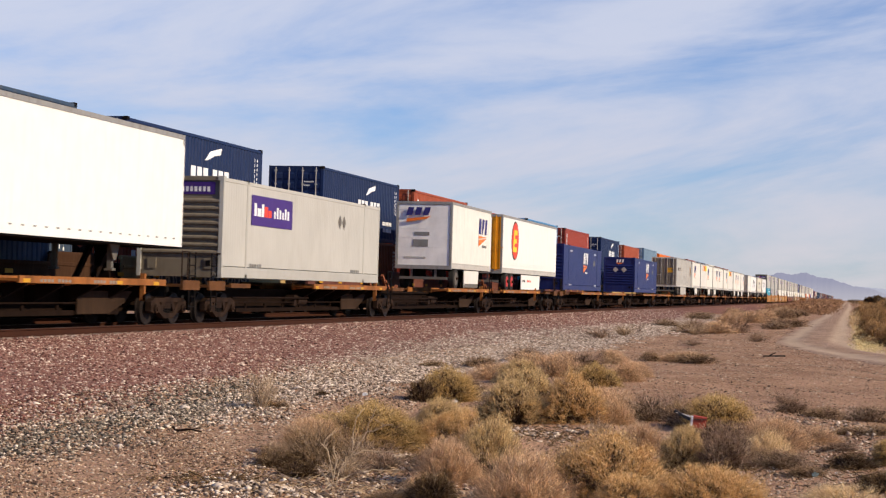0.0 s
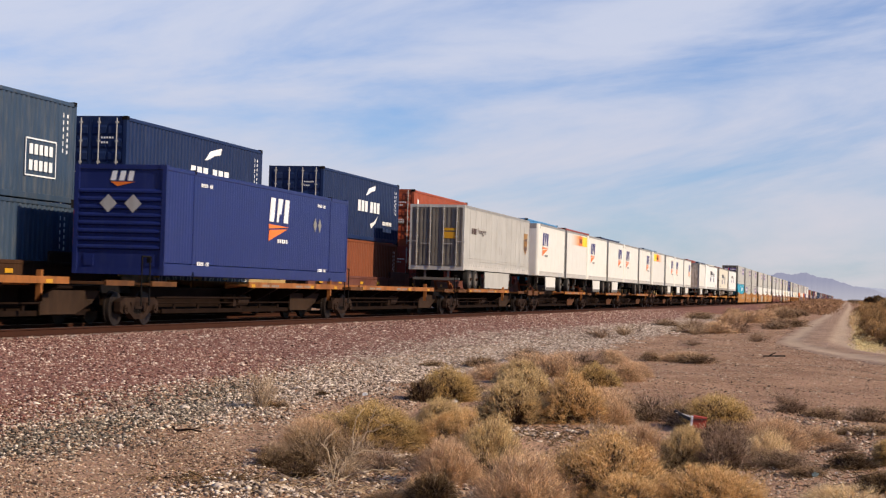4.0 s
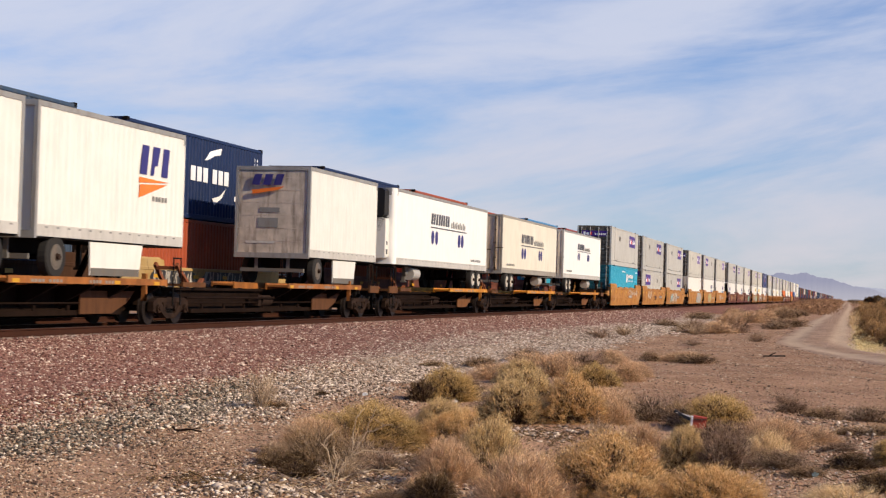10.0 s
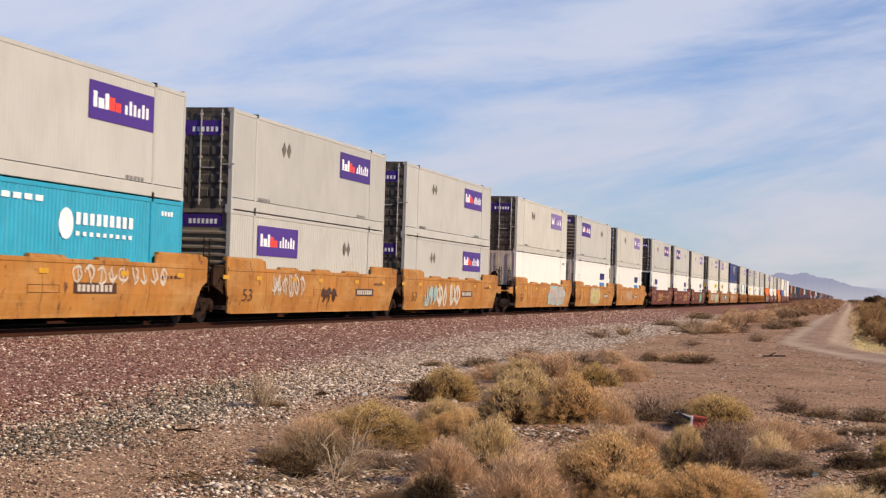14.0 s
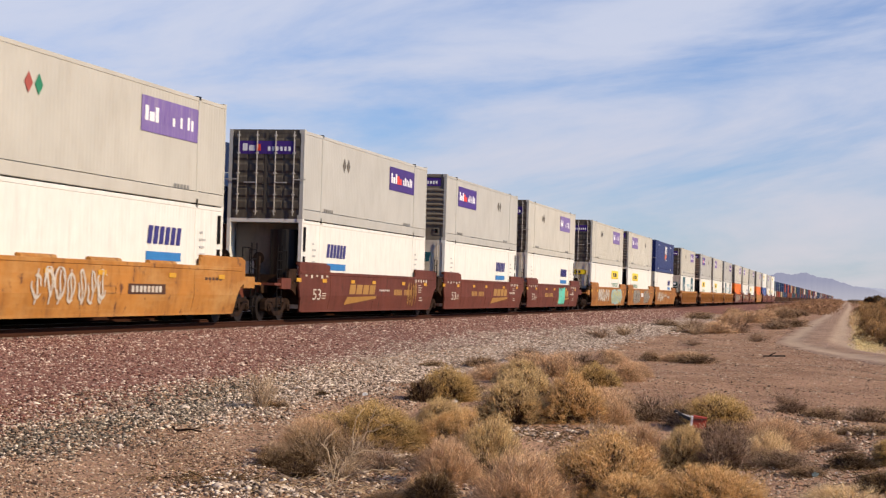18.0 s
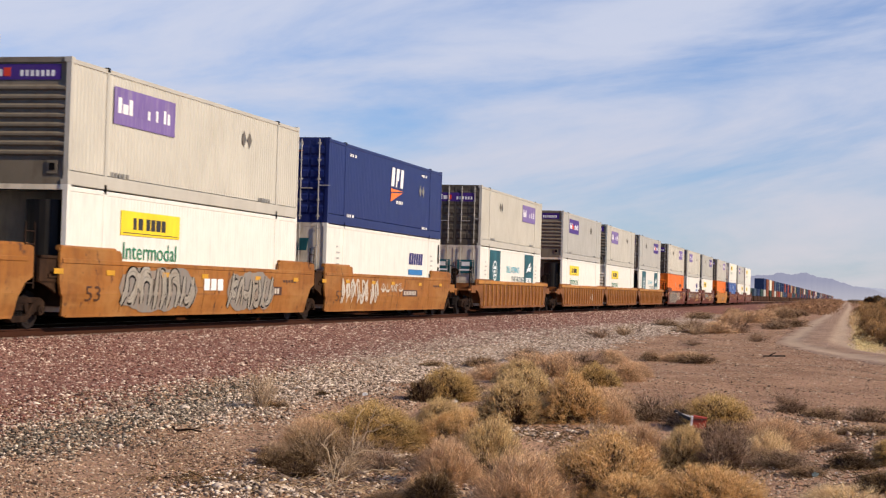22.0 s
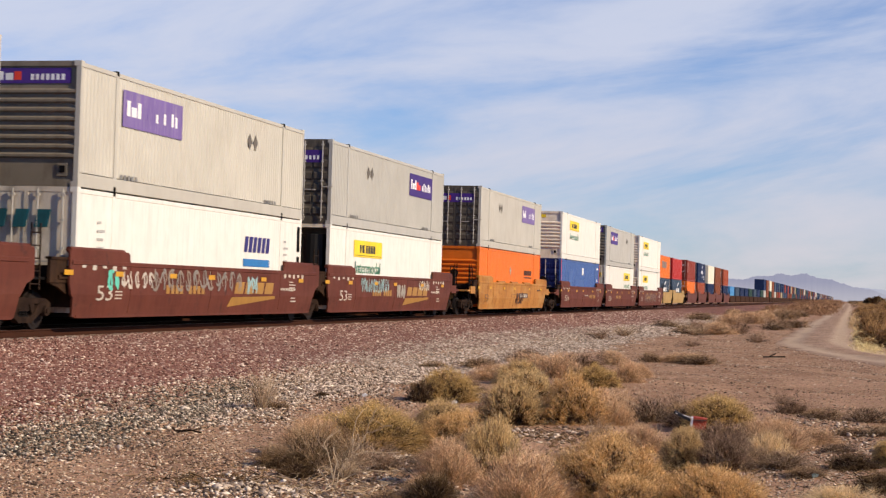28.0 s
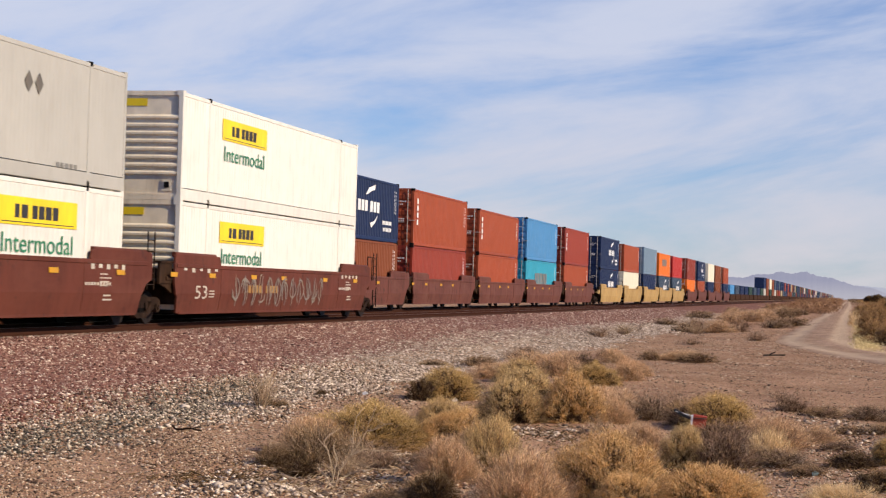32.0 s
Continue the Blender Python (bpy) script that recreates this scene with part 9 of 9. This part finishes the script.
# ---------------- distance ----------------
def ridge(name, dist, pts, material, label, depth=350):
    prof = []
    for (a0, e0), (a1, e1) in zip(pts, pts[1:]):
        for k in range(10):
            f = k / 10
            prof.append((a0 + (a1 - a0) * f, max(0.02, e0 + (e1 - e0) * (f * f * (3 - 2 * f)) + 0.008 * math.sin(31 * (a0 + (a1 - a0) * f)) + 0.006 * math.sin(67 * (a0 + (a1 - a0) * f)))))
    prof.append(pts[-1])
    v, f = [], []
    m = 5
    for az, el in prof:
        for j in range(m):
            q = j / (m - 1)
            d = dist - depth * (1 - q)
            z = 1.17 + math.tan(radians(el)) * dist * (q ** 1.2) * (1 + (0.05 * math.sin(az * 9 + j * 2.1) if 0 < j < m - 1 else 0))
            aa = az
            v.append((d * math.sin(radians(aa)), d * math.cos(radians(aa)), z if j else -2))
    for i in range(len(prof) - 1):
        for j in range(m - 1):
            f.append((i * m + j, (i + 1) * m + j, (i + 1) * m + j + 1, i * m + j + 1))
    me = bpy.data.meshes.new(name)
    me.from_pydata(v, [], f)
    me.materials.append(material)
    me.shade_smooth()
    return tagged(new(name, me), label, "mountains", kind="structure")


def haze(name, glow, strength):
    """Far rock seen through miles of lit air: that haze is painted on as emission, paler at the foot."""
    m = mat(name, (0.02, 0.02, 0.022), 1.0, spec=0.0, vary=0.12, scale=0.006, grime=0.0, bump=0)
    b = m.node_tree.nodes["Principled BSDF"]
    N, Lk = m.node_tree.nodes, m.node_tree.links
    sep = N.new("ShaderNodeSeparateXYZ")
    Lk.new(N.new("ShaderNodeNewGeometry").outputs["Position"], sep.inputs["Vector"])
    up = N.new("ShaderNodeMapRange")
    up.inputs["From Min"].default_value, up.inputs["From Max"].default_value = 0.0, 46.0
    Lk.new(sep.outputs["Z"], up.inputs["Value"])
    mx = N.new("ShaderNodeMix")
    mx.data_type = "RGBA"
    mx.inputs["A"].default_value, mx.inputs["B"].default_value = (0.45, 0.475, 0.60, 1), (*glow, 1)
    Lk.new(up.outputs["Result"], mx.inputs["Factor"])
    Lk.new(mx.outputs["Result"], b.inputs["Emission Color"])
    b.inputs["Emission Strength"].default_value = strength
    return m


HAZE = haze("blue_rock_glowing_haze", (0.305, 0.335, 0.50), 0.97)
HAZE2 = haze("pale_rock_glowing_haze", (0.42, 0.48, 0.66), 0.98)
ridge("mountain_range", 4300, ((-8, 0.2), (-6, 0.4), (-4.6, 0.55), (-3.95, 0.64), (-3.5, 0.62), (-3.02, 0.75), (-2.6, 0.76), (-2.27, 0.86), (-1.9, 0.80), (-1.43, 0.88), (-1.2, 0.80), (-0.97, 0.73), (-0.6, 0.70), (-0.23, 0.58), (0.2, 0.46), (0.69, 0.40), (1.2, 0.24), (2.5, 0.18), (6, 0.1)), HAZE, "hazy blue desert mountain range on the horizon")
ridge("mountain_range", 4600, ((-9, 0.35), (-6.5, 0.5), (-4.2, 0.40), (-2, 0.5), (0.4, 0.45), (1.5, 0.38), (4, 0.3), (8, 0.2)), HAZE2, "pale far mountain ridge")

# a lone tree and low sheds far down the road
tree = thing("desert_tree", (9.2, 620.0, GROUND), "dark round desert tree far down the road", "tree")
part("trunk", shape("tree_trunk", BARK, lambda g: (g.cyl("z", (0, 0), 0.35, 0, 2.2, 8, 0.22), g.rod((0, 0, 2.0), (1.2, 0, 3.6), 0.14), g.rod((0, 0, 2.0), (-1.1, 0.3, 3.4), 0.14))), tree)
crown = part("crown", twig_mesh("crown", DARKTWIG, 6000, 4, 0.03, 0.3, 0.12), tree, (0, 0, 0.4))
crown.scale = (6.4, 6.4, 3.6)
for q, (x, w, c) in enumerate(((18.0, 9, WHITE), (27.0, 6, CREAM))):
    sh = thing("shed", (x, 700.0, GROUND), "low pale shed far beyond the scrub", "building", "far sheds")
    part("wall", shape(("shed_wall", w), c, lambda g: g.box(-w / 2, w / 2, 0, 8, 0, 3)), sh)
    part("roof", shape(("shed_roof", w), GALV, lambda g: g.prism([(-w / 2 - 0.3, 3), (w / 2 + 0.3, 3), (0, 4.2)], "y", -0.3, 8.3)), sh)
    part("door", shape("shed_door", DARKSTEEL, lambda g: g.box(-1.2, 1.2, -0.06, 0, 0, 2.4)), sh)

# litter
can = thing("crushed_carton", (-1.80, 20.35, GROUND + 0.15), "torn red and white carton caught in a shrub", "litter")
part("panel", shape("carton_red", mat("dull_red_carton", (0.42, 0.05, 0.025), 0.6, grime=0.2), lambda g: g.box(0.0, 0.19, -0.05, 0.05, -0.02, 0.14)), can)
part("panel", shape("carton_white", DECALWHITE, lambda g: (g.box(-0.03, 0.0, -0.05, 0.05, 0.0, 0.13), g.bar((-0.26, 0, 0.15), (-0.03, 0, 0.12), 0.02, 0.008))), can)
can.rotation_euler = (0.1, 0.12, 0.1)
part("panel", shape("carton_black", DECALBLACK, lambda g: (g.bar((-0.28, 0.02, 0.16), (-0.04, 0.0, 0.08), 0.05, 0.04), g.bar((0.0, -0.052, 0.10), (0.19, -0.052, 0.12), 0.03, 0.01))), can)
can.scale = (0.85, 0.85, 0.85)
for x, y, c, lab in ((-5.68, 24.3, DECALWHITE, "scrap of white plastic"), (-7.07, 24.28, DECALWHITE, "scrap of white paper"), (-0.27, 16.28, SPRAYBLUE, "scrap of dull blue plastic"), (-4.6, 23.6, DECALWHITE, "scrap of white plastic")):
    lt = tagged(new("litter", shape(("scrap", lab, c.name), c, lambda g: (g.prism([(-0.06, 0), (0.05, 0.01), (0.07, 0.07), (-0.01, 0.10), (-0.07, 0.06)], "y", -0.015, 0.015), g.bar((-0.05, 0, 0.02), (0.06, 0.05, 0.05), 0.06, 0.012)))), lab + " on the soil", "litter", "litter")
    lt.location = (x, y, float(ground_z(x, y)) + 0.005)
    lt.scale = (0.45, 0.45, 0.45) if c is SPRAYBLUE else (0.6, 0.6, 0.6)
plank = tagged(new("plank", shape("plank", DARKSTEEL, lambda g: g.bar((-0.28, 0, 0.03), (0.30, 0.1, 0.05), 0.10, 0.03).bar((-0.1, 0.0, 0.06), (0.05, 0.05, 0.13), 0.06, 0.02))), "dark splintered scrap of wood on the soil", "wood scrap")
plank.location = (-2.05, 48.84, float(ground_z(-2.05, 48.84)))
plank.scale = (1.05, 1.05, 1.05)


# ---------------- the running train ----------------
def motions():
    for ob, s, x, z in MOVERS:
        walk(ob, [(t, pose(x, s - travel(t), z)) for t in (0, 4, 8, 12, 16, 20, 24, 28, 32)])


motions()
